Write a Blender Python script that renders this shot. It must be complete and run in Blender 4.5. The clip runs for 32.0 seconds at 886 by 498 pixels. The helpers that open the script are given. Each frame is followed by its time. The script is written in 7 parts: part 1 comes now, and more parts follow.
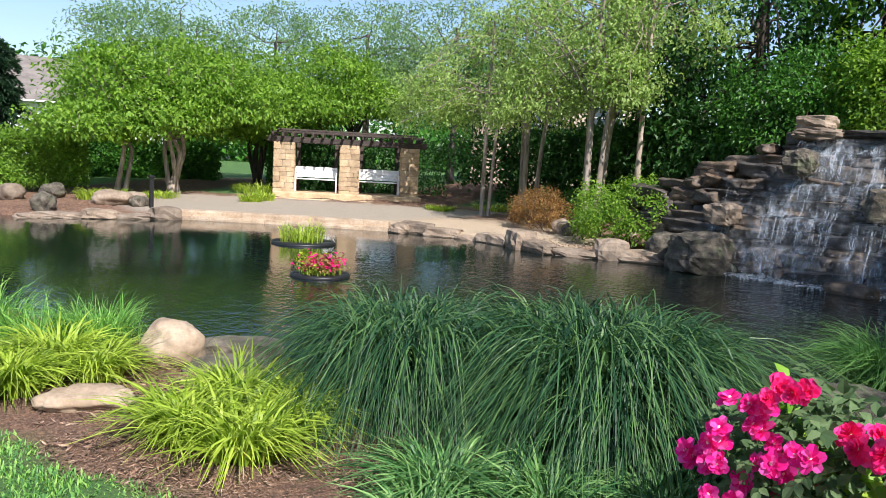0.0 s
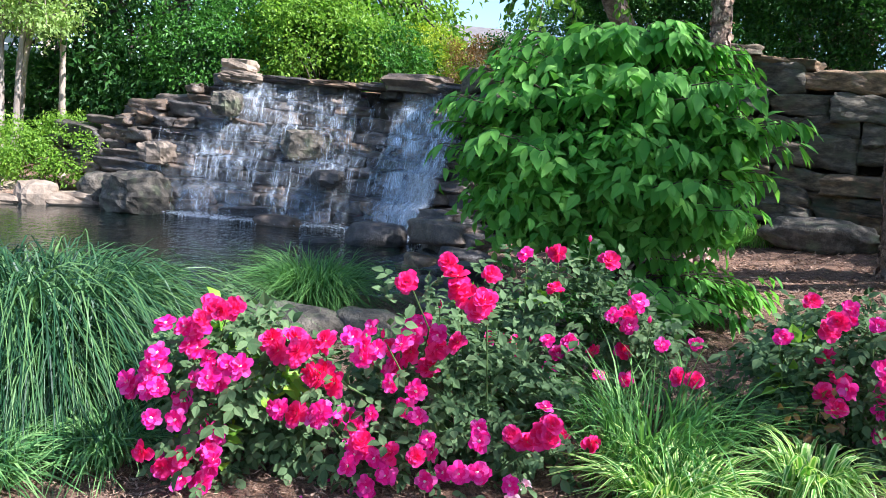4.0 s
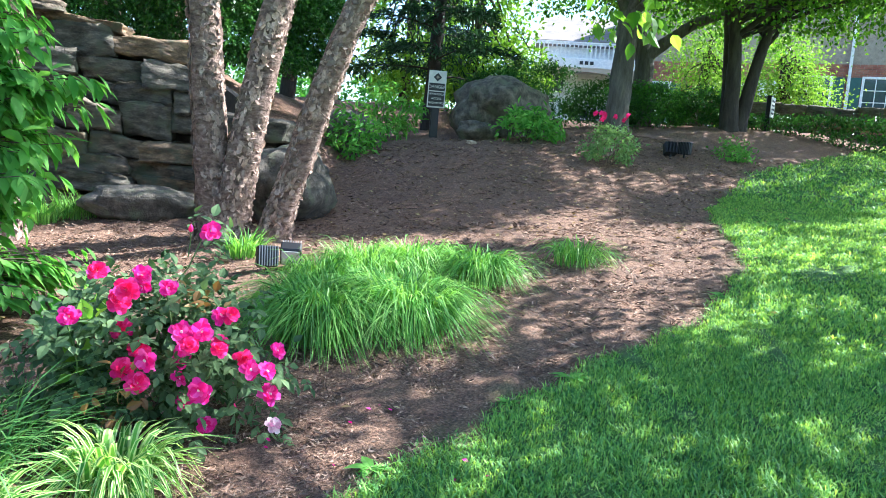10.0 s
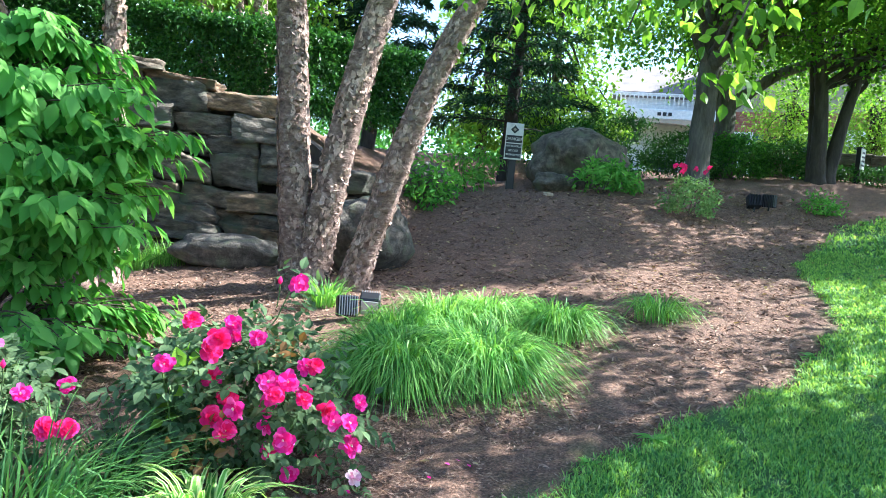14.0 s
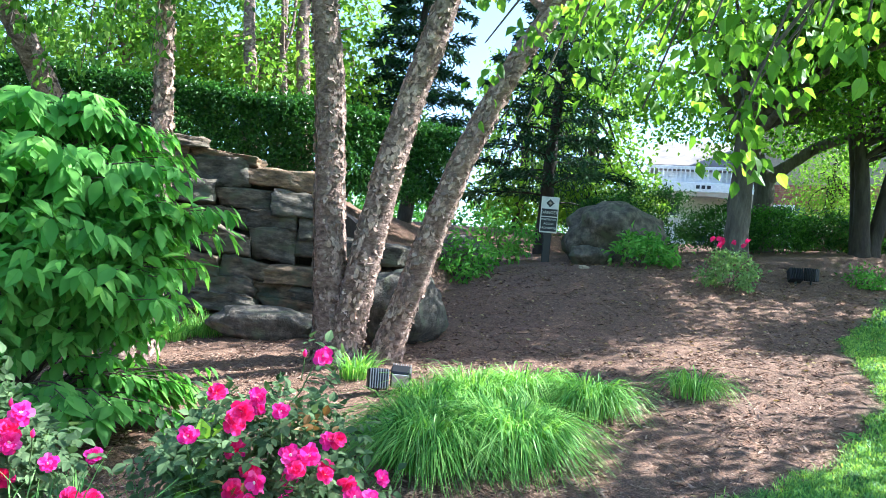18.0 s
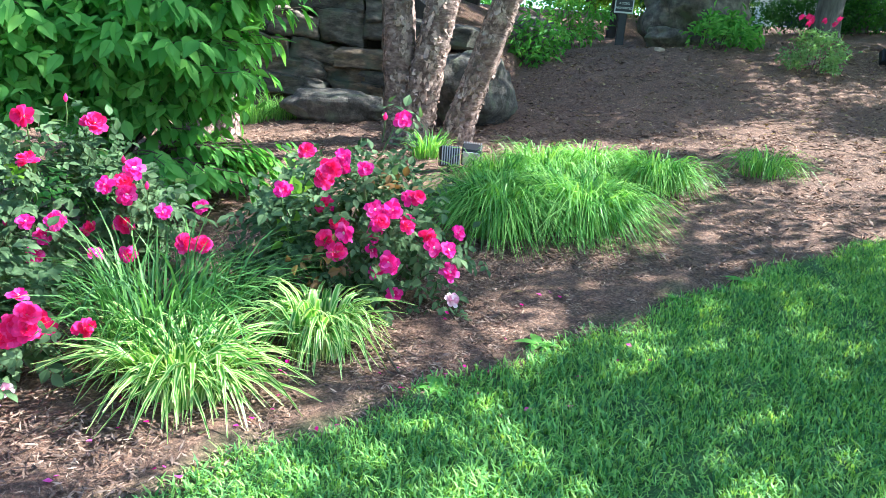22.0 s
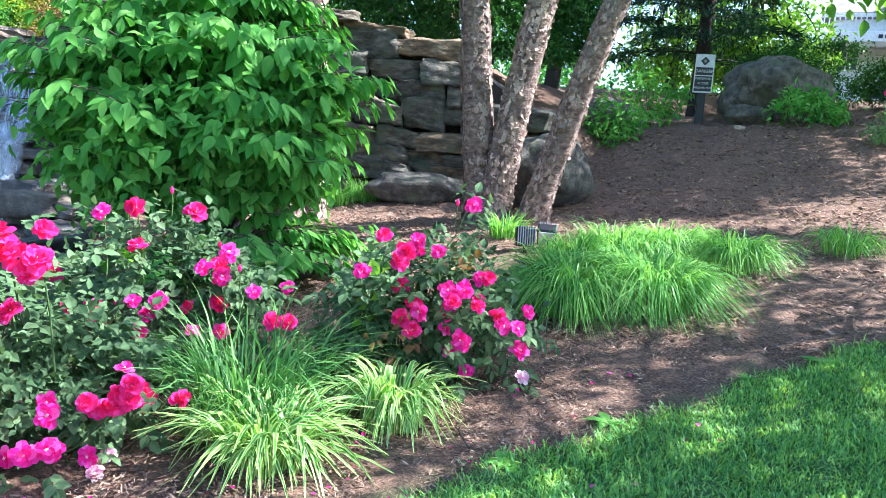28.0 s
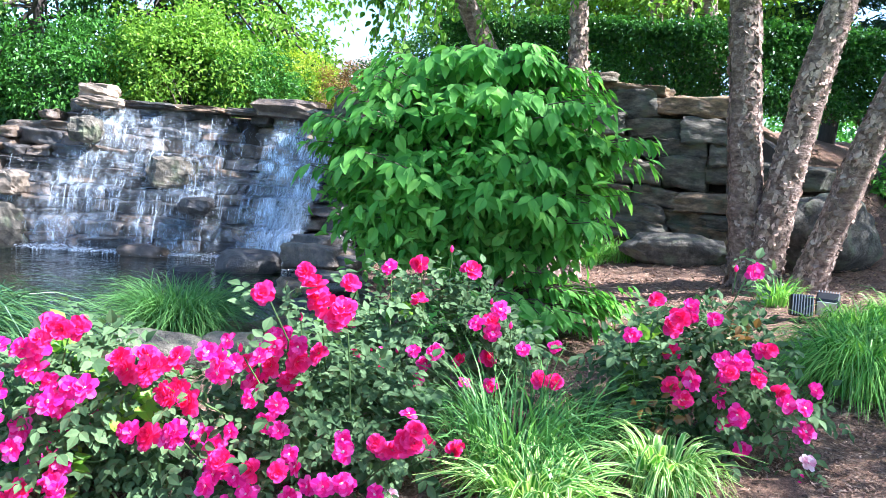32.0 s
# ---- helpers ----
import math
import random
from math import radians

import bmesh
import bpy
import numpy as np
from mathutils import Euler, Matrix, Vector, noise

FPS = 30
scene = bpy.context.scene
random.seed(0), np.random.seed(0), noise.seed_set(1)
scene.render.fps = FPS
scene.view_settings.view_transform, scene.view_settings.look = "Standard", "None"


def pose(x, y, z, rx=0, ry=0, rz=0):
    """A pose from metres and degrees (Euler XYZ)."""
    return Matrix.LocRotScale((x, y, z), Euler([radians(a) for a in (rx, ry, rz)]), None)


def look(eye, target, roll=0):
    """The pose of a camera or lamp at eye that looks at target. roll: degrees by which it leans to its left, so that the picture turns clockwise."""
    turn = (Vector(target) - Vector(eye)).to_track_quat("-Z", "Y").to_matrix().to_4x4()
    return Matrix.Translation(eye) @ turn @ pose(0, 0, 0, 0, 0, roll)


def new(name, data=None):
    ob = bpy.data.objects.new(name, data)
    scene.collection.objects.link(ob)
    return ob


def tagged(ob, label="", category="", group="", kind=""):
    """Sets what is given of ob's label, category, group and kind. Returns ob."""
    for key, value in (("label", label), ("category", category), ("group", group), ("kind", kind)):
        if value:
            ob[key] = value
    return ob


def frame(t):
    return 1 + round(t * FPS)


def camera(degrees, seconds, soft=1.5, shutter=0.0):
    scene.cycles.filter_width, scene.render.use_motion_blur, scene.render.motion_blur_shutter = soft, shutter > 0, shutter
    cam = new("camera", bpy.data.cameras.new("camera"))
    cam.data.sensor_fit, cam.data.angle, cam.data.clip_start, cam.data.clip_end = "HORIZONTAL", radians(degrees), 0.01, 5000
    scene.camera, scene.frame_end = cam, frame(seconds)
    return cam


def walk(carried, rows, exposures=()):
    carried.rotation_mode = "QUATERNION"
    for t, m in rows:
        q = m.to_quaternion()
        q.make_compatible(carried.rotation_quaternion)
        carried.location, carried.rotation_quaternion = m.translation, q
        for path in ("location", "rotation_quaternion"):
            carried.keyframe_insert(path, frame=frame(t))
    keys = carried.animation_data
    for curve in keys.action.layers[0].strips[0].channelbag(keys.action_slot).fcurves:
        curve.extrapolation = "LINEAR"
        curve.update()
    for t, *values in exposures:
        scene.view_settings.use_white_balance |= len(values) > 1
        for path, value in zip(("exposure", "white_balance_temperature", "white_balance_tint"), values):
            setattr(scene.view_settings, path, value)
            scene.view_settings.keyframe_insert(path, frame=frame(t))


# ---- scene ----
# ------------------------------------------------------------------ camera
PATH = [
    (0.0, -0.544, -0.225, 1.406, -50.099, -6.527, 3.113),
    (0.5, -0.546, -0.243, 1.405, -44.830, -6.360, 3.153),
    (1.0, -0.560, -0.264, 1.411, -38.730, -6.166, 3.350),
    (1.5, -0.563, -0.283, 1.394, -33.211, -5.942, 3.803),
    (2.0, -0.586, -0.316, 1.399, -29.967, -5.784, 4.070),
    (2.5, -0.570, -0.302, 1.386, -26.764, -5.583, 4.300),
    (3.0, -0.550, -0.324, 1.375, -20.436, -5.613, 4.732),
    (3.5, -0.512, -0.320, 1.399, -13.266, -7.318, 4.473),
    (5.5, -0.274, -0.148, 1.290, -6.290, -8.719, 4.976),
    (6.0, -0.240, -0.141, 1.284, -3.901, -8.846, 4.939),
    (6.5, -0.173, -0.137, 1.285, 1.713, -8.573, 5.511),
    (7.0, -0.132, -0.116, 1.286, 7.999, -7.884, 6.092),
    (7.5, -0.110, -0.093, 1.295, 15.755, -7.214, 6.228),
    (8.0, -0.073, -0.085, 1.301, 20.110, -6.763, 5.792),
    (8.5, -0.018, -0.068, 1.298, 24.020, -6.422, 5.999),
    (9.0, -0.000, 0.000, 1.300, 32.300, -5.879, 6.630),
    (9.5, -0.040, 0.091, 1.314, 36.263, -6.106, 5.882),
    (10.0, -0.069, 0.121, 1.324, 37.101, -5.955, 4.972),
    (10.5, -0.076, 0.143, 1.333, 37.262, -5.022, 4.394),
    (11.0, -0.079, 0.157, 1.338, 36.758, -3.898, 4.138),
    (11.5, -0.084, 0.171, 1.338, 36.493, -3.498, 4.481),
    (12.0, -0.085, 0.186, 1.336, 35.960, -3.425, 4.672),
    (12.5, -0.085, 0.200, 1.331, 35.417, -3.503, 4.870),
    (13.0, -0.094, 0.186, 1.335, 34.351, -3.566, 5.130),
    (13.5, -0.116, 0.165, 1.344, 32.412, -3.448, 5.418),
    (14.0, -0.120, 0.134, 1.351, 31.311, -2.795, 5.405),
    (14.5, -0.118, 0.097, 1.361, 30.019, -1.778, 5.335),
    (15.0, -0.101, 0.068, 1.368, 29.150, -0.778, 5.399),
    (15.5, -0.088, 0.052, 1.376, 28.191, 1.342, 5.566),
    (17.5, -0.066, 0.060, 1.369, 27.905, 2.628, 5.614),
    (18.0, -0.072, 0.064, 1.367, 27.862, 2.319, 5.589),
    (18.5, -0.097, 0.028, 1.375, 27.265, 1.879, 5.807),
    (19.0, -0.103, 0.063, 1.356, 25.614, 1.369, 5.841),
    (19.5, -0.104, 0.042, 1.342, 21.456, 0.059, 5.815),
    (20.0, -0.090, 0.003, 1.308, 19.884, -5.217, 5.636),
    (20.5, -0.078, -0.058, 1.279, 18.478, -9.618, 5.388),
    (21.0, -0.079, -0.089, 1.258, 18.939, -11.749, 5.567),
    (21.5, -0.136, -0.086, 1.245, 20.871, -12.883, 5.351),
    (22.0, -0.182, -0.088, 1.233, 24.472, -13.473, 5.534),
    (22.5, -0.207, -0.100, 1.224, 25.986, -13.836, 5.509),
    (23.0, -0.233, -0.125, 1.226, 26.480, -13.979, 5.612),
    (23.5, -0.249, -0.158, 1.219, 27.649, -13.886, 5.574),
    (24.0, -0.227, -0.197, 1.229, 28.558, -13.728, 5.539),
    (24.5, -0.168, -0.228, 1.237, 28.667, -13.380, 6.046),
    (26.5, -0.148, -0.243, 1.268, 26.471, -10.356, 5.514),
    (27.0, -0.159, -0.250, 1.274, 23.571, -9.725, 5.022),
    (27.5, -0.174, -0.269, 1.287, 20.426, -9.186, 4.603),
    (28.0, -0.191, -0.287, 1.289, 17.635, -8.222, 4.212),
    (28.5, -0.206, -0.311, 1.302, 14.677, -6.968, 4.060),
    (29.0, -0.221, -0.320, 1.305, 11.984, -6.118, 3.980),
    (29.5, -0.242, -0.326, 1.309, 9.762, -5.553, 4.002),
    (30.0, -0.261, -0.330, 1.306, 8.680, -5.121, 4.036),
    (30.5, -0.284, -0.332, 1.304, 6.600, -5.051, 3.982),
    (31.0, -0.294, -0.321, 1.300, 4.277, -5.054, 3.976),
    (31.5, -0.307, -0.317, 1.303, 2.041, -5.163, 3.976),
    (32.0, -0.338, -0.313, 1.307, -0.829, -5.260, 4.038),
]


def heading(x, y, z, turn, tilt, roll):
    """A camera pose from its place, its compass turn (clockwise from +y), its tilt and its roll, in degrees."""
    a, b = radians(turn), radians(tilt)
    return look((x, y, z), (x + math.sin(a) * math.cos(b), y + math.cos(a) * math.cos(b), z + math.sin(b)), roll)


cam = camera(60.17, 32.0, soft=0.75)
walk(cam, [(t, heading(*row)) for t, *row in PATH], exposures=((0.0, 0.64, 5950, 13), (2.0, 1.02, 5800, 15), (3.0, 1.2, 5650, 16), (4.5, 1.6, 5400, 14), (6.0, 1.83, 5250, 14), (9.0, 2.2, 5400, 9), (19.0, 2.2, 5350, 8), (23.0, 2.2, 5300, 6), (27.0, 2.26, 5200, 9), (32.0, 2.22, 5250, 13)))

# ------------------------------------------------------------------ light
SUN_TURN, SUN_HEIGHT = 106.0, 45.0
world = bpy.data.worlds.new("sky")
scene.world = world
world.use_nodes = True
wn = world.node_tree
sky = wn.nodes.new("ShaderNodeTexSky")
sky.sky_type = "NISHITA"
sky.sun_disc = False
sky.sun_elevation = radians(SUN_HEIGHT)
sky.sun_rotation = radians(SUN_TURN)
wn.links.new(sky.outputs[0], wn.nodes["Background"].inputs[0])
wn.nodes["Background"].inputs[1].default_value = 0.105
sun_data = bpy.data.lights.new("sun", "SUN")
sun_data.energy, sun_data.angle, sun_data.color = 5.0, radians(0.6), (1.0, 0.94, 0.84)
sun = new("sun", sun_data)
a_, b_ = radians(SUN_TURN), radians(SUN_HEIGHT)
sun.matrix_world = look((30 * math.sin(a_) * math.cos(b_), 30 * math.cos(a_) * math.cos(b_), 30 * math.sin(b_)), (0, 0, 0))


# ------------------------------------------------------------------ materials
def nodes_of(name):
    m = bpy.data.materials.new(name)
    m.use_nodes = True
    t = m.node_tree
    return m, t, t.nodes["Principled BSDF"], t.nodes["Material Output"]


def ramp(t, fac, stops):
    r = t.nodes.new("ShaderNodeValToRGB")
    e = r.color_ramp.elements
    while len(e) < len(stops):
        e.new(0.5)
    for k, (p, c) in zip(e, stops):
        k.position, k.color = p, (*c, 1)
    t.links.new(fac, r.inputs[0])
    return r.outputs[0]


def noise_of(t, scale, detail=5.0, rough=0.6, coords=None, stretch=None):
    v = t.nodes.new("ShaderNodeNewGeometry").outputs["Position"]
    if coords is not None:
        v = coords
    if stretch:
        mp = t.nodes.new("ShaderNodeMapping")
        mp.inputs["Scale"].default_value = stretch
        t.links.new(v, mp.inputs[0])
        v = mp.outputs[0]
    n = t.nodes.new("ShaderNodeTexNoise")
    n.inputs["Scale"].default_value, n.inputs["Detail"].default_value, n.inputs["Roughness"].default_value = scale, detail, rough
    t.links.new(v, n.inputs["Vector"])
    return n.outputs["Fac"]


def mixed(t, fac, a, b, mode="MIX"):
    n = t.nodes.new("ShaderNodeMix")
    n.data_type, n.blend_type = "RGBA", mode
    for value, slot in ((fac, n.inputs[0]), (a, n.inputs[6]), (b, n.inputs[7])):
        if isinstance(value, (int, float)):
            slot.default_value = value
        elif isinstance(value, tuple):
            slot.default_value = (*value, 1)
        else:
            t.links.new(value, slot)
    return n.outputs[2]


def bumped(t, p, height, strength, distance):
    b = t.nodes.new("ShaderNodeBump")
    b.inputs["Strength"].default_value, b.inputs["Distance"].default_value = strength, distance
    t.links.new(height, b.inputs["Height"])
    t.links.new(b.outputs[0], p.inputs["Normal"])


def surface(name, dark, mid, light, scale=6.0, rough=0.8, bump=0.3, fine=40.0, metal=0.0, vary=0.25, stretch=None, depth=0.02, blotch=None, palette=None):
    """A weathered surface: two scales of noise between three colours, a shift of tone from piece to piece, relief."""
    m, t, p, _ = nodes_of(name)
    big = noise_of(t, scale, 6, 0.62, stretch=stretch)
    small = noise_of(t, fine, 4, 0.7, stretch=stretch)
    col = ramp(t, big, [(0.3, dark), (0.5, mid), (0.72, light)])
    col = mixed(t, 0.55, col, ramp(t, small, [(0.3, (0.45, 0.45, 0.45)), (0.7, (1.0, 1.0, 1.0))]), "MULTIPLY")
    info = t.nodes.new("ShaderNodeObjectInfo")
    tone = ramp(t, info.outputs["Random"], palette or [(0.0, (1 - vary,) * 3), (0.5, (1.0, 1.0, 1.0)), (1.0, (1 + vary, 1 + vary * 0.9, 1 + vary * 0.7))])
    col = mixed(t, 1.0, col, tone, "MULTIPLY")
    if blotch:
        spots = noise_of(t, scale * 0.6, 3, 0.5)
        col = mixed(t, ramp(t, spots, [(0.52, (0, 0, 0)), (0.66, (1, 1, 1))]), col, blotch)
    t.links.new(col, p.inputs["Base Color"])
    p.inputs["Roughness"].default_value, p.inputs["Metallic"].default_value = rough, metal
    if bump:
        add = t.nodes.new("ShaderNodeMath")
        add.operation = "ADD"
        t.links.new(big, add.inputs[0])
        half = t.nodes.new("ShaderNodeMath")
        half.operation = "MULTIPLY"
        half.inputs[1].default_value = 0.5
        t.links.new(small, half.inputs[0])
        t.links.new(half.outputs[0], add.inputs[1])
        bumped(t, p, add.outputs[0], bump, depth)
    return m


def foliage(name, dark, mid, light, glow=0.4, rough=0.5, tips=None, gloss=0.35, shine=(1.25, 1.3, 0.75), single=False):
    """Leaves: a tone for every leaf, light that shines through, a soft gloss."""
    m, t, p, out = nodes_of(name)
    geo = t.nodes.new("ShaderNodeNewGeometry")
    pick = geo.outputs["Random Per Island"]
    if single:
        pick = t.nodes.new("ShaderNodeObjectInfo").outputs["Random"]
    col = ramp(t, pick, [(0.0, dark), (0.45, mid), (1.0, light)])
    big = noise_of(t, 1.3, 3, 0.5)
    col = mixed(t, 0.5, col, ramp(t, big, [(0.3, (0.65, 0.7, 0.6)), (0.7, (1.15, 1.1, 1.0))]), "MULTIPLY")
    if tips:
        at = t.nodes.new("ShaderNodeAttribute")
        at.attribute_name = "across"
        edge = ramp(t, at.outputs["Fac"], [(0.0, (0, 0, 0)), (0.2, (0, 0, 0)), (0.3, (1, 1, 1)), (0.7, (1, 1, 1)), (0.8, (0, 0, 0))])
        col = mixed(t, edge, tips, col)
    t.links.new(col, p.inputs["Base Color"])
    p.inputs["Roughness"].default_value = rough
    p.inputs["Specular IOR Level"].default_value = gloss
    tr = t.nodes.new("ShaderNodeBsdfTranslucent")
    bright = mixed(t, 1.0, col, shine, "MULTIPLY")
    t.links.new(bright, tr.inputs[0])
    mx = t.nodes.new("ShaderNodeMixShader")
    mx.inputs[0].default_value = glow
    t.links.new(p.outputs[0], mx.inputs[1])
    t.links.new(tr.outputs[0], mx.inputs[2])
    t.links.new(mx.outputs[0], out.inputs[0])
    return m


def plain(name, color, rough=0.5, metal=0.0):
    m, t, p, _ = nodes_of(name)
    n = noise_of(t, 9.0, 5, 0.6)
    col = mixed(t, 1.0, color, ramp(t, n, [(0.3, (0.8, 0.8, 0.8)), (0.7, (1.08, 1.06, 1.03))]), "MULTIPLY")
    t.links.new(col, p.inputs["Base Color"])
    p.inputs["Roughness"].default_value, p.inputs["Metallic"].default_value = rough, metal
    return m


M_SHRUB = foliage("shrub leaf", (0.09, 0.26, 0.04), (0.16, 0.39, 0.065), (0.27, 0.52, 0.11), 0.42, 0.6, gloss=0.25)
M_ROSELEAF = foliage("rose leaf", (0.055, 0.10, 0.042), (0.112, 0.178, 0.077), (0.18, 0.26, 0.12), 0.32, 0.65, gloss=0.15)
M_ROSEYOUNG = foliage("young rose leaf", (0.15, 0.32, 0.03), (0.25, 0.46, 0.045), (0.40, 0.58, 0.07), 0.4, 0.5)
M_MAPLE = foliage("maple leaf", (0.055, 0.145, 0.015), (0.115, 0.25, 0.025), (0.23, 0.39, 0.045), 0.55, 0.5)
M_BIRCH = foliage("birch leaf", (0.055, 0.145, 0.015), (0.11, 0.24, 0.025), (0.21, 0.36, 0.05), 0.5, 0.5)
M_BOUGH = foliage("backlit leaf", (0.07, 0.16, 0.015), (0.17, 0.32, 0.03), (0.32, 0.50, 0.055), 0.6, 0.5)
M_SILVER = foliage("pale birch leaf", (0.22, 0.33, 0.09), (0.34, 0.46, 0.14), (0.48, 0.60, 0.22), 0.5, 0.5)
M_LIME = foliage("lime leaf", (0.11, 0.22, 0.02), (0.19, 0.34, 0.035), (0.31, 0.47, 0.06), 0.45, 0.5)
M_WILLOW = foliage("willow leaf", (0.13, 0.23, 0.08), (0.20, 0.33, 0.12), (0.29, 0.43, 0.18), 0.4, 0.5)
# for trees and hedges in shade, the shade is put into this leaf colour
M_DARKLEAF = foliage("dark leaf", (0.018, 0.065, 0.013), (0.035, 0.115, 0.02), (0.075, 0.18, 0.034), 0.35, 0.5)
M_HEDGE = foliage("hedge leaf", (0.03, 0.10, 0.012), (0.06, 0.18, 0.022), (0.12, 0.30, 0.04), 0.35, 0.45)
M_BOX = foliage("box leaf", (0.018, 0.065, 0.01), (0.04, 0.125, 0.018), (0.085, 0.22, 0.035), 0.3, 0.4)
M_NEEDLE = foliage("needles", (0.012, 0.035, 0.018), (0.025, 0.065, 0.03), (0.045, 0.10, 0.045), 0.25, 0.55)
M_YELLOW = foliage("yellow leaf", (0.20, 0.30, 0.01), (0.36, 0.46, 0.02), (0.52, 0.58, 0.04), 0.4, 0.5)
M_RUSSET = foliage("russet leaf", (0.16, 0.08, 0.03), (0.29, 0.15, 0.05), (0.38, 0.25, 0.09), 0.3, 0.5)
M_REED = foliage("reed grass", (0.012, 0.045, 0.02), (0.036, 0.105, 0.042), (0.14, 0.25, 0.08), 0.3, 0.45)
# darker copy of the sedge, with the tuft's shade put into the colour
M_SHADESEDGE = foliage("shade-toned sedge", (0.04, 0.13, 0.03), (0.11, 0.26, 0.06), (0.22, 0.41, 0.11), 0.33, 0.5)
M_LOWLILY = foliage("low lily turf", (0.05, 0.14, 0.045), (0.12, 0.27, 0.08), (0.30, 0.48, 0.17), 0.32, 0.45)
M_SEDGE = foliage("sedge", (0.055, 0.18, 0.03), (0.17, 0.40, 0.07), (0.36, 0.60, 0.14), 0.34, 0.5, shine=(1.4, 1.3, 0.6))
M_LILY = foliage("striped lily turf", (0.06, 0.20, 0.022), (0.12, 0.33, 0.035), (0.21, 0.43, 0.06), 0.33, 0.45, tips=(0.58, 0.68, 0.25), single=True)
M_GOLD = foliage("golden lily turf", (0.18, 0.28, 0.02), (0.33, 0.45, 0.04), (0.50, 0.60, 0.09), 0.35, 0.45)
M_TURF = foliage("turf", (0.075, 0.21, 0.07), (0.20, 0.44, 0.12), (0.41, 0.66, 0.17), 0.42, 0.5, shine=(1.7, 1.3, 0.5))
M_RED = foliage("crimson petal", (0.90, 0.012, 0.16), (0.97, 0.03, 0.27), (0.99, 0.09, 0.42), 0.4, 0.6, shine=(1.05, 1.0, 1.0), gloss=0.2)
M_PINK = foliage("magenta petal", (0.86, 0.012, 0.26), (0.95, 0.03, 0.39), (0.98, 0.16, 0.58), 0.4, 0.6, shine=(1.05, 1.0, 1.0), gloss=0.2)
M_PALE = foliage("pale petal", (0.75, 0.30, 0.50), (0.85, 0.5, 0.62), (0.9, 0.75, 0.8), 0.3, 0.5)
M_EYE = plain("flower eye", (0.75, 0.62, 0.35), 0.7)
M_STEM = surface("green stem", (0.05, 0.09, 0.02), (0.09, 0.15, 0.035), (0.14, 0.2, 0.06), 20, 0.6, 0.1)
M_TWIG = surface("brown twig", (0.06, 0.04, 0.025), (0.11, 0.075, 0.05), (0.18, 0.13, 0.09), 20, 0.8, 0.2)
M_ROCK = surface("dark wet stone", (0.036, 0.032, 0.03), (0.10, 0.088, 0.078), (0.23, 0.195, 0.165), 4.5, 0.42, 1.0, 34, depth=0.035, palette=[(0.0, (0.5, 0.5, 0.52)), (0.35, (0.85, 0.83, 0.82)), (0.6, (1.05, 0.94, 0.84)), (0.85, (1.5, 1.18, 0.9)), (1.0, (2.1, 1.55, 1.05))])
M_WALL = surface("mossy wall stone", (0.034, 0.029, 0.023), (0.135, 0.115, 0.088), (0.32, 0.27, 0.205), 5.0, 0.88, 1.0, 34, depth=0.045, stretch=(1, 1, 2.6), blotch=(0.11, 0.115, 0.07), palette=[(0.0, (0.6, 0.6, 0.58)), (0.5, (1.0, 0.98, 0.94)), (0.8, (1.25, 1.05, 0.85)), (1.0, (1.7, 1.3, 0.95))])
M_BANK = surface("tan bank stone", (0.16, 0.115, 0.08), (0.30, 0.225, 0.16), (0.44, 0.35, 0.26), 2.4, 0.85, 0.6, 18, vary=0.25, depth=0.03)
M_BOULDER = surface("pale boulder", (0.34, 0.235, 0.145), (0.50, 0.37, 0.25), (0.60, 0.475, 0.345), 3.4, 0.85, 0.5, 26, vary=0.12, depth=0.02)
M_GREYROCK = surface("grey boulder", (0.042, 0.036, 0.027), (0.125, 0.104, 0.077), (0.29, 0.24, 0.18), 6.5, 0.88, 1.0, 38, vary=0.2, depth=0.05, blotch=(0.15, 0.15, 0.09))
M_PILLAR = surface("tan pillar stone", (0.36, 0.24, 0.14), (0.52, 0.37, 0.22), (0.64, 0.49, 0.32), 3.0, 0.85, 0.4, 20, vary=0.22)
M_MORTAR = surface("mortar", (0.26, 0.21, 0.16), (0.36, 0.30, 0.23), (0.42, 0.36, 0.28), 6, 0.95, 0.3)
M_TIMBER = surface("dark timber", (0.035, 0.025, 0.02), (0.065, 0.045, 0.035), (0.11, 0.08, 0.06), 5, 0.75, 0.3, 40, stretch=(1, 1, 6))
M_WHITE = plain("white paint", (0.80, 0.79, 0.76), 0.45)
M_BARKB = surface("flaking birch bark", (0.09, 0.056, 0.041), (0.28, 0.18, 0.135), (0.57, 0.41, 0.325), 16.0, 0.9, 1.0, 45, vary=0.1, stretch=(0.7, 0.7, 1.3), depth=0.05)
M_FLAKE = surface("curling bark flake", (0.27, 0.17, 0.125), (0.48, 0.335, 0.265), (0.70, 0.55, 0.46), 9.0, 0.85, 0.4, 50, vary=0.25)
M_BARKG = surface("grey bark", (0.07, 0.055, 0.045), (0.13, 0.11, 0.09), (0.21, 0.18, 0.15), 5.0, 0.9, 0.8, 26, vary=0.15, stretch=(1.5, 1.5, 0.3), depth=0.03)
M_BARKP = surface("pale bark", (0.22, 0.17, 0.13), (0.36, 0.29, 0.23), (0.52, 0.44, 0.37), 6.0, 0.9, 0.5, 30, stretch=(1.5, 1.5, 0.4))
M_BARKD = surface("dark bark", (0.03, 0.022, 0.018), (0.06, 0.046, 0.036), (0.10, 0.08, 0.065), 5.0, 0.9, 0.8, 26, stretch=(1.5, 1.5, 0.3), depth=0.03)
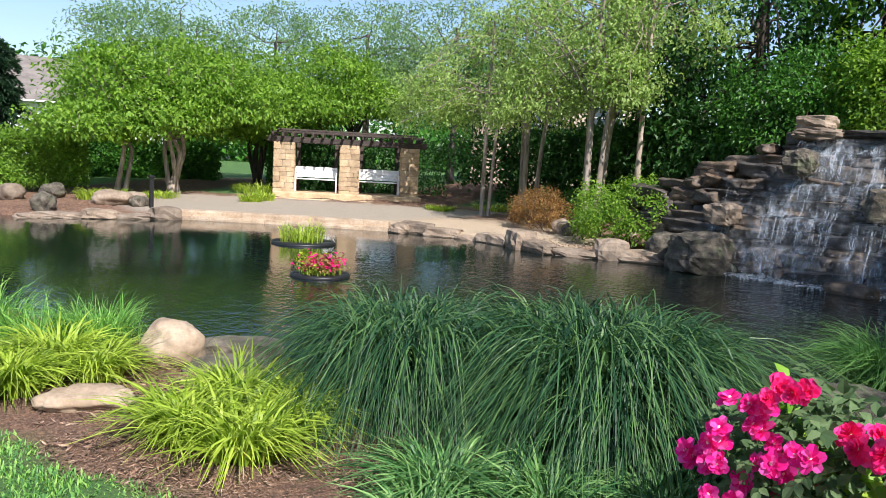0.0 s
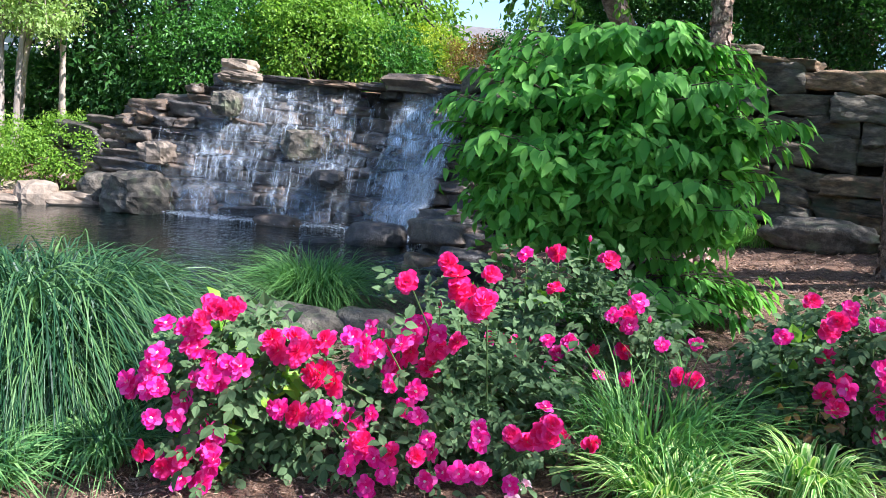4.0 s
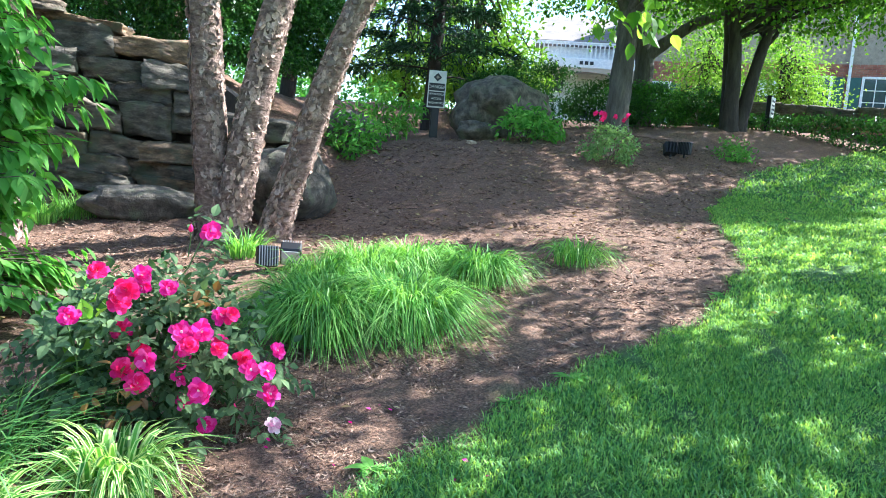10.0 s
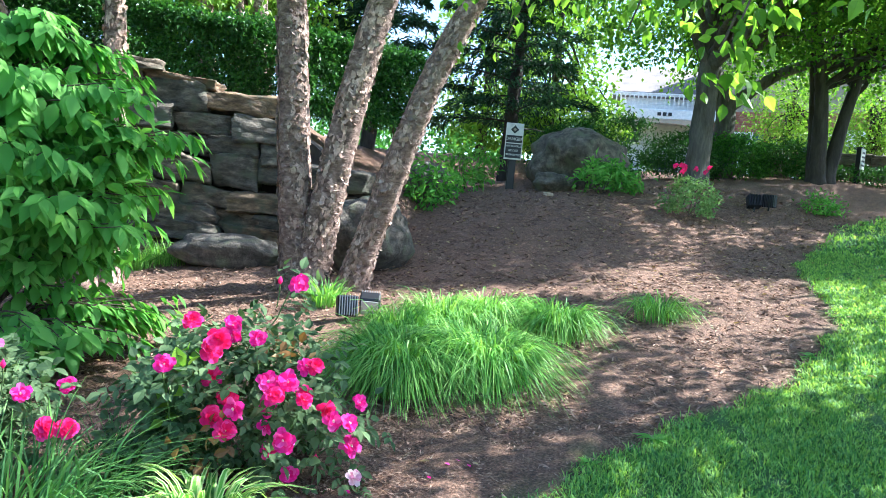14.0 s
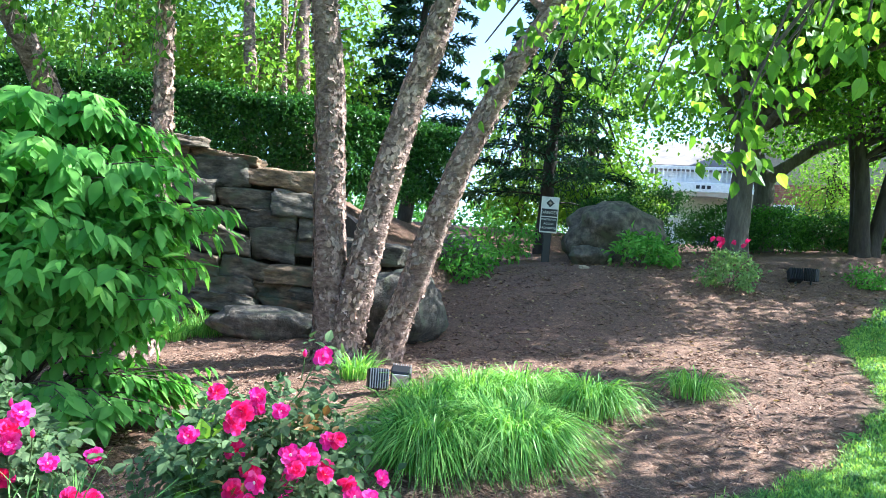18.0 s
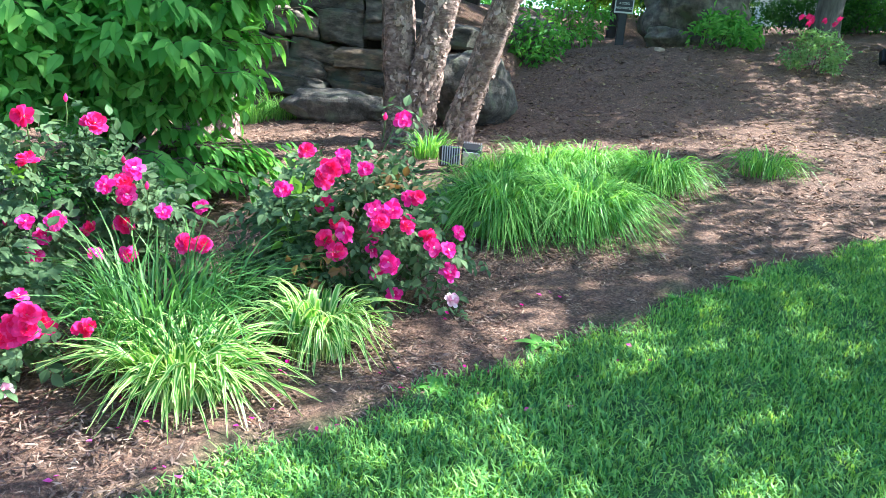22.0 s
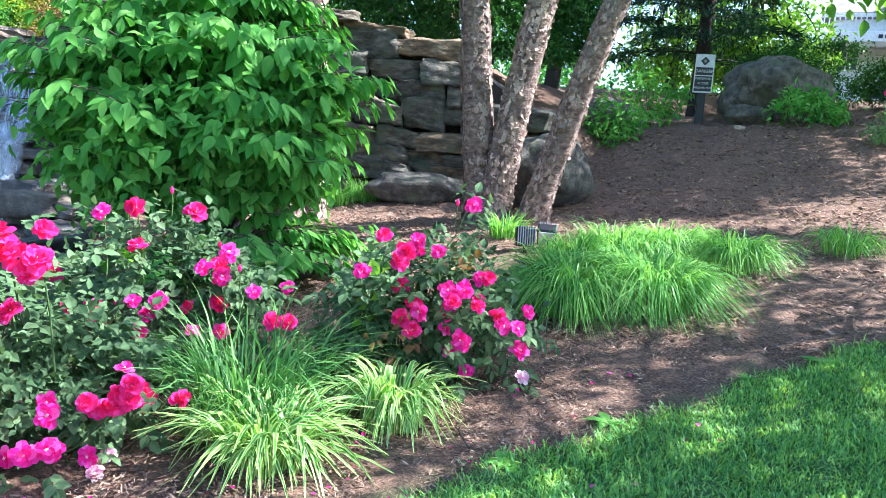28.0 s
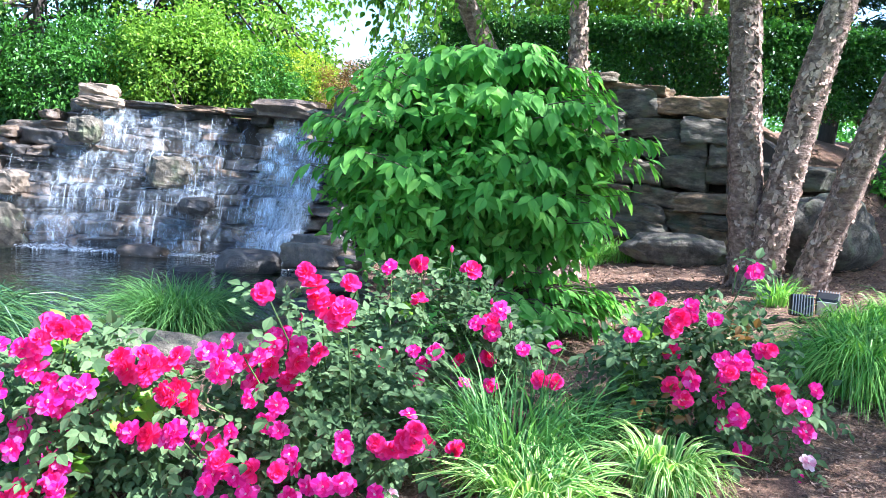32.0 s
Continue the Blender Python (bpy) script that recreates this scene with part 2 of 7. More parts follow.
M_BRICK = surface("red brick", (0.28, 0.10, 0.065), (0.40, 0.16, 0.105), (0.50, 0.24, 0.16), 4, 0.9, 0.3, 30, vary=0.2)
M_SIDING = plain("white siding", (0.78, 0.78, 0.77), 0.6)
M_ROOF = surface("grey shingle", (0.13, 0.115, 0.105), (0.19, 0.165, 0.15), (0.25, 0.22, 0.20), 1.5, 0.9, 0.3, 30)
M_TANWALL = surface("tan render", (0.5, 0.40, 0.28), (0.58, 0.47, 0.34), (0.64, 0.53, 0.40), 1.5, 0.9, 0.1)
M_GLASS = plain("window glass", (0.06, 0.08, 0.09), 0.06)
M_GREENPAINT = plain("green shutter paint", (0.03, 0.10, 0.085), 0.5)
M_REDDOOR = plain("red door paint", (0.45, 0.03, 0.03), 0.45)
M_BLACK = plain("black painted metal", (0.02, 0.02, 0.022), 0.45, 0.2)
M_STEEL = plain("grey metal", (0.30, 0.31, 0.32), 0.4, 0.6)
M_LENS = plain("lamp lens", (0.55, 0.56, 0.55), 0.15)
M_SIGNWHITE = plain("sign white", (0.66, 0.64, 0.58), 0.5)
M_SIGNBLACK = plain("sign black", (0.02, 0.02, 0.02), 0.5)
M_CHIP = surface("mulch chip", (0.10, 0.06, 0.042), (0.25, 0.16, 0.115), (0.50, 0.36, 0.27), 12, 0.95, 0.2, 60, vary=0.3)
M_DRYLEAF = foliage("dry leaf", (0.25, 0.16, 0.07), (0.40, 0.28, 0.13), (0.55, 0.42, 0.22), 0.2, 0.7)


def island_tone(m, low=0.55, high=1.5):
    """Lets every joined piece of a mesh take its own tone."""
    t = m.node_tree
    p = t.nodes["Principled BSDF"]
    link = p.inputs["Base Color"].links[0]
    geo = t.nodes.new("ShaderNodeNewGeometry")
    tone = ramp(t, geo.outputs["Random Per Island"], [(0.0, (low, low, low)), (1.0, (high, high * 0.97, high * 0.92))])
    t.links.new(mixed(t, 1.0, link.from_socket, tone, "MULTIPLY"), p.inputs["Base Color"])


island_tone(M_CHIP, 0.25, 1.5)
island_tone(M_FLAKE, 0.45, 1.45)


# ------------------------------------------------------------------ mesh tools
def big_mesh(name, verts, faces, material, smooth=False, across=None):
    """A mesh from arrays: verts (n, 3), faces (m, 3 or 4)."""
    verts, faces = np.asarray(verts, np.float32), np.asarray(faces, np.int32)
    me = bpy.data.meshes.new(name)
    count, k = faces.shape
    me.vertices.add(len(verts))
    me.vertices.foreach_set("co", verts.ravel())
    me.loops.add(count * k)
    me.loops.foreach_set("vertex_index", faces.ravel())
    me.polygons.add(count)
    me.polygons.foreach_set("loop_start", np.arange(0, count * k, k, dtype=np.int32))
    if across is not None:
        at = me.attributes.new("across", "FLOAT", "POINT")
        at.data.foreach_set("value", np.asarray(across, np.float32))
    me.update(calc_edges=True)
    me.polygons.foreach_set("use_smooth", np.full(count, smooth))
    me.materials.append(material)
    return me


def joined(pieces):
    """Joins (verts, faces) pairs."""
    vs, fs, n = [], [], 0
    for v, f in pieces:
        vs.append(v)
        fs.append(np.asarray(f) + n)
        n += len(v)
    return np.concatenate(vs), np.concatenate(fs)


def thing(name, place, label, category, group="", kind=""):
    ob = new(name)
    ob.location = place
    ob.empty_display_size = 0.1
    return tagged(ob, label, category, group, kind)


def part(name, mesh, parent, label="", place=None, matrix=None):
    """A mesh object under a thing or part; mesh is in the parent's space unless a matrix is given."""
    ob = new(name, mesh)
    ob.parent = parent
    if place is not None:
        ob.location = place
    if matrix is not None:
        ob.matrix_local = matrix
    if label:
        ob["label"] = label
    return ob


def solo(name, mesh, label, category, place=(0, 0, 0), group="", kind=""):
    ob = new(name, mesh)
    ob.location = place
    return tagged(ob, label, category, group, kind)


def box_mesh(name, sx, sy, sz, material, bevel=0.01, lift=True):
    """A bevelled box standing on its origin (or centred, without lift)."""
    bm = bmesh.new()
    bmesh.ops.create_cube(bm, size=1.0)
    bmesh.ops.scale(bm, vec=(sx, sy, sz), verts=bm.verts)
    if lift:
        bmesh.ops.translate(bm, vec=(0, 0, sz / 2), verts=bm.verts)
    if bevel:
        bmesh.ops.bevel(bm, geom=bm.edges[:], offset=min(bevel, 0.3 * min(sx, sy, sz)), segments=1, affect="EDGES", profile=0.7)
    me = bpy.data.meshes.new(name)
    bm.to_mesh(me)
    bm.free()
    me.materials.append(material)
    return me


def tube(points, radii, seg=9, lump=0.0, seed=0):
    """A tapered tube of quads along points, closed at its ends by points of no radius."""
    p = np.asarray(points, float)
    r = np.asarray(radii, float)
    rng = np.random.default_rng(seed)
    n = len(p)
    tang = np.gradient(p, axis=0)
    tang /= np.linalg.norm(tang, axis=1)[:, None] + 1e-9
    ref = np.array([0.31, 0.95, 0.02])
    a = np.cross(tang, ref)
    a /= np.linalg.norm(a, axis=1)[:, None] + 1e-9
    b = np.cross(tang, a)
    ang = np.linspace(0, 2 * np.pi, seg, endpoint=False)
    ring = a[:, None, :] * np.cos(ang)[None, :, None] + b[:, None, :] * np.sin(ang)[None, :, None]
    rad = r[:, None] * (1 + lump * rng.normal(size=(n, seg)) + lump * 1.5 * np.sin(ang * 3 + rng.uniform(0, 6))[None, :])
    v = (p[:, None, :] + ring * rad[:, :, None]).reshape(-1, 3)
    i, j = np.meshgrid(np.arange(n - 1), np.arange(seg), indexing="ij")
    k = (j + 1) % seg
    f = np.stack([i * seg + j, i * seg + k, (i + 1) * seg + k, (i + 1) * seg + j], -1).reshape(-1, 4)
    return v, f


def curve_between(a, b, n, sway, rng, bow=(0, 0, 0)):
    a, b = np.asarray(a, float), np.asarray(b, float)
    s = np.linspace(0, 1, n)[:, None]
    w = np.sin(np.pi * s)
    wob = np.cumsum(rng.normal(size=(n, 3)), 0) * sway / math.sqrt(n)
    wob -= wob[0] + (wob[-1] - wob[0]) * s
    return a + (b - a) * s + w * np.asarray(bow, float) + wob


def unit(v):
    return v / (np.linalg.norm(v, axis=-1, keepdims=True) + 1e-9)


def leaf_blades(base, along, normal, length, width, fold=0.18, droop=0.2, simple=False, fine=False):
    """Leaves as small folded blades: five points and four triangles each, four points and two, or (fine) a rounded outline of eleven points."""
    n = len(base)
    along = unit(along)
    side = unit(np.cross(along, normal))
    up = np.cross(side, along)
    L, W = np.broadcast_to(length, n)[:, None], np.broadcast_to(width, n)[:, None]
    if fine:
        mid, edge = [], []
        for s, w in ((0.0, 0), (0.2, 0.72), (0.48, 1.0), (0.78, 0.5), (1.0, 0)):
            m = base + along * L * s - up * L * droop * s * s
            mid.append(m)
            if w:
                edge += [m + side * W * 0.5 * w + up * W * fold * w, m - side * W * 0.5 * w + up * W * fold * w]
        v = np.stack(mid + edge, 1)
        f = np.array([[0, 5, 1], [1, 5, 7], [1, 7, 2], [2, 7, 9], [2, 9, 3], [3, 9, 4], [0, 1, 6], [1, 8, 6], [1, 2, 8], [2, 10, 8], [2, 3, 10], [3, 4, 10]])
    elif simple:
        v = np.stack([base, base + along * L * 0.45 + side * W * 0.5 + up * W * fold, base + along * L - up * L * droop, base + along * L * 0.45 - side * W * 0.5 + up * W * fold], 1)
        f = np.array([[0, 1, 2], [0, 2, 3]])
    else:
        v = np.stack([base, base + along * L * 0.38 + side * W * 0.5 + up * W * fold, base + along * L * 0.45, base + along * L * 0.38 - side * W * 0.5 + up * W * fold, base + along * L - up * L * droop], 1)
        f = np.array([[0, 1, 2], [0, 2, 3], [1, 4, 2], [2, 4, 3]])
    m = v.shape[1]
    faces = (f[None] + (np.arange(n) * m)[:, None, None]).reshape(-1, 3)
    return v.reshape(-1, 3), faces


def clump_cloud(rng, center, radii, clumps, per, spread, shell=0.55, flat=0.6, low=-0.75):
    """Points in clumps inside an ellipsoid, denser towards its skin; gives points and outward ways."""
    d = unit(rng.normal(size=(clumps * 3, 3)))
    d = d[d[:, 2] > low][:clumps]
    rad = (shell + (1 - shell) * rng.random(len(d)) ** 0.5)[:, None]
    rad *= 1 + 0.16 * np.sin(d[:, :1] * 5 + d[:, 1:2] * 4) + 0.1 * np.sin(d[:, 2:3] * 9 + d[:, :1] * 7)
    c = d * rad * np.asarray(radii)
    per_n = rng.poisson(per, len(c)) + 3
    idx = np.repeat(np.arange(len(c)), per_n)
    off = rng.normal(size=(len(idx), 3)) * spread * np.array([1, 1, flat])
    pts = c[idx] + off
    out = unit(pts / np.asarray(radii) ** 2)
    return pts + np.asarray(center), out, c + np.asarray(center)


def leaves_at(rng, pts, out, length, width, droop=0.25, hang=0.35, simple=True, spin=0.9, fine=False):
    n = len(pts)
    along = unit(out * 0.6 + rng.normal(size=(n, 3)) * spin + np.array([0, 0, -hang]))
    normal = unit(out * 0.5 + np.array([0, 0, 0.9]) + rng.normal(size=(n, 3)) * 0.45)
    L = length * rng.uniform(0.65, 1.25, n)
    return leaf_blades(pts, along, normal, L, L * width, droop=droop, simple=simple, fine=fine)


def grass_tuft(rng, radius, height, count, width, reach=0.7, segs=4, lean=0.25, spread=0.4, drop=(0.0, 0.55), stray=0.45):
    """Arching blades from one root: verts, quads and the place across the blade."""
    ang = rng.uniform(0, 2 * np.pi, count)
    root_r = radius * spread * np.sqrt(rng.random(count))
    outv = np.stack([np.cos(ang), np.sin(ang), np.zeros(count)], 1)
    root = outv * root_r[:, None] + np.stack([rng.normal(size=count), rng.normal(size=count), np.zeros(count)], 1) * radius * 0.05
    dirs = unit(outv + rng.normal(size=(count, 3)) * np.array([stray, stray, 0]))
    R = (radius - root_r) * rng.uniform(0.35, 1.25, count) * reach / 0.7
    hgt = height * rng.uniform(0.55, 1.1, count)
    s = np.linspace(0, 1, segs + 1)
    tipdrop = rng.uniform(*drop, count)[:, None] * (s ** 3)[None]
    z = hgt[:, None] * (s[None] ** 0.75 * (1.0 - 0.12 * s[None]) - tipdrop)
    h = R[:, None] * (lean * s[None] + (1 - lean) * s[None] ** 2.2)
    mid = root[:, None, :] + dirs[:, None, :] * h[:, :, None]
    mid[:, :, 2] += z
    side = np.stack([-dirs[:, 1], dirs[:, 0], np.zeros(count)], 1)
    side = unit(side + rng.normal(size=(count, 3)) * np.array([0.5, 0.5, 0.2]))
    w = (width * rng.uniform(0.6, 1.2, count))[:, None] * np.maximum(0.12, (1 - s ** 2.5) * (0.6 + 0.4 * np.minimum(1, s * 4)))[None]
    a = mid + side[:, None, :] * w[:, :, None] * 0.5
    b = mid - side[:, None, :] * w[:, :, None] * 0.5
    v = np.stack([a, b], 2).reshape(-1, 3)
    per = 2 * (segs + 1)
    q = np.array([[2 * i, 2 * i + 1, 2 * i + 3, 2 * i + 2] for i in range(segs)])
    f = (q[None] + (np.arange(count) * per)[:, None, None]).reshape(-1, 4)
    acr = np.tile(np.array([0.0, 1.0]), count * (segs + 1))
    return v, f, acr


def stone_mesh(name, seed, material, cuts=3, rough=0.12, roundness=0.35, strata=0.0):
    """A weathered block of unit size, centred."""
    bm = bmesh.new()
    bmesh.ops.create_cube(bm, size=1.0)
    bmesh.ops.subdivide_edges(bm, edges=bm.edges[:], cuts=cuts, use_grid_fill=True)
    shift = Vector((seed * 3.7, seed * 1.3, seed * 2.1))
    for v in bm.verts:
        c = v.co.copy()
        ball = c.normalized() * 0.56
        c = c.lerp(ball, roundness)
        n = noise.noise(c * 2.1 + shift) * rough + noise.noise(c * 5.3 + shift) * rough * 0.55 + noise.noise(c * 11.0 + shift) * rough * 0.25
        c += c.normalized() * n
        if strata:
            c.x += strata * math.sin(c.z * 15 + seed) * (1 if c.x > 0 else -1)
            c.y += strata * math.sin(c.z * 13 + seed * 2) * (1 if c.y > 0 else -1)
        v.co = c
    me = bpy.data.meshes.new(name)
    bm.to_mesh(me)
    bm.free()
    me.materials.append(material)
    me.polygons.foreach_set("use_smooth", np.full(len(me.polygons), roundness > 0.6))
    return me


def block_mesh(name, seed, material, size=(1.5, 1.2, 0.65), cuts=4, corner=0.13, rough=0.06, skew=0.09):
    """A quarried block with worn corners; the noise keeps to the block's own proportions, the mesh to unit size."""
    rng = random.Random(seed)
    bm = bmesh.new()
    bmesh.ops.create_cube(bm, size=1.0)
    bmesh.ops.subdivide_edges(bm, edges=bm.edges[:], cuts=cuts, use_grid_fill=True)
    full = Vector(size)
    inner = full / 2 - Vector((corner,) * 3)
    shift = Vector((seed * 3.7, seed * 1.3, seed * 2.1))
    pull = [Vector([rng.uniform(-skew, skew) for _ in range(3)]) for _ in range(8)]
    for v in bm.verts:
        u = v.co + Vector((0.5, 0.5, 0.5))
        c = Vector([v.co[i] * full[i] for i in range(3)])
        q = Vector([max(-inner[i], min(inner[i], c[i])) for i in range(3)])
        d = c - q
        if d.length > 1e-6:
            c = q + d.normalized() * corner
        for k in range(8):
            w = (u.x if k & 1 else 1 - u.x) * (u.y if k & 2 else 1 - u.y) * (u.z if k & 4 else 1 - u.z)
            c = c + pull[k] * w
        way = d.normalized() if d.length > 1e-6 else c.normalized()
        c = c + way * (noise.noise(c * 1.7 + shift) * rough + noise.noise(c * 4.5 + shift) * rough * 0.7 + noise.noise(c * 11 + shift) * rough * 0.4)
        v.co = Vector([c[i] / full[i] for i in range(3)])
    me = bpy.data.meshes.new(name)
    bm.to_mesh(me)
    bm.free()
    me.materials.append(material)
    me.polygons.foreach_set("use_smooth", np.full(len(me.polygons), True))
    return me


def boulder(name, place, size, material, seed, label, turn=0.0, sink=0.15, cuts=9, roundness=0.86, rough=0.13, group=""):
    me = stone_mesh(name, seed, material, cuts, rough, roundness)
    ob = new(name, me)
    ob.matrix_world = pose(place[0], place[1], place[2] + size[2] * (0.5 - sink), 0, 0, turn) @ Matrix.Diagonal((*size, 1))
    return tagged(ob, label, "rock", group)


# ------------------------------------------------------------------ lie of the land
WATER = -0.30
SHORE = [(-26, -1.5), (-22, 2.0), (-19.4, 3.4), (-18.6, 6.4), (-17.0, 8.4), (-14.7, 10.6), (-12.8, 11.2), (-10.9, 10.9), (-9.5, 11.7), (-8.7, 12.3), (-7.5, 12.9), (-5.5, 13.4),
         (-4.2, 13.6), (-2.9, 13.2), (-2.4, 11.4), (-2.3, 9.3), (-2.2, 7.6), (-2.9, 6.2), (-3.9, 5.1), (-4.9, 3.9), (-6.2, 2.5), (-7.4, 1.8), (-9.0, 1.3), (-12, 0.2), (-20, -3)]
LAWN_X = [-60, -8, -5.0, -4.5, -3.9, -1.5, -0.14, 0.43, 1.33, 2.46, 3.46, 4.86, 6.87, 9.5, 13.2, 20, 60]
LAWN_Y = [-4, 0.1, 0.54, 0.7, 1.0, 1.75, 2.2, 2.44, 2.75, 3.05, 3.26, 3.42, 4.3, 6.6, 8.3, 9.0, 12]


def soft_max(a, b, k):
    h = np.clip(0.5 + 0.5 * (a - b) / k, 0, 1)
    return b + (a - b) * h + k * h * (1 - h)


def step(x, a, b):
    s = np.clip((x - a) / (b - a), 0, 1)
    return s * s * (3 - 2 * s)


def shore_distance(x, y):
    """Signed distance to the pond's edge: positive on land."""
    x, y = np.asarray(x, float), np.asarray(y, float)
    best = np.full(x.shape, 1e9)
    inside = np.zeros(x.shape, bool)
    n = len(SHORE)
    for i in range(n):
        (ax, ay), (bx, by) = SHORE[i], SHORE[(i + 1) % n]
        ex, ey = bx - ax, by - ay
        s = np.clip(((x - ax) * ex + (y - ay) * ey) / (ex * ex + ey * ey), 0, 1)
        best = np.minimum(best, np.hypot(x - ax - s * ex, y - ay - s * ey))
        cross = ((ay > y) != (by > y)) & (x < ax + (y - ay) / (ey if ey else 1e-9) * ex)
        inside ^= cross
    return np.where(inside, -best, best)


def land(x, y):
    """Height of the ground."""
    x, y = np.asarray(x, float), np.asarray(y, float)
    p = -0.39 + 0.131 * x + 0.0296 * y
    p = -soft_max(-p, np.full(p.shape, -3.3), 0.8)
    z = soft_max(p, np.full(p.shape, -0.2), 0.25)
    z = z + 0.75 * step(x, 4, 9) * step(y, 7, 11.5) * (1 - step(x, 16, 30))
    sd = shore_distance(x, y)
    far = step(-x, 9, 13) * step(y + 0.35 * x, -9, -3)
    z = z + far * 0.055 * np.clip(sd, 0, 9)
    line = np.interp(x, [-14, -9.5, -8, -4.5, -2.5, -1.5, 1, 2, 3.5, 5, 6.5, 9], [17, 13.4, 13.6, 14.2, 13.9, 13.6, 13.7, 13.3, 12.9, 11.2, 12.2, 16])
    top = np.interp(x, [-16, -10.5, -9, -7.5, -3, -1, 1, 4.5, 6, 9, 14], [0.6, 1.0, 1.6, 2.2, 2.2, 2.4, 2.95, 2.95, 2.7, 2.9, 3.2])
    wide = np.interp(x, [-12, -9, 3.4, 5.2], [4.0, 1.0, 0.5, 3.6])
    z = z + np.clip(top - z, 0, 9) * np.clip((y - line) / wide, 0, 1) ** 0.7
    bed = -1.0
    z = np.where(sd < 0.25, z + (bed - z) * step(-sd, -0.25, 0.7), z)
    return z


def ground_z(x, y):
    return float(land(np.array([x]), np.array([y]))[0])


def on(x, y, dz=0.0):
    return (x, y, ground_z(x, y) + dz)


# ------------------------------------------------------------------ ground, water
def spread_axis(lo, hi, dense, reach):
    mid = list(np.arange(lo, hi + 1e-6, dense))
    left, right, d = [], [], dense
    a, b = lo, hi
    while b < reach:
        d *= 1.22
        a, b = a - d, b + d
        left.append(a)
        right.append(b)
    return np.array(left[::-1] + mid + right)


def build_ground():
    xs, ys = spread_axis(-27, 20, 0.2, 900), spread_axis(-3, 19, 0.2, 900)
    gx, gy = np.meshgrid(xs, ys, indexing="ij")
    z = land(gx, gy)
    near = (np.abs(gx) < 30) & (np.abs(gy) < 25)
    rng = np.random.default_rng(2)
    z = z + np.where(near, 0.018 * rng.normal(size=z.shape), 0)
    n, m = gx.shape
    v = np.stack([gx, gy, z], -1).reshape(-1, 3)
    i, j = np.meshgrid(np.arange(n - 1), np.arange(m - 1), indexing="ij")
    f = np.stack([i * m + j, (i + 1) * m + j, (i + 1) * m + j + 1, i * m + j + 1], -1).reshape(-1, 4)
    mat, t, p, _ = nodes_of("mulch, turf and path")
    big, fine = noise_of(t, 1.2, 6, 0.65), noise_of(t, 55, 6, 0.75)
    streak = noise_of(t, 30, 4, 0.7, stretch=(1, 3.5, 1))
    mulch = ramp(t, fine, [(0.3, (0.036, 0.021, 0.014)), (0.5, (0.18, 0.107, 0.07)), (0.7, (0.42, 0.275, 0.19))])
    mulch = mixed(t, 0.5, mulch, ramp(t, streak, [(0.35, (0.5, 0.45, 0.42)), (0.65, (1.3, 1.25, 1.2))]), "MULTIPLY")
    mulch = mixed(t, 0.5, mulch, ramp(t, big, [(0.3, (0.7, 0.65, 0.62)), (0.7, (1.25, 1.2, 1.12))]), "MULTIPLY")
    clods = noise_of(t, 13, 5, 0.75)
    mulch = mixed(t, 0.75, mulch, ramp(t, clods, [(0.32, (0.42, 0.38, 0.35)), (0.5, (0.95, 0.9, 0.85)), (0.68, (1.6, 1.45, 1.3))]), "MULTIPLY")
    turf = ramp(t, fine, [(0.3, (0.03, 0.07, 0.016)), (0.55, (0.075, 0.16, 0.035)), (0.75, (0.14, 0.25, 0.06))])
    turf = mixed(t, 0.5, turf, ramp(t, big, [(0.3, (0.75, 0.8, 0.7)), (0.7, (1.2, 1.15, 1.0))]), "MULTIPLY")
    path = ramp(t, fine, [(0.3, (0.25, 0.205, 0.155)), (0.7, (0.42, 0.35, 0.27))])
    sand = ramp(t, fine, [(0.3, (0.32, 0.235, 0.155)), (0.7, (0.58, 0.45, 0.31))])
    col = mulch
    for key, c in (("turf", turf), ("path", path), ("sand", sand)):
        at = t.nodes.new("ShaderNodeAttribute")
        at.attribute_name = key
        col = mixed(t, at.outputs["Fac"], col, c)
    t.links.new(col, p.inputs["Base Color"])
    p.inputs["Roughness"].default_value = 0.95
    bumped(t, p, fine, 0.8, 0.03)
    me = big_mesh("ground", v, f, mat, True)
    sd = shore_distance(gx, gy)
    edge = np.interp(gx, LAWN_X, LAWN_Y)
    ragged = 0.05 * np.sin(gx * 7.3) + 0.04 * np.sin(gx * 17 + gy * 5)
    turf_w = step(edge - gy + ragged, -0.08, 0.08)
    far_turf = step(-gx, 14, 17) * step(sd, 4.8, 5.6) * step(np.sin(gx * 0.7 + gy * 0.4) + 0.35, -0.2, 0.2)
    turf_w = np.maximum(np.maximum(turf_w, far_turf), step(np.hypot(gx, gy), 34, 42))
    path_w = step(-gx, 15.5, 16.2) * (1 - step(sd, 4.2, 4.8)) * step(sd, 0.2, 0.5) * step(gy, 5.4, 6.2)
    sand_w = step(-gx, 10.2, 11) * (1 - step(-gx, 15.5, 16.5)) * (1 - step(sd, 2.0, 3.4)) * step(gy, 6, 8)
    for key, w in (("turf", turf_w), ("path", path_w), ("sand", sand_w)):
        at = me.attributes.new(key, "FLOAT", "POINT")
        at.data.foreach_set("value", w.astype(np.float32).ravel())
    return solo("ground", me, "brown bark mulch beds and mown green lawn", "ground", kind="structure")


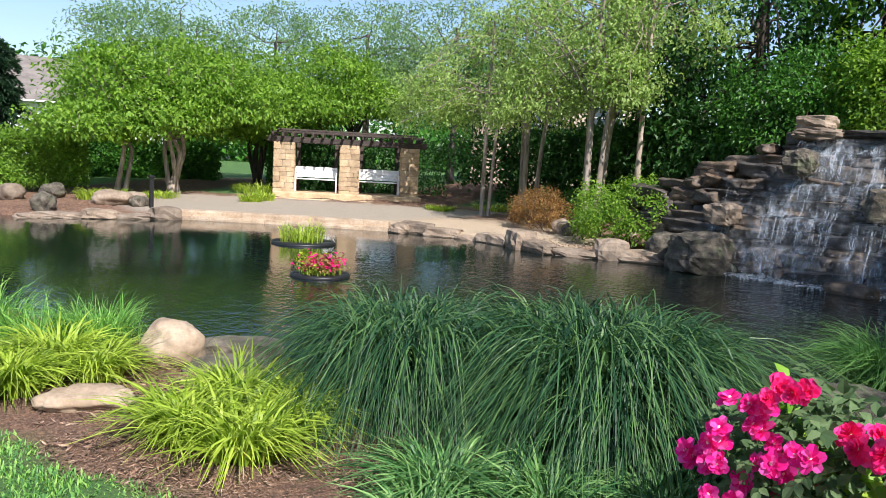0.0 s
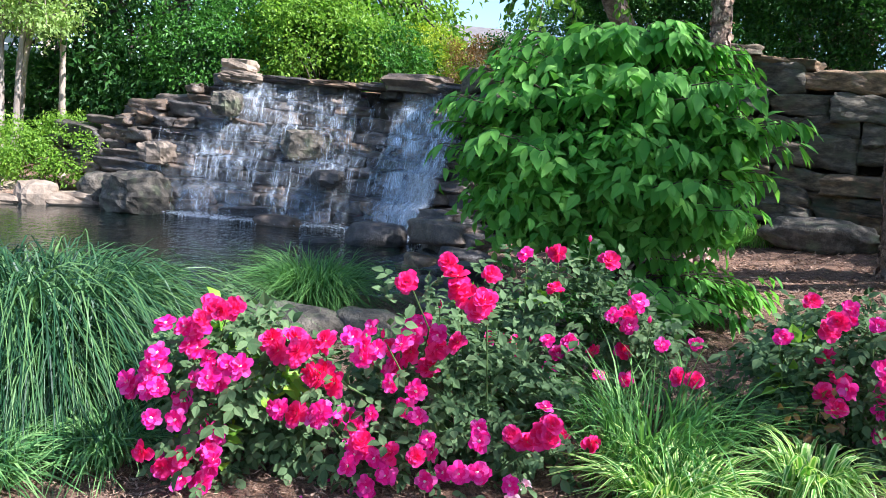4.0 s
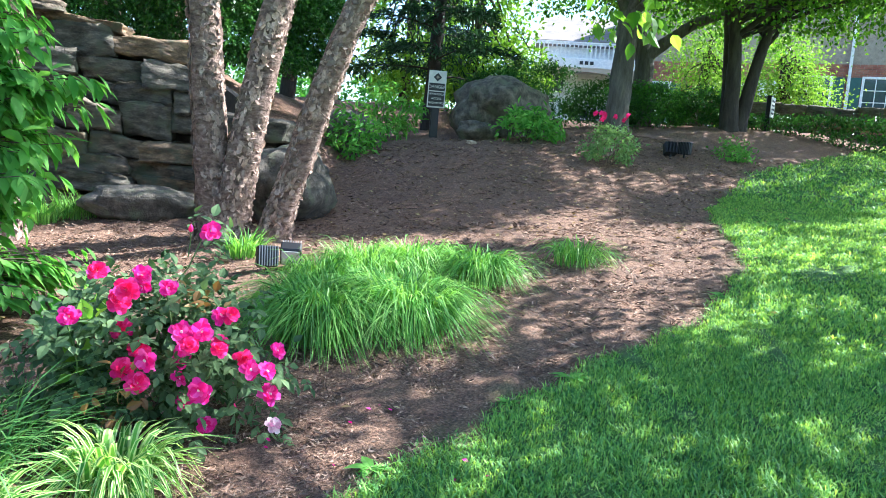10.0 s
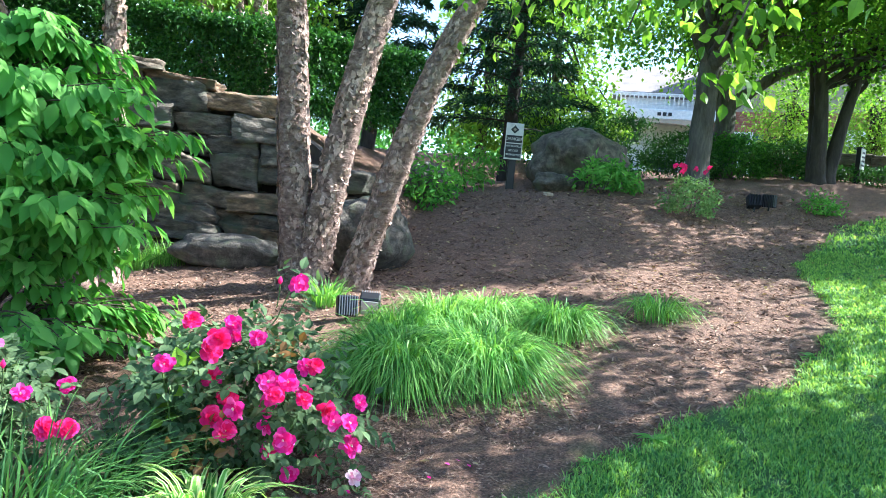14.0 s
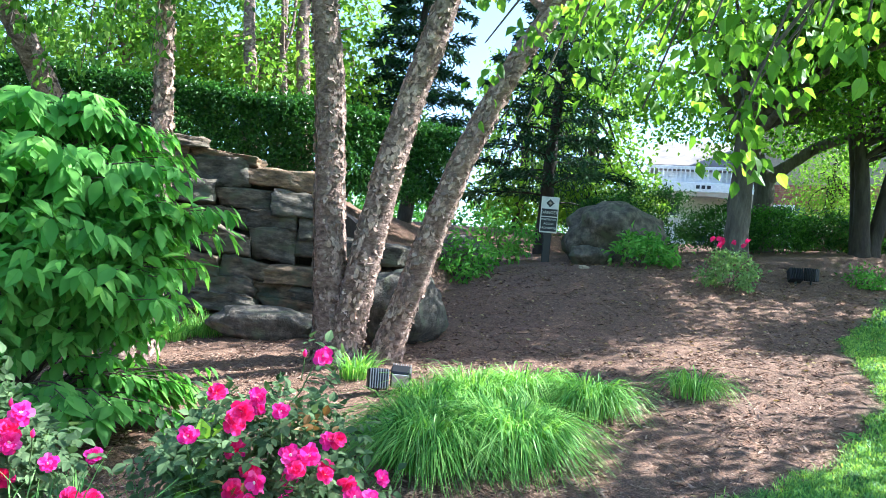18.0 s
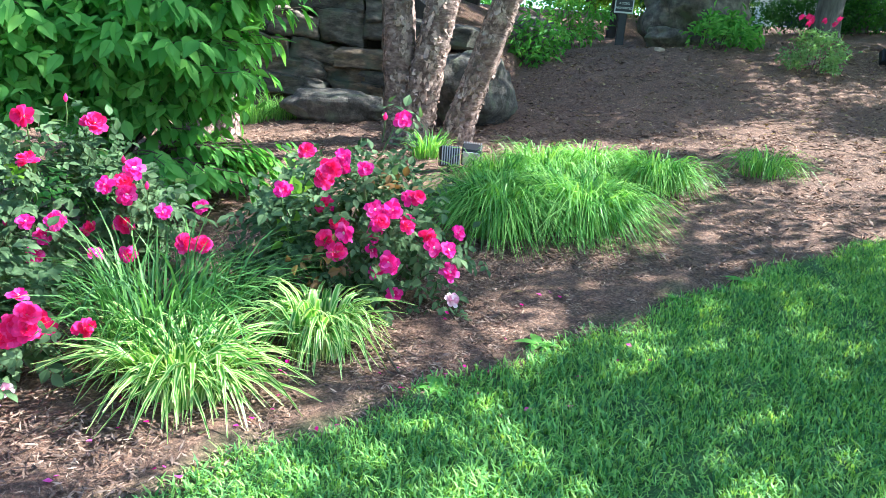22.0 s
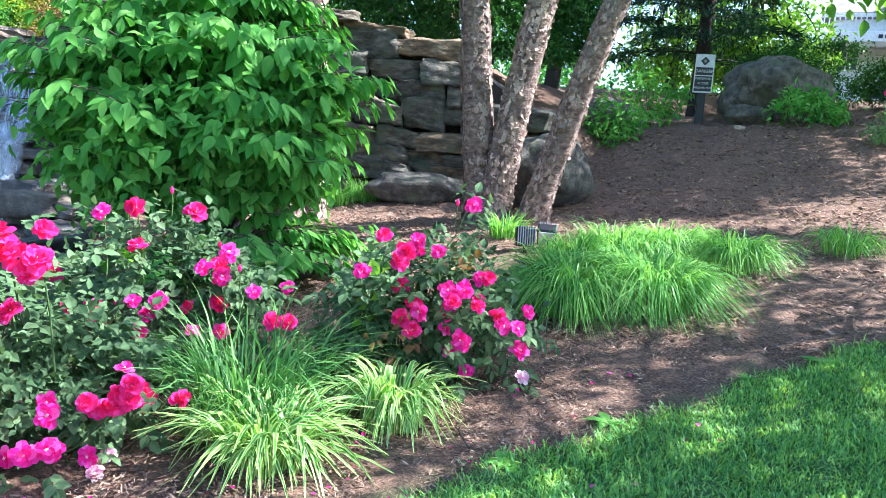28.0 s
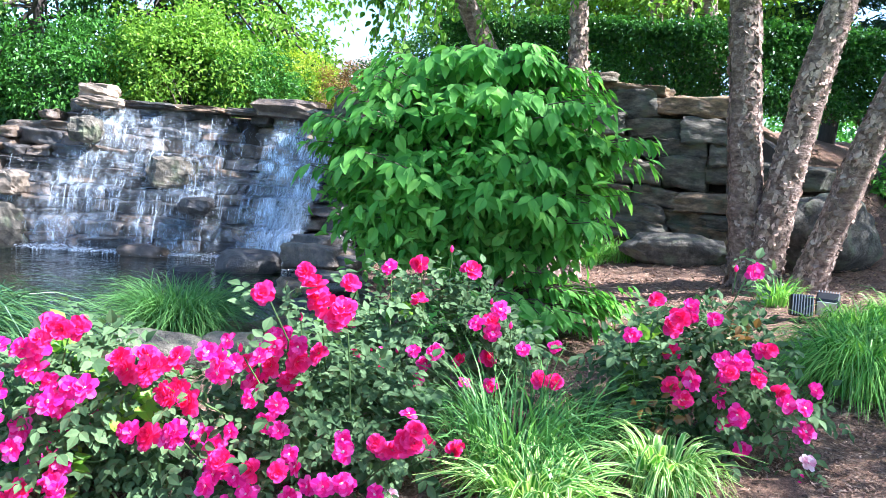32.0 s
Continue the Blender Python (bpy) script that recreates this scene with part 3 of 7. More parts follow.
def build_water():
    mat, t, p, _ = nodes_of("pond water")
    p.inputs["Base Color"].default_value = (0.006, 0.012, 0.010, 1)
    p.inputs["Roughness"].default_value = 0.015
    p.inputs["IOR"].default_value = 1.45
    p.inputs["Specular IOR Level"].default_value = 0.9
    a = noise_of(t, 2.6, 3, 0.55, stretch=(1, 1.7, 1))
    b = noise_of(t, 9.0, 2, 0.5, stretch=(1, 1.6, 1))
    s = t.nodes.new("ShaderNodeMath")
    s.operation = "ADD"
    t.links.new(a, s.inputs[0])
    t.links.new(b, s.inputs[1])
    spot = t.nodes.new("ShaderNodeNewGeometry")
    apart = t.nodes.new("ShaderNodeSeparateXYZ")
    t.links.new(spot.outputs["Position"], apart.inputs[0])
    calm = t.nodes.new("ShaderNodeMapRange")
    for slot, value in zip(("From Min", "From Max", "To Min", "To Max"), (-11.0, -4.0, 0.32, 4.0)):
        calm.inputs[slot].default_value = value
    t.links.new(apart.outputs[0], calm.inputs["Value"])
    wave = t.nodes.new("ShaderNodeMath")
    wave.operation = "MULTIPLY"
    t.links.new(s.outputs[0], wave.inputs[0])
    t.links.new(calm.outputs[0], wave.inputs[1])
    bumped(t, p, wave.outputs[0], 0.10, 0.08)
    bm = bmesh.new()
    grown = [(x + (0.5 if x > -8 else -0.5), y + (0.5 if y > 6 else -0.4)) for x, y in SHORE]
    vs = [bm.verts.new((x, y, WATER)) for x, y in grown]
    bm.faces.new(vs)
    bmesh.ops.triangulate(bm, faces=bm.faces[:])
    me = bpy.data.meshes.new("water")
    bm.to_mesh(me)
    bm.free()
    me.materials.append(mat)
    return solo("water", me, "dark green pond water with small ripples", "water", kind="structure")


build_ground()
build_water()


# ------------------------------------------------------------------ stone walls
STONES_ROCK = [block_mesh("stone", s, M_ROCK, (1.3 + 0.1 * (s % 5), 1.2, 0.7 + 0.1 * (s % 3)), 6, 0.12, 0.13, 0.17) for s in range(1, 15)]
STONES_WALL = [block_mesh("stone", s, M_WALL, (1.7 + 0.12 * (s % 5), 1.3, 0.7), 8, 0.03, 0.12, 0.13) for s in range(21, 35)]


def along(line, s):
    """A point and the way at the length s along a plan line."""
    for (ax, ay), (bx, by) in zip(line, line[1:]):
        d = math.hypot(bx - ax, by - ay)
        if s <= d:
            return ax + (bx - ax) * s / d, ay + (by - ay) * s / d, math.atan2(by - ay, bx - ax)
        s -= d
    return bx, by, math.atan2(by - ay, bx - ax)


def length_of(line):
    return sum(math.hypot(b[0] - a[0], b[1] - a[1]) for a, b in zip(line, line[1:]))


def stone_course_wall(owner, stones, line, foot, top, setback, widths, heights, depth, seed, skip=0.0, rag=0.13):
    """Courses of uneven stones along a plan line; foot and top give heights along it (0 to 1), setback the lean for each metre of height."""
    rng = random.Random(seed)
    total = length_of(line)
    z = min(foot(0), foot(0.5), foot(1))
    while z < max(top(k / 10) for k in range(11)):
        h = rng.uniform(*heights)
        s = rng.uniform(-0.4, 0)
        while s < total:
            w = rng.uniform(*widths) * (1.4 if rng.random() < 0.15 else 1.0)
            k = min(1, max(0, (s + w / 2) / total))
            hh = h * rng.uniform(0.8, 1.06)
            if foot(k) - 0.3 <= z + h * 0.4 <= top(k) and rng.random() >= skip:
                x, y, a = along(line, s + w / 2)
                lean = setback(k, z - foot(k)) + rng.uniform(-rag, rag)
                nx, ny = -math.sin(a), math.cos(a)
                m = pose(x + nx * lean, y + ny * lean, z + h / 2, rng.uniform(-2.5, 2.5), rng.uniform(-3, 3), math.degrees(a) + rng.uniform(-5, 5)) @ Matrix.Diagonal((w * 0.99, depth * rng.uniform(0.8, 1.2), hh, 1))
                part("stone", rng.choice(stones), owner, matrix=Matrix.Translation(owner.location).inverted() @ m)
            s += w * 0.97
        z += h * 0.95


FALL_LINE = [(-8.9, 12.55), (-7.6, 12.55), (-5.6, 12.75), (-4.4, 13.0), (-3.3, 12.7), (-2.5, 11.9)]


def fall_top(k):
    return float(np.interp(k, [0, 0.08, 0.2, 0.27, 0.6, 0.8, 1.0], [1.2, 1.68, 2.12, 2.22, 2.25, 2.25, 2.3]))


def fall_back(k, h):
    """The cascade steps back as it climbs, most of all in its middle."""
    ledge = 0.16 * math.floor(h / 0.55)
    return 0.10 + ledge + 0.16 * h


waterfall_wall = thing("waterfall_wall", (-5.5, 13.2, -0.3), "wet dark boulders stacked as a tall pond waterfall", "rock wall", kind="structure")
stone_course_wall(waterfall_wall, STONES_ROCK, FALL_LINE, lambda k: -0.45, fall_top, fall_back, (0.28, 1.0), (0.11, 0.29), 0.8, 11, rag=0.06)
SIDE_LINE = [(-10.4, 13.1), (-9.3, 12.85), (-8.4, 12.9)]
stone_course_wall(waterfall_wall, STONES_ROCK, SIDE_LINE, lambda k: 0.2, lambda k: 0.75 + 0.85 * k, lambda k, h: 0.25 * h, (0.4, 0.8), (0.18, 0.3), 0.6, 12)


def slab_behind(name, line, foot, top, gap, thick, material, owner, steps=14, lean=0.3):
    """Closes the joints of a dry wall from behind with one rough mass."""
    total = length_of(line)
    v, f = [], []
    for i in range(steps + 1):
        x, y, a = along(line, total * i / steps)
        nx, ny = -math.sin(a), math.cos(a)
        zb, zt = foot(i / steps), top(i / steps) - 0.08
        b = gap + lean * (zt - zb)
        v += [(x + nx * gap, y + ny * gap, zb - 0.4), (x + nx * b, y + ny * b, zt), (x + nx * (b + thick), y + ny * (b + thick), zt), (x + nx * (b + thick), y + ny * (b + thick), zb - 0.4)]
    for i in range(steps):
        for j in range(3):
            p = 4 * i + j
            f.append((p, p + 4, p + 5, p + 1))
    v = np.array(v) - np.array(owner.location)
    return part(name, big_mesh(name, v, np.array(f), material), owner)


slab_behind("backing", FALL_LINE, lambda k: -0.45, fall_top, 0.3, 1.0, M_BARKD, waterfall_wall, 18, 0.42)

# the cap stones along the lip and the pale boulders over the fall
for i, (x, y, z, sx, sy, sz, turn) in enumerate([(-6.75, 13.3, 2.12, 0.75, 0.6, 0.2, 8), (-6.8, 13.35, 2.3, 0.58, 0.5, 0.24, -6)]):
    boulder("lip_boulder", (x, y, z), (sx, sy, sz), M_BANK, 60 + i, "pale tan boulder resting on the waterfall lip", turn, 0.0, 5, 0.4)
for i, (x, y, sx, sz) in enumerate([(-5.9, 13.7, 0.9, 0.12), (-5.1, 13.8, 1.0, 0.12), (-4.2, 13.9, 0.9, 0.14), (-3.45, 13.55, 1.25, 0.34), (-2.5, 13.0, 0.9, 0.16)]):
    boulder("cap_stone", (x, y, 2.19), (sx, 0.9, sz), M_ROCK, 70 + i, "flat dark capstone along the waterfall lip", i * 7 - 14, 0.1, 4, 0.35, group="capstones of the waterfall")
for i, (x, y, sx, sy, sz) in enumerate([(-5.46, 12.16, 0.75, 0.5, 0.3), (-3.44, 11.15, 0.9, 0.65, 0.46), (-4.19, 10.85, 0.55, 0.4, 0.18)]):
    boulder("pond_rock", (x, y, WATER - 0.1), (sx, sy, sz), M_ROCK, 80 + i, "dark wet rock standing in the pond below the falls", i * 20, 0.1, 6, 0.7, group="rocks in the pond")

# single boulders that stand out of the cascade
for i, (x, y, z, sx, sy, sz, m, words) in enumerate([(-7.75, 12.15, 0.55, 0.5, 0.6, 0.4, M_BANK, "rounded tan boulder set in the cascade"), (-5.3, 13.0, 0.8, 0.85, 0.55, 0.55, M_GREYROCK, "broad brown boulder in the middle of the cascade"),
                                                     (-7.95, 11.95, -0.35, 1.1, 0.9, 0.72, M_GREYROCK, "large mossy boulder at the foot of the cascade"), (-6.75, 12.75, 1.5, 0.5, 0.5, 0.42, M_GREYROCK, "mossy tan boulder below the lip"),
                                                     (-4.7, 12.45, 0.4, 0.7, 0.5, 0.3, M_ROCK, "wide dark slab in the cascade")]):
    boulder("cascade_boulder", (x, y, z), (sx, sy, sz), m, 180 + i, words, i * 31, 0.0, 7, 0.6, 0.14, "boulders of the cascade")

# the tall retaining wall behind the birch
WALL_LINE = [(-2.0, 12.2), (-1.2, 12.7), (0.6, 13.2), (2.2, 12.75), (3.6, 12.1), (4.3, 11.8), (5.1, 11.2)]


def wall_top(k):
    return float(np.interp(k, [0, 0.22, 0.46, 0.60, 0.67, 0.79, 0.86, 1.0], [2.3, 2.6, 3.2, 3.25, 2.95, 2.85, 2.35, 1.6]))


retaining_wall = thing("retaining_wall", (1.5, 12.6, 0.4), "tall dry-laid retaining wall of large mossy grey stones", "stone wall", kind="structure")
stone_course_wall(retaining_wall, STONES_WALL, WALL_LINE, lambda k: 0.15 + 0.35 * k, wall_top, lambda k, h: 0.09 * h, (0.4, 1.25), (0.2, 0.48), 0.85, 24, rag=0.07)
slab_behind("backing", WALL_LINE, lambda k: 0.1, wall_top, 0.28, 0.8, M_BARKD, retaining_wall, 16, 0.1)
boulder("boulder", (2.95, 10.95, ground_z(2.95, 10.95)), (1.4, 0.9, 0.46), M_GREYROCK, 91, "low rounded grey boulder on mulch before the stone wall", -15, 0.15)
boulder("boulder", (4.45, 9.75, ground_z(4.45, 9.75)), (1.35, 1.0, 1.0), M_GREYROCK, 92, "upright rounded grey boulder behind the birch trunks", 30, 0.12)
boulder("boulder", (10.75, 12.7, ground_z(10.75, 12.7)), (2.4, 1.6, 1.35), M_GREYROCK, 93, "large domed grey boulder on the mulch bank", 20, 0.15, 11, 0.88, 0.13)
boulder("boulder", (9.5, 12.0, ground_z(9.5, 12.0)), (0.8, 0.55, 0.4), M_GREYROCK, 94, "small flat brown boulder beside a large one", 0, 0.15)
boulder("stone", on(8.75, 11.2), (0.2, 0.13, 0.08), M_BOULDER, 96, "small pale flat stone lying on mulch", 10, 0.2, 3, 0.6)
boulder("boulder", (7.3, 13.4, ground_z(7.3, 13.4)), (1.5, 0.9, 0.9), M_GREYROCK, 95, "grey boulder half hidden by shrubs on the bank", 10, 0.2)


# ------------------------------------------------------------------ trees
def limb(a, b, r0, r1, seed, seg=7, n=7, sway=0.12, bow=(0, 0, 0), lump=0.03):
    rng = np.random.default_rng(seed)
    return tube(curve_between(a, b, n, sway, rng, bow), np.linspace(r0, r1, n), seg, lump, seed)


def bark_plates(rng, at, out, axis, rad):
    """Ragged curling plates of bark wrapped round a trunk: a bent grid of nine points each, one edge lifted."""
    n = len(at)
    side = unit(np.cross(axis, out))
    h, w = rng.uniform(0.016, 0.062, n), rng.uniform(0.014, 0.048, n)
    lift = rng.uniform(0.0, 0.03, n) * (rng.random(n) < 0.6)
    first = rng.random(n) < 0.5
    shear = rng.normal(size=n) * 0.35
    grid = []
    for row in (-1, 0, 1):
        for col in (-1, 0, 1):
            pull = 0.62 if row and col else 1.0
            u = col * w * pull * rng.uniform(0.55, 1.3, n)
            z = row * h * pull * rng.uniform(0.55, 1.3, n) + shear * u
            drop = u * u / (2 * rad)
            raised = 0.004 + lift * np.where(first, col == 1, row == -1) + rng.uniform(0, 0.005, n)
            grid.append(at + side * u[:, None] + axis * z[:, None] + out * (raised - drop)[:, None])
    v = np.stack(grid, 1)
    f = np.array([[0, 1, 4, 3], [1, 2, 5, 4], [3, 4, 7, 6], [4, 5, 8, 7]])
    return v.reshape(-1, 3), (f[None] + (np.arange(n) * 9)[:, None, None]).reshape(-1, 4)


def tree(name, base, label, trunks, crowns, bark, leaf, seed, size=0.09, width=0.6, clumps=90, per=28, spread=0.28, limbs=9, category="tree", group="", hang=0.35, seg=10, flat=0.6, shell=0.5, flakes=0, lump=0.04, twigs=0.03, fork=0.55):
    """trunks: (list of points, foot radius, top radius); crowns: (centre, radii). All places are in the world."""
    rng = np.random.default_rng(seed)
    owner = thing(name, base, label, category, group)
    o = np.array(base, float)
    tops = []
    for k, (pts, r0, r1) in enumerate(trunks):
        p = np.array(pts, float) - o
        s = np.linspace(0, len(p) - 1, max(10, len(p) * 6))
        line = np.stack([np.interp(s, np.arange(len(p)), p[:, i]) for i in range(3)], 1)
        line[1:-1] = (line[:-2] + 2 * line[1:-1] + line[2:]) / 4
        rad = np.interp(np.linspace(0, 1, len(s)), [0, 0.06, 0.15, 1], [r0 * 1.45, r0 * 1.12, r0, r1])
        v, f = tube(line, rad, seg, lump, seed + k)
        part("trunk", big_mesh("trunk", v, f, bark, True), owner)
        tops.append((line, rad))
        if flakes:
            n = flakes
            i = rng.integers(1, len(line) - 1, n)
            ang = rng.uniform(0, 2 * np.pi, n)
            out = np.stack([np.cos(ang), np.sin(ang), np.zeros(n)], 1)
            frac = rng.random(n)[:, None]
            at = line[i] * (1 - frac) + line[i + 1] * frac + out * rad[i][:, None] * 0.98
            fv, ff = bark_plates(rng, at, out, unit(line[i + 1] - line[i - 1]), rad[i])
            ob = part("flaking_bark", big_mesh("flaking_bark", fv, ff, M_FLAKE), owner, "peeling papery bark")
            ob["kind"] = "stuff"
    all_v, limb_set = [], []
    for c, radii in crowns:
        pts, out, cents = clump_cloud(rng, np.array(c, float) - o, radii, clumps, per, spread, shell, flat)
        all_v.append(leaves_at(rng, pts, out, size, width, hang=hang))
        pick = rng.choice(len(cents), min(limbs, len(cents)), replace=False)
        for j in pick:
            line, rad = tops[rng.integers(len(tops))]
            k = int(len(line) * rng.uniform(fork, 0.98))
            limb_set.append(limb(line[k], cents[j], max(0.012, rad[k] * 0.5), 0.008, seed + int(j), 6, 7, 0.25, (0, 0, 0.2)))
        for j in rng.choice(len(cents), min(limbs * 2, len(cents)), replace=False):
            near = cents[np.argsort(((cents - cents[j]) ** 2).sum(1))[min(5, len(cents) - 1)]]
            limb_set.append(limb(near, cents[j], twigs * 0.5, 0.005, seed + int(j) + 900, 4, 5, 0.15))
    if limb_set:
        v, f = joined(limb_set)
        part("branch_tangle", big_mesh("branch_tangle", v, f, bark, True), owner)["kind"] = "stuff"
    v, f = joined(all_v)
    part("crown", big_mesh("crown", v, f, leaf), owner)
    return owner


def bush(name, base, radii, label, leaf, seed, size=0.05, width=0.55, clumps=60, per=40, spread=0.1, shell=0.75, stems=6, group="", category="shrub", lift=0.85, flat=0.8, low=-0.6):
    rng = np.random.default_rng(seed)
    owner = thing(name, base, label, category, group)
    c = np.array([0, 0, radii[2] * lift])
    pts, out, cents = clump_cloud(rng, c, radii, clumps, per, spread, shell, flat, low)
    pts[:, 2] = np.maximum(pts[:, 2], 0.02)
    v, f = leaves_at(rng, pts, out, size, width, hang=0.2)
    part("leaves", big_mesh("leaves", v, f, leaf), owner)
    sv = [limb((rng.normal() * 0.05, rng.normal() * 0.05, -0.05), cents[j] * 0.9, 0.018 * max(0.5, radii[2]), 0.005, seed + i, 5, 6, 0.1) for i, j in enumerate(rng.choice(len(cents), min(stems, len(cents)), replace=False))]
    v, f = joined(sv)
    part("stem_tangle", big_mesh("stem_tangle", v, f, M_TWIG, True), owner)
    return owner


# the three-stemmed river birch
b0 = on(3.3, 8.8, -0.1)
tree("river_birch", b0, "three-stemmed river birch with peeling tan bark", [
    ([(3.22, 8.9, b0[2]), (3.17, 8.91, 0.6), (3.05, 8.92, 1.6), (2.94, 8.88, 2.62), (2.82, 8.84, 3.63), (2.61, 8.8, 4.6), (2.45, 8.9, 7.0)], 0.2, 0.14),
    ([(3.3, 8.76, b0[2]), (3.32, 8.73, 0.6), (3.38, 8.64, 1.29), (3.45, 8.53, 1.98), (3.52, 8.4, 2.66), (3.62, 8.27, 3.35), (3.76, 8.12, 4.03), (3.89, 8.0, 4.71), (4.3, 7.8, 7.0)], 0.195, 0.13),
    ([(3.68, 8.42, b0[2]), (3.72, 8.3, 0.67), (3.86, 8.11, 1.36), (3.95, 7.89, 2.03), (4.06, 7.65, 2.68), (4.24, 7.42, 3.34), (4.47, 7.19, 3.99), (4.68, 7.05, 4.39), (5.3, 6.6, 6.4)], 0.165, 0.1)],
    # the last three crowns are added out of view to shade shrub and roses
    [((2.4, 9.2, 7.0), (2.6, 2.4, 1.9)), ((4.6, 7.0, 6.9), (2.6, 2.6, 1.9)), ((4.8, 5.2, 6.4), (2.2, 1.8, 0.9)), ((4.9, 3.9, 5.7), (1.5, 0.8, 0.5)), ((6.3, 2.9, 5.8), (1.7, 1.3, 0.5))], M_BARKB, M_BIRCH, 31, 0.09, 0.6, 95, 38, 0.3, 8, seg=18, flakes=2300, lump=0.05, fork=0.86)

b0 = on(1.0, 10.1, -0.1)
tree("river_birch", b0, "leaning river birch with flaking bark behind a broad shrub", [
    ([(1.22, 10.0, b0[2]), (1.2, 10.1, 1.6), (1.16, 10.18, 2.9), (1.04, 10.2, 4.4), (0.9, 10.3, 7.0)], 0.15, 0.08),
    ([(0.95, 9.95, b0[2]), (0.5, 9.7, 1.6), (-0.09, 9.36, 2.9), (-0.6, 9.05, 3.75), (-1.6, 8.5, 5.5)], 0.17, 0.08)],
    [((-1.3, 9.0, 5.9), (2.2, 2.0, 1.6)), ((1.0, 10.4, 6.4), (2.2, 2.0, 1.7)), ((-2.7, 7.7, 4.3), (1.7, 1.5, 1.0)), ((0.3, 9.6, 4.9), (1.6, 1.2, 0.8))], M_BARKB, M_BIRCH, 32, 0.09, 0.6, 150, 26, 0.3, 8, seg=14, flakes=1300, lump=0.05, fork=0.86)

b0 = on(4.2, 16.1, -0.1)
tree("river_birch", b0, "river birch with flaking bark standing behind the hedge", [
    ([(3.75, 16.1, b0[2]), (3.55, 16.2, 5.0), (3.36, 16.2, 6.3), (3.2, 16.3, 9.0)], 0.16, 0.09),
    ([(4.75, 16.1, b0[2]), (4.66, 16.2, 5.2), (4.5, 16.2, 6.5), (4.6, 16.3, 9.0)], 0.17, 0.1),
    ([(4.2, 16.2, b0[2]), (4.3, 16.2, 4.6), (4.14, 16.2, 5.8), (4.0, 16.3, 8.5)], 0.1, 0.06)],
    [((3.9, 16.6, 8.6), (2.2, 2.0, 1.3))], M_BARKB, M_LIME, 37, 0.1, 0.6, 90, 30, 0.26, 8, seg=10, flakes=260)

# maples, pine and the rest of the upper bank
b0 = on(13.5, 12.0, -0.1)
tree("maple_tree", b0, "straight grey-barked maple on the mulch bank", [([b0, (13.55, 12.0, 4.5), (13.6, 12.0, 7.5)], 0.26, 0.18)],
     # the last two crowns, mostly out of view, are added to shade the mulch
     [((13.4, 12.0, 6.9), (3.6, 3.4, 1.9)), ((11.6, 9.6, 7.4), (2.8, 2.8, 1.3)), ((14.6, 8.8, 6.9), (2.7, 2.3, 1.1)), ((12.2, 7.4, 7.0), (1.7, 1.5, 0.8))], M_BARKG, M_MAPLE, 33, 0.12, 0.85, 130, 66, 0.28, 10, seg=14)
b0 = on(16.1, 13.5, -0.1)
tree("maple_tree", b0, "forked maple with a heavy spreading limb", [([b0, (16.1, 13.5, 4.6), (15.7, 13.9, 6.0), (15.4, 14.2, 8)], 0.27, 0.15), ([(16.1, 13.5, 4.7), (16.9, 12.7, 5.6), (18.2, 11.6, 6.3), (20.2, 10.6, 6.7)], 0.15, 0.09)],
     [((17.4, 12.8, 6.7), (3.8, 3.6, 1.7))], M_BARKG, M_MAPLE, 34, 0.115, 0.85, 200, 42, 0.34, 10, seg=12)
b0 = on(16.7, 11.2, -0.1)
tree("maple_tree", b0, "multi-stemmed dark-barked tree on the mulch bank", [([b0, (16.6, 11.2, 4.6), (16.3, 11.4, 7.2)], 0.2, 0.1), ([(16.9, 11.1, b0[2]), (17.2, 11.0, 4.4), (17.9, 10.8, 7.0)], 0.17, 0.09), ([(16.75, 11.3, b0[2]), (16.8, 11.5, 4.6), (16.8, 11.8, 7.0)], 0.14, 0.08)],
     [((17.2, 10.6, 6.4), (3.4, 3.4, 1.5)), ((20.0, 8.6, 7.0), (2.6, 2.8, 1.1))], M_BARKD, M_MAPLE, 35, 0.11, 0.8, 190, 44, 0.34, 10, seg=10)
# trunk out of view; crowns placed for their shade on lawn and mulch
b0 = on(20.5, 6.0, -0.1)
tree("maple_tree", b0, "broad maple, mostly out of view, placed to shade the far lawn", [([b0, (20.5, 6.0, 4.6), (20.3, 6.0, 7.2)], 0.26, 0.14)],
     [((19.2, 6.2, 7.1), (3.6, 3.4, 1.3)), ((15.6, 5.0, 6.8), (1.3, 1.3, 0.8))], M_BARKG, M_MAPLE, 36, 0.13, 0.85, 120, 64, 0.32, 10, seg=10)


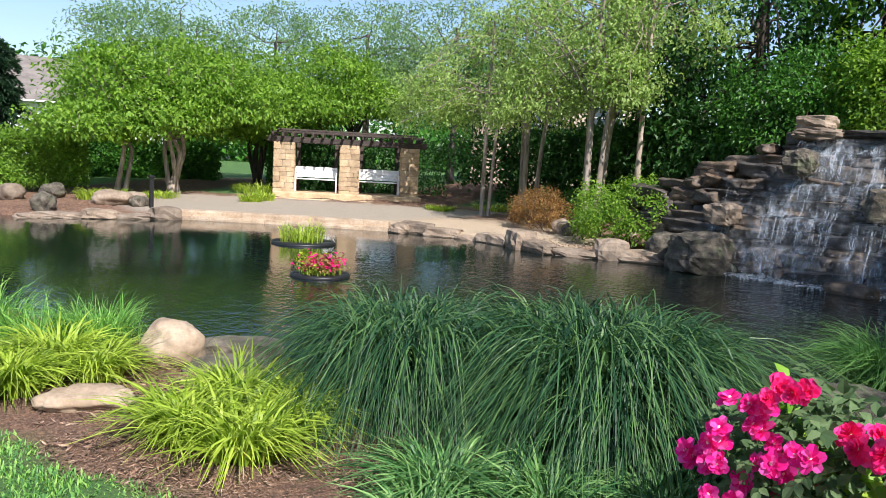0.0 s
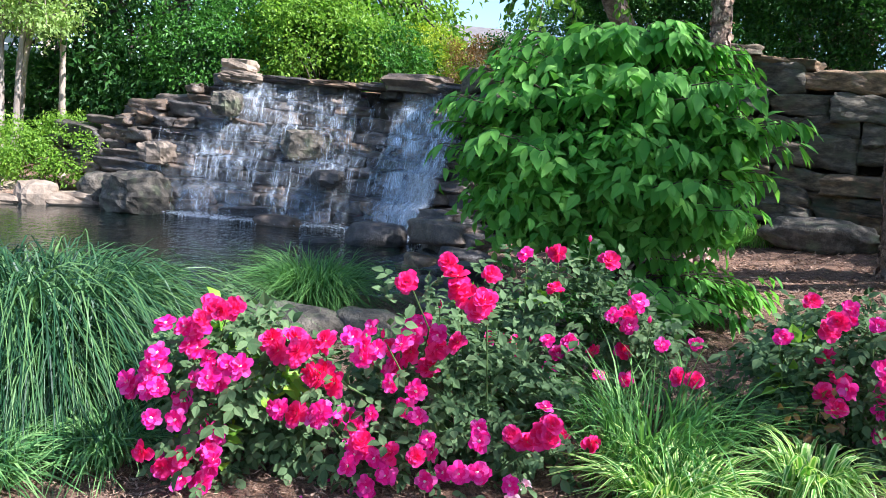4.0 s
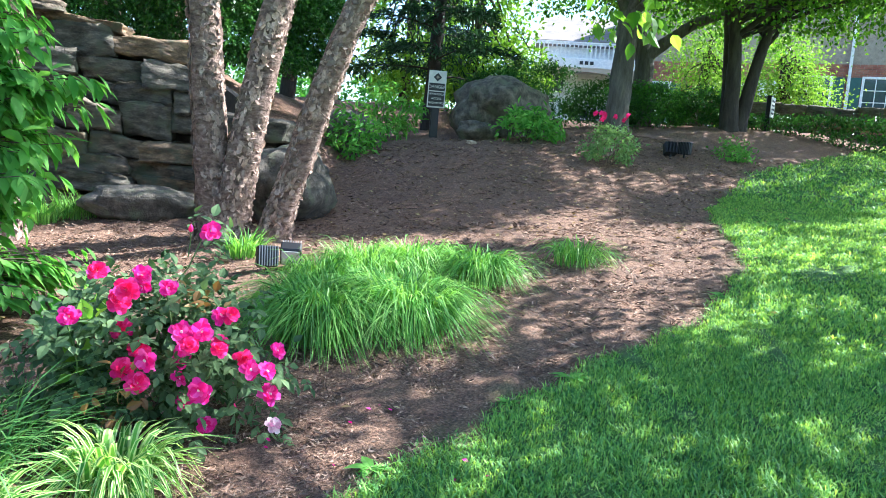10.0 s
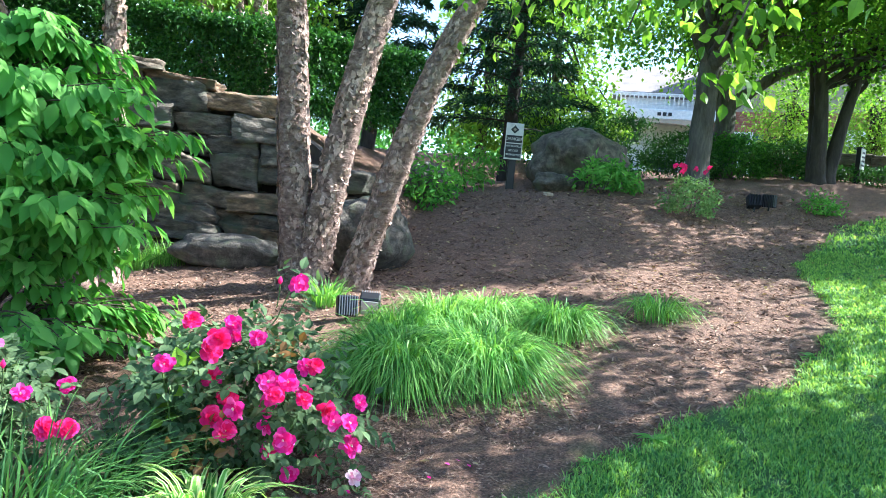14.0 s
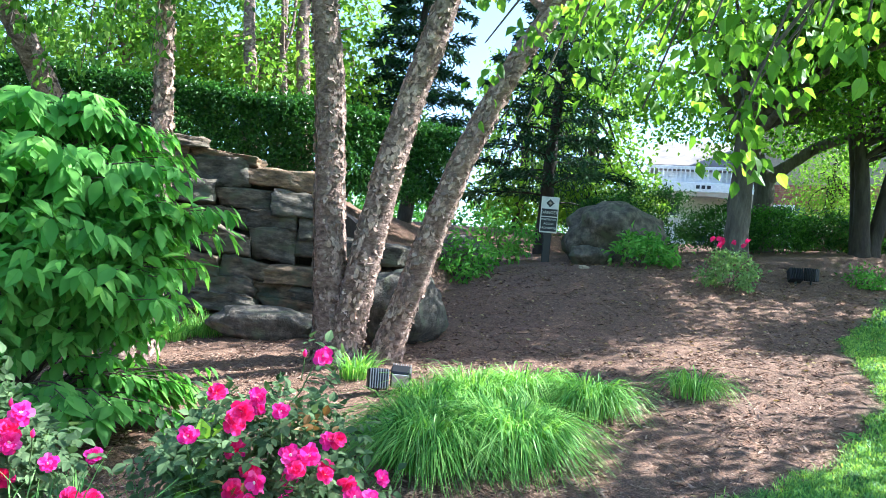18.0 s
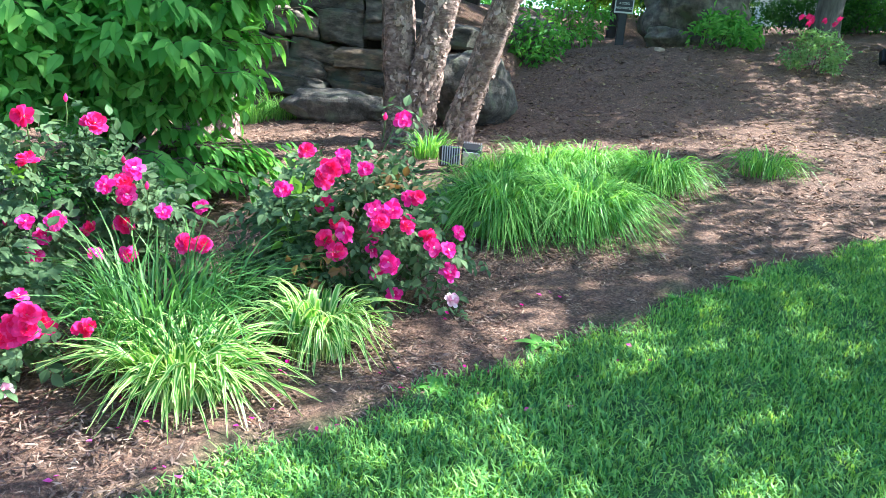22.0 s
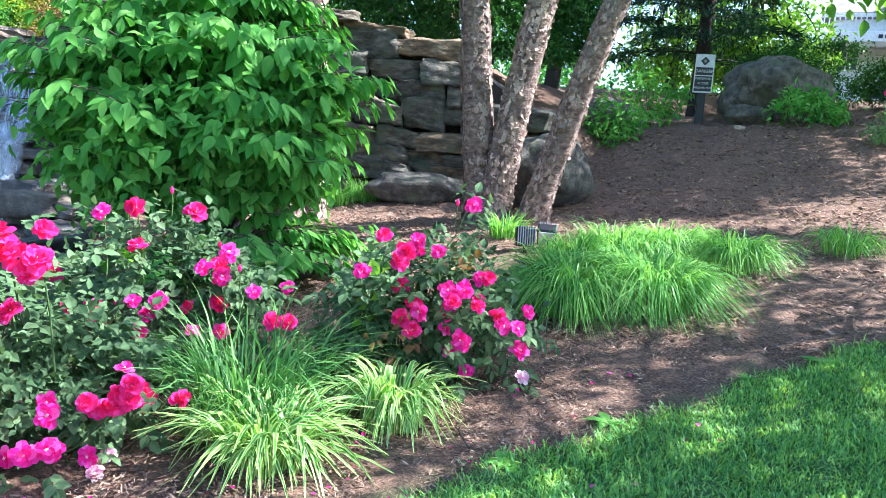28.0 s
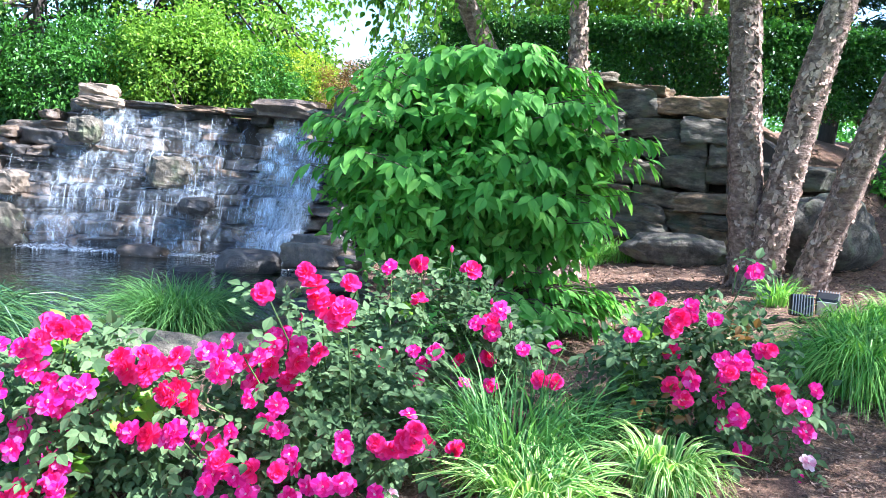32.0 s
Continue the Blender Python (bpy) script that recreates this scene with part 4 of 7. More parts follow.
def conifer(name, base, height, radius, label, seed, first=1.0):
    rng = np.random.default_rng(seed)
    owner = thing(name, base, label, "conifer")
    v, f = tube(curve_between((0, 0, -0.1), (0.1, 0.05, height), 14, 0.1, rng), np.linspace(0.2, 0.03, 14), 10, 0.04, seed)
    part("trunk", big_mesh("trunk", v, f, M_BARKD, True), owner)
    boughs, needles = [], []
    for i in range(64):
        z = first + (height - first - 0.2) * (i / 64) ** 0.95
        a = i * 2.4 + rng.uniform(-0.3, 0.3)
        r = radius * (1 - (z - first) / (height - first) * 0.75) * rng.uniform(0.65, 1.1)
        tip = np.array([math.cos(a) * r, math.sin(a) * r, z + rng.uniform(-0.35, 0.2)])
        line = curve_between((0, 0, z), tip, 7, 0.08, rng, (0, 0, 0.12))
        boughs.append(tube(line, np.linspace(0.03, 0.006, 7), 5, 0, seed + i))
        n = 270
        s = rng.uniform(0.18, 1, n)
        at = np.stack([np.interp(s, np.linspace(0, 1, 7), line[:, k]) for k in range(3)], 1)
        side = np.array([-math.sin(a), math.cos(a), 0])
        at = at + side * (rng.normal(size=n) * 0.34 * r * (1.1 - s) * 0.8)[:, None] + np.array([0, 0, 1]) * (rng.normal(size=n) * 0.05)[:, None]
        way = np.array([math.cos(a), math.sin(a), -0.15]) + rng.normal(size=(n, 3)) * 0.6
        L = rng.uniform(0.1, 0.24, n)
        needles.append(leaf_blades(at, way, np.tile([0, 0, 1.0], (n, 1)) + rng.normal(size=(n, 3)) * 0.4, L, L * 0.3, simple=True))
    v, f = joined(boughs)
    part("bough_tangle", big_mesh("bough_tangle", v, f, M_BARKD, True), owner)
    v, f = joined(needles)
    part("needles", big_mesh("needles", v, f, M_NEEDLE), owner)
    return owner


conifer("pine_tree", on(10.9, 15.7), 9.0, 2.7, "dark blue-green pine standing on the bank", 41, 1.3)
conifer("pine_tree", on(8.0, 17.6), 8.0, 2.5, "dark blue-green pine behind the hedge", 42, 1.0)


# ------------------------------------------------------------------ the broad shrub by the falls
def broad_shrub():
    rng = np.random.default_rng(51)
    base = on(-0.22, 6.6)
    owner = thing("broad_shrub", base, "broad layered shrub with large drooping bright green leaves", "shrub")
    stems, leaves = [], []
    for i in range(720):
        a = rng.uniform(0, 2 * np.pi)
        layer = i % 8
        if layer:
            z = 0.62 + 0.262 * layer + rng.normal() * 0.05 + 0.07 * math.sin(a * 2 + layer * 2.3)
            env = np.interp(z, [0.8, 1.0, 1.25, 1.6, 2.0, 2.3, 2.6], [0.75, 1.05, 1.42, 1.52, 1.44, 1.25, 0.9])
        else:
            # the low branches that lie out over the mulch on one side
            a = rng.uniform(-1.9, 0.6)
            z = 0.3 + abs(rng.normal()) * 0.12
            env = 1.45
        r = env * (rng.uniform(0.6, 1.02) if layer < 6 else rng.uniform(0.3, 1.02)) * (1 + 0.09 * math.sin(3 * a + layer * 1.9) + 0.06 * math.sin(7 * a + layer))
        tip = np.array([math.cos(a) * r, math.sin(a) * r * 0.85, z])
        start = np.array([math.cos(a) * 0.1, math.sin(a) * 0.1, max(0.05, z - 0.35 - 0.25 * r)])
        line = curve_between(start, tip, 9, 0.05, rng, (0, 0, 0.2))
        stems.append(tube(line, np.linspace(0.014, 0.003, 9), 5, 0, i))
        n = 17
        s = np.concatenate([np.repeat(np.linspace(0.42, 0.99, 8), 2), [1.0]])
        at = np.stack([np.interp(s, np.linspace(0, 1, 9), line[:, k]) for k in range(3)], 1)
        sgn = np.where(np.arange(n) % 2 == 0, 1.0, -1.0)[:, None]
        sgn[-1] = 0
        fwd = unit(np.array([[math.cos(a), math.sin(a), 0.0]]))
        side = unit(np.cross(fwd, [[0, 0, 1.0]]))
        way = fwd * 0.55 + side * sgn * rng.uniform(0.35, 0.75, (n, 1)) + np.array([0, 0, -0.55]) + rng.normal(size=(n, 3)) * np.array([0.14, 0.14, 0.2])
        nor = np.tile([0, 0, 1.0], (n, 1)) + fwd * 0.75 + side * sgn * 0.25 + rng.normal(size=(n, 3)) * 0.16
        L = rng.uniform(0.125, 0.215, n)
        leaves.append(leaf_blades(at + rng.normal(size=(n, 3)) * 0.015, way, nor, L, L * 0.46, fold=0.12, droop=0.16, fine=True))
    v, f = joined(stems)
    part("stem_tangle", big_mesh("stem_tangle", v, f, M_TWIG, True), owner)
    for v, f in leaves[:300]:
        part("leafy_branch", big_mesh("leafy_branch", v, f, M_SHRUB, True), owner)
    v, f = joined(leaves[300:])
    part("leaves", big_mesh("leaves", v, f, M_SHRUB, True), owner)["kind"] = "stuff"
    pts, out, _ = clump_cloud(rng, (0, 0, 1.45), (1.1, 0.95, 0.9), 260, 24, 0.12, 0.6, 0.8)
    v, f = leaves_at(rng, pts, out, 0.14, 0.55, fine=True)
    part("inner_leaves", big_mesh("inner_leaves", v, f, M_SHRUB), owner)


broad_shrub()


# ------------------------------------------------------------------ grasses
def grass_clump(name, x, y, radius, height, count, width, material, seed, label, group="", drop=(0.0, 0.55), spread=0.4, lean=0.25, reach=0.7, segs=5, dz=-0.03, stray=0.45, single=False):
    rng = np.random.default_rng(seed)
    v, f, acr = grass_tuft(rng, radius, height, count, width, reach, segs, lean, spread, drop, stray)
    v[:, 2] = np.maximum(v[:, 2], 0.015)
    owner = thing(name, on(x, y, dz), label, "grass", group)
    if single:
        # every blade is a leaf of its own, as far as 300 go
        per, quads = 2 * (segs + 1), segs
        for k in range(min(count, 300)):
            part("leaf", big_mesh("leaf", v[k * per:(k + 1) * per], f[:quads], material, False, acr[k * per:(k + 1) * per]), owner)
        if count > 300:
            part("leaf_mass", big_mesh("leaf_mass", v[300 * per:], f[300 * quads:] - 300 * per, material, False, acr[300 * per:]), owner)["kind"] = "stuff"
        return owner
    part("blade_mass", big_mesh("blade_mass", v, f, material, False, acr), owner)["kind"] = "stuff"
    return owner


REEDS = [(-3.45, 3.55, 1.2, 1.5, 4200), (-4.4, 2.8, 1.0, 1.42, 3000), (-3.0, 3.1, 0.6, 1.0, 900)]
for i, (x, y, r, h, n) in enumerate(REEDS):
    grass_clump("ornamental_grass", x, y, r, h, n, 0.012, M_REED, 100 + i, "tall arching blue-green ornamental grass beside the pond", "tall grasses by the pond", (0.55, 1.35), 0.45, 0.3, 0.92, 9, stray=0.75)
for i, (x, y, r, h, n) in enumerate([(-4.15, 1.5, 0.46, 0.46, 480), (-4.55, 1.35, 0.46, 0.46, 480), (-4.8, 1.75, 0.48, 0.5, 480), (-4.35, 1.9, 0.45, 0.48, 420), (-5.95, 0.75, 0.48, 0.44, 460), (-6.3, 1.1, 0.5, 0.48, 460), (-5.95, 1.25, 0.45, 0.43, 430)]):
    grass_clump("lily_turf", x, y, r, h, n, 0.019, M_GOLD, 120 + i, "yellow-green lily turf clump in sunlit mulch", "yellow lily turf clumps", (0.1, 0.75), 0.35, 0.3, 0.8)
for i, (x, y, r, h, n) in enumerate([(-6.75, 1.5, 0.5, 0.55, 500), (-6.9, 1.1, 0.5, 0.5, 500), (-7.4, 0.8, 0.6, 0.6, 500)]):
    grass_clump("sedge", x, y, r, h, n, 0.009, M_SEDGE, 130 + i, "fine green sedge tuft at the pond edge", "sedges at the water", (0.0, 0.5), 0.5, 0.25, 0.6)
for i, (x, y, r, h, n) in enumerate([(-3.25, 2.1, 0.5, 0.36, 420), (-2.8, 2.4, 0.45, 0.36, 400), (-2.45, 2.75, 0.4, 0.36, 380), (-3.0, 1.75, 0.4, 0.28, 300)]):
    grass_clump("lily_turf", x, y, r, h, n, 0.017, M_LOWLILY, 140 + i, "low green lily turf in front of tall grass", "low lily turf clumps", (0.1, 0.7), 0.35, 0.3, 0.8)
grass_clump("ornamental_grass", -2.72, 6.3, 0.9, 0.85, 1300, 0.011, M_SHADESEDGE, 150, "fine arching grass mound on rocks above the pond", "", (0.2, 0.95), 0.35, 0.2, 0.8)
for i, (x, y, r, h, n) in enumerate([(0.1, 2.97, 0.47, 0.5, 330), (0.74, 3.28, 0.38, 0.5, 240)]):
    grass_clump("lily_turf", x, y, r, h, n, 0.034, M_LILY, 160 + i, "variegated lily turf with cream-striped arching leaves", "striped lily turf clumps", (0.2, 0.95), 0.35, 0.32, 0.72, 6, single=True)
grass_clump("sedge", 0.02, 3.4, 0.72, 0.76, 420, 0.012, M_SHADESEDGE, 164, "airy green sedge tuft behind striped lily turf", "", (0.0, 0.6), 0.4, 0.25, 0.7)
grass_clump("sedge", 0.5, 3.95, 0.45, 0.55, 200, 0.007, M_SHADESEDGE, 165, "wispy green grass between rose bushes", "", (0.0, 0.7), 0.4, 0.25, 0.8)
for i, (x, y, r, h, n) in enumerate([(2.5, 4.85, 0.72, 0.8, 1500), (3.05, 4.65, 0.68, 0.76, 1450), (2.8, 5.5, 0.42, 0.86, 560), (3.35, 5.7, 0.55, 0.8, 850), (3.85, 5.75, 0.5, 0.74, 700), (4.3, 5.35, 0.52, 0.66, 720), (5.55, 5.35, 0.46, 0.55, 200)]):
    grass_clump("sedge", x, y, r, h, n, 0.0135, M_SEDGE, 170 + i, "rounded bright green sedge mound on mulch" if i < 6 else "small open tuft of green sedge on mulch", "sedge mounds on the bank", (0.4, 1.15), 0.45, 0.26, 0.82)
grass_clump("sedge", 3.05, 7.65, 0.35, 0.4, 160, 0.02, M_SEDGE, 180, "small green tuft at the foot of the birch", "", (0.0, 0.5), 0.5, 0.3, 0.6)
for i, (x, y) in enumerate([(1.75, 11.3), (2.2, 11.4), (1.35, 11.5)]):
    grass_clump("sedge", x, y, 0.45, 0.5, 300, 0.012, M_SEDGE, 184 + i, "short grass tuft at the foot of the stone wall", "grass at the wall foot", (0.0, 0.6), 0.6, 0.3, 0.6)


# ------------------------------------------------------------------ roses
def bloom_mesh(name, material, seed, size=0.052, flat=0.0):
    rng = np.random.default_rng(seed)
    sets = []
    for ring, (count, tilt, length) in enumerate(([(7, 4, 1.05), (7, 22, 0.95), (7, 40, 0.8), (6, 60, 0.56)] if not flat else [(6, 4, 1.05), (6, 22, 0.95), (5, 40, 0.72)])):
        ang = np.arange(count) * 2 * np.pi / count + ring * 0.5 + rng.normal(size=count) * 0.12
        t = np.radians(tilt + rng.normal(size=count) * 13)
        out = np.stack([np.cos(ang) * np.cos(t), np.sin(ang) * np.cos(t), np.sin(t)], 1)
        nor = np.stack([-np.cos(ang) * np.sin(t), -np.sin(ang) * np.sin(t), np.cos(t)], 1)
        base = out * size * 0.08
        base[:, 2] += 0.004 * ring
        L = size * length * rng.uniform(0.75, 1.12, count)
        side = unit(np.cross(out, nor))
        c = np.stack([base, base + out * L[:, None] * 0.5 + side * L[:, None] * 0.46 + nor * L[:, None] * 0.1, base + out * L[:, None] * 0.55 - nor * L[:, None] * 0.04,
                      base + out * L[:, None] * 0.5 - side * L[:, None] * 0.46 + nor * L[:, None] * 0.1, base + out * L[:, None] * 0.95 + side * L[:, None] * 0.3 + nor * L[:, None] * 0.02,
                      base + out * L[:, None] * 1.0 - nor * L[:, None] * 0.1, base + out * L[:, None] * 0.95 - side * L[:, None] * 0.3 + nor * L[:, None] * 0.02], 1)
        f = np.array([[0, 1, 2], [0, 2, 3], [1, 4, 2], [4, 5, 2], [2, 5, 6], [2, 6, 3]])
        sets.append((c.reshape(-1, 3), (f[None] + (np.arange(count) * 7)[:, None, None]).reshape(-1, 3)))
    n = sum(len(s[1]) for s in sets)
    a = np.linspace(0, 2 * np.pi, 7)[:-1]
    r = size * (0.12 if not flat else 0.2)
    eye = np.concatenate([[[0, 0, 0.016]], np.stack([np.cos(a) * r, np.sin(a) * r, np.full(6, 0.012)], 1)])
    sets.append((eye, np.array([[0, 1 + i, 1 + (i + 1) % 6] for i in range(6)])))
    v, f = joined(sets)
    me = big_mesh(name, v, f, material)
    me.materials.append(M_EYE if material is M_RED else M_PALE)
    idx = np.zeros(len(f), np.int32)
    idx[n:] = 1
    me.polygons.foreach_set("material_index", idx)
    return me


BLOOM = {"r": [bloom_mesh("bloom", M_RED, s, 0.052) for s in (1, 2, 3)], "p": [bloom_mesh("bloom", M_PINK, s, 0.046, 1.0) for s in (4, 5, 6)], "w": [bloom_mesh("bloom", M_PALE, 7, 0.04, 1.0)]}
BLOOM_WORD = {"r": "crimson double rose bloom", "p": "magenta rose bloom with a pale eye", "w": "faded pale pink rose bloom"}


def bud_mesh():
    v, f = tube([(0, 0, -0.012), (0, 0, 0), (0, 0, 0.012), (0, 0, 0.028)], [0.004, 0.011, 0.010, 0.001], 6)
    return big_mesh("bud", v, f, M_RED, True)


BUD = bud_mesh()
STALK = big_mesh("stalk", *tube([(0, 0, -0.01), (0.004, 0.01, -0.06), (0.0, 0.02, -0.13)], [0.003, 0.003, 0.003], 5), M_STEM, True)


def rose_sprays(rng, pts, out, length):
    """Compound rose leaves: five leaflets in pairs along a drooping midrib."""
    n = len(pts)
    rib = unit(out * 0.8 + rng.normal(size=(n, 3)) * 0.6 + np.array([0, -0.1, 0.05]))
    nor = unit(np.array([0, -0.25, 0.9]) + out * 0.4 + rng.normal(size=(n, 3)) * 0.35)
    side = unit(np.cross(rib, nor))
    size = length * rng.uniform(0.7, 1.25, n)
    sets = []
    for s, sgn, k in ((0.3, 1, 0.8), (0.3, -1, 0.8), (0.95, 1, 0.95), (0.95, -1, 0.95), (1.35, 0, 1.1)):
        base = pts + rib * (size * s)[:, None]
        way = rib * (0.5 if sgn else 1.0) + side * sgn * 0.9 + np.array([0, 0, -0.25]) + rng.normal(size=(n, 3)) * 0.12
        sets.append(leaf_blades(base, way, nor + rng.normal(size=(n, 3)) * 0.15, size * k, size * k * 0.66, fold=0.12, droop=0.18, fine=True))
    return joined(sets)


def rose_bush(x, y, radii, blooms, seed, label, young=0, red_tips=0, full=True):
    rng = np.random.default_rng(seed)
    base = on(x, y, -0.02)
    owner = thing("rose_bush", base, label, "rose bush", "rose bushes in the bed")
    o = np.array(base)
    c = np.array([0, 0, radii[2] * 0.95])
    pts, out, cents = clump_cloud(rng, c, radii, 115, 5, 0.06, 0.5, 0.8, -0.85)
    spots = np.array([b[:3] for b in blooms]) - o
    near = spots[rng.integers(len(spots), size=190)] + rng.normal(size=(190, 3)) * 0.07 + np.array([0.02, 0.06, -0.11])
    pts, out = np.concatenate([pts, near]), np.concatenate([out, unit(near - c)])
    keep = pts[:, 2] > 0.01
    v, f = rose_sprays(rng, pts[keep], out[keep], 0.055)
    leafy = part("leafage", big_mesh("leafage", v, f, M_ROSELEAF), owner, "dark green glossy rose leaves")
    leafy["kind"] = "stuff"
    if young:
        front = cents[np.argsort(cents[:, 1])[:len(cents) // 2]]
        ends = front[rng.choice(len(front), young, replace=False)] + np.array([0, -0.1, 0.06])
        yp = np.repeat(ends, 14, 0) + rng.normal(size=(young * 14, 3)) * 0.05
        v, f = leaves_at(rng, yp, unit(yp - c), 0.085, 0.72, simple=False, hang=0.0, fine=True)
        part("young_leaves", big_mesh("young_leaves", v, f, M_ROSEYOUNG), owner, "fresh lime green rose shoots")
    if red_tips:
        ends = np.array([[-0.3, -0.4, 0.25], [-0.22, -0.42, 0.38], [0.1, -0.3, 0.72]])[:red_tips]
        yp = np.repeat(ends, 22, 0) + rng.normal(size=(red_tips * 22, 3)) * 0.05
        v, f = leaves_at(rng, yp, unit(yp - c), 0.06, 0.6, simple=False, hang=0.0, fine=True)
        part("reddish_shoot", big_mesh("reddish_shoot", v, f, M_RUSSET), owner, "reddish young rose leaves")["kind"] = "stuff"
    for i, s in enumerate(spots):
        root = np.array([rng.normal() * 0.07, rng.normal() * 0.07, -0.03])
        v, f = limb(root, s + np.array([0, 0.01, -0.02]), 0.007, 0.0035, seed + i, 5, 7, 0.12)
        part("cane", big_mesh("cane", v, f, M_STEM, True), owner)
    for i, (bx, by, bz, code) in enumerate(blooms):
        kind, count = code[0], int(code[1])
        count += (3 if count > 2 else 1) if count > 1 and full else 0
        for k in range(count):
            off = np.array([0.0, -0.06, 0.0]) if count == 1 else rng.normal(size=3) * np.array([0.075, 0.035, 0.062]) + np.array([0.0, -0.09, 0.0])
            p = np.array([bx, by, bz]) - o + off
            way = unit(np.array([p[0] * 0.5 - 0.15, p[1] * 0.3 - 0.75, 0.55]) + rng.normal(size=3) * 0.35)
            turn = Vector(way).to_track_quat("Z", "Y").to_matrix().to_4x4() @ Matrix.Rotation(rng.uniform(0, 6.28), 4, "Z")
            k_use = kind if rng.random() > 0.15 else ("p" if kind == "r" else kind)
            m = Matrix.Translation(p) @ turn @ Matrix.Scale(rng.uniform(0.8, 1.12), 4)
            part("bloom", BLOOM[k_use][rng.integers(len(BLOOM[k_use]))], owner, BLOOM_WORD[k_use], matrix=m)
        if rng.random() < 0.3:
            p = spots[i] + rng.normal(size=3) * 0.06 + np.array([0, 0, 0.05])
            bud = part("bud", BUD, owner, "closed crimson rosebud", matrix=Matrix.Translation(p))
            part("stalk", STALK, bud)
    return owner


BLOOMS_A = [(-1.96, 2.57, 0.45, "p3"), (-2.11, 2.65, 0.35, "p2"), (-1.77, 2.61, 0.37, "p3"), (-1.88, 2.59, 0.31, "p2"), (-1.90, 2.79, 0.13, "r1"), (-1.99, 2.73, -0.03, "p3"), (-1.96, 2.57, -0.04, "r2"), (-1.82, 2.75, 0.61, "r1"),
            (-1.81, 2.58, 0.61, "r2"), (-1.96, 2.47, 0.30, "p3"), (-1.89, 2.65, -0.10, "p3"), (-1.81, 2.84, 0.21, "p1")]
BLOOMS_B = [(-1.55, 2.73, 0.50, "r4"), (-1.41, 2.84, 0.34, "r3"), (-1.46, 2.76, 0.21, "p3"), (-1.26, 2.94, 0.08, "p3"), (-1.27, 2.78, 0.04, "p2"), (-1.12, 2.82, 0.11, "r2"), (-1.16, 2.84, -0.09, "p2"), (-1.40, 2.91, -0.18, "p2"),
            (-1.01, 2.84, 0.21, "p1"), (-1.11, 2.93, 0.26, "p2"), (-0.78, 2.91, 0.03, "p5"), (-0.97, 2.93, -0.11, "p1"), (-0.62, 3.10, 0.14, "p2"), (-0.46, 3.02, 0.17, "r3"), (-0.36, 3.16, 0.07, "r2"), (-1.10, 3.05, 0.37, "r4"),
            (-0.99, 3.06, 0.56, "r4"), (-0.89, 3.00, 0.75, "r4"), (-1.10, 2.82, 0.79, "r1"), (-1.19, 2.83, 0.52, "p3"), (-0.78, 2.92, 0.73, "r1"), (-0.53, 3.12, -0.16, "w2")]
BLOOMS_C = [(-0.69, 4.05, 0.78, "r1"), (-0.51, 3.83, 0.84, "r1"), (-0.23, 4.04, 0.80, "r1"), (-0.51, 3.90, 0.63, "r1"), (-0.89, 3.94, 0.49, "r1"), (-0.61, 3.89, 0.40, "r2"), (-0.67, 3.87, 0.20, "r1"), (-0.38, 3.95, 0.35, "p2"),
            (-0.50, 4.04, 0.22, "p2"), (-0.07, 4.07, 0.48, "r3"), (-0.13, 4.08, 0.31, "r2"), (0.11, 3.82, 0.47, "p2"), (-0.09, 3.85, 0.20, "p1"), (-0.23, 3.85, 0.20, "p1"), (0.13, 3.82, 0.29, "r3"), (-0.06, 3.97, 0.57, "p2"), (-0.75, 3.99, 0.24, "r2")]
BLOOMS_D = [(0.60, 3.61, 0.58, "p1"), (0.73, 3.56, 0.65, "r3"), (0.88, 3.76, 0.67, "p3"), (0.97, 3.50, 0.71, "p1"), (1.18, 3.61, 0.95, "r1"), (0.90, 3.75, 0.47, "r2"), (1.28, 3.56, 0.56, "r1"), (1.00, 3.61, 0.37, "p4"),
            (1.19, 3.46, 0.45, "r4"), (1.09, 3.63, 0.46, "p2"), (1.11, 3.46, 0.52, "p1"), (1.31, 3.47, 0.37, "p2"), (1.50, 3.50, 0.39, "p1"), (1.20, 3.57, 0.04, "p1"), (1.10, 3.60, 0.15, "p1"), (1.48, 3.52, 0.17, "p1"), (0.86, 3.61, 0.22, "r2"),
            (1.08, 3.48, 0.27, "p2"), (1.48, 3.45, 0.04, "w1")]
rose_bush(-1.95, 3.1, (0.42, 0.3, 0.34), BLOOMS_A, 201, "rose bush in pink bloom with fresh lime shoots", 9)
rose_bush(-0.95, 3.36, (0.5, 0.3, 0.37), BLOOMS_B, 202, "large rose bush covered in crimson and magenta blooms")
rose_bush(-0.38, 4.36, (0.58, 0.32, 0.42), BLOOMS_C, 203, "open rose bush with scattered red and pink blooms", 2, full=False)
rose_bush(1.08, 3.98, (0.52, 0.3, 0.4), BLOOMS_D, 204, "rose bush with crimson blooms on bare mulch", 2, 3, full=False)


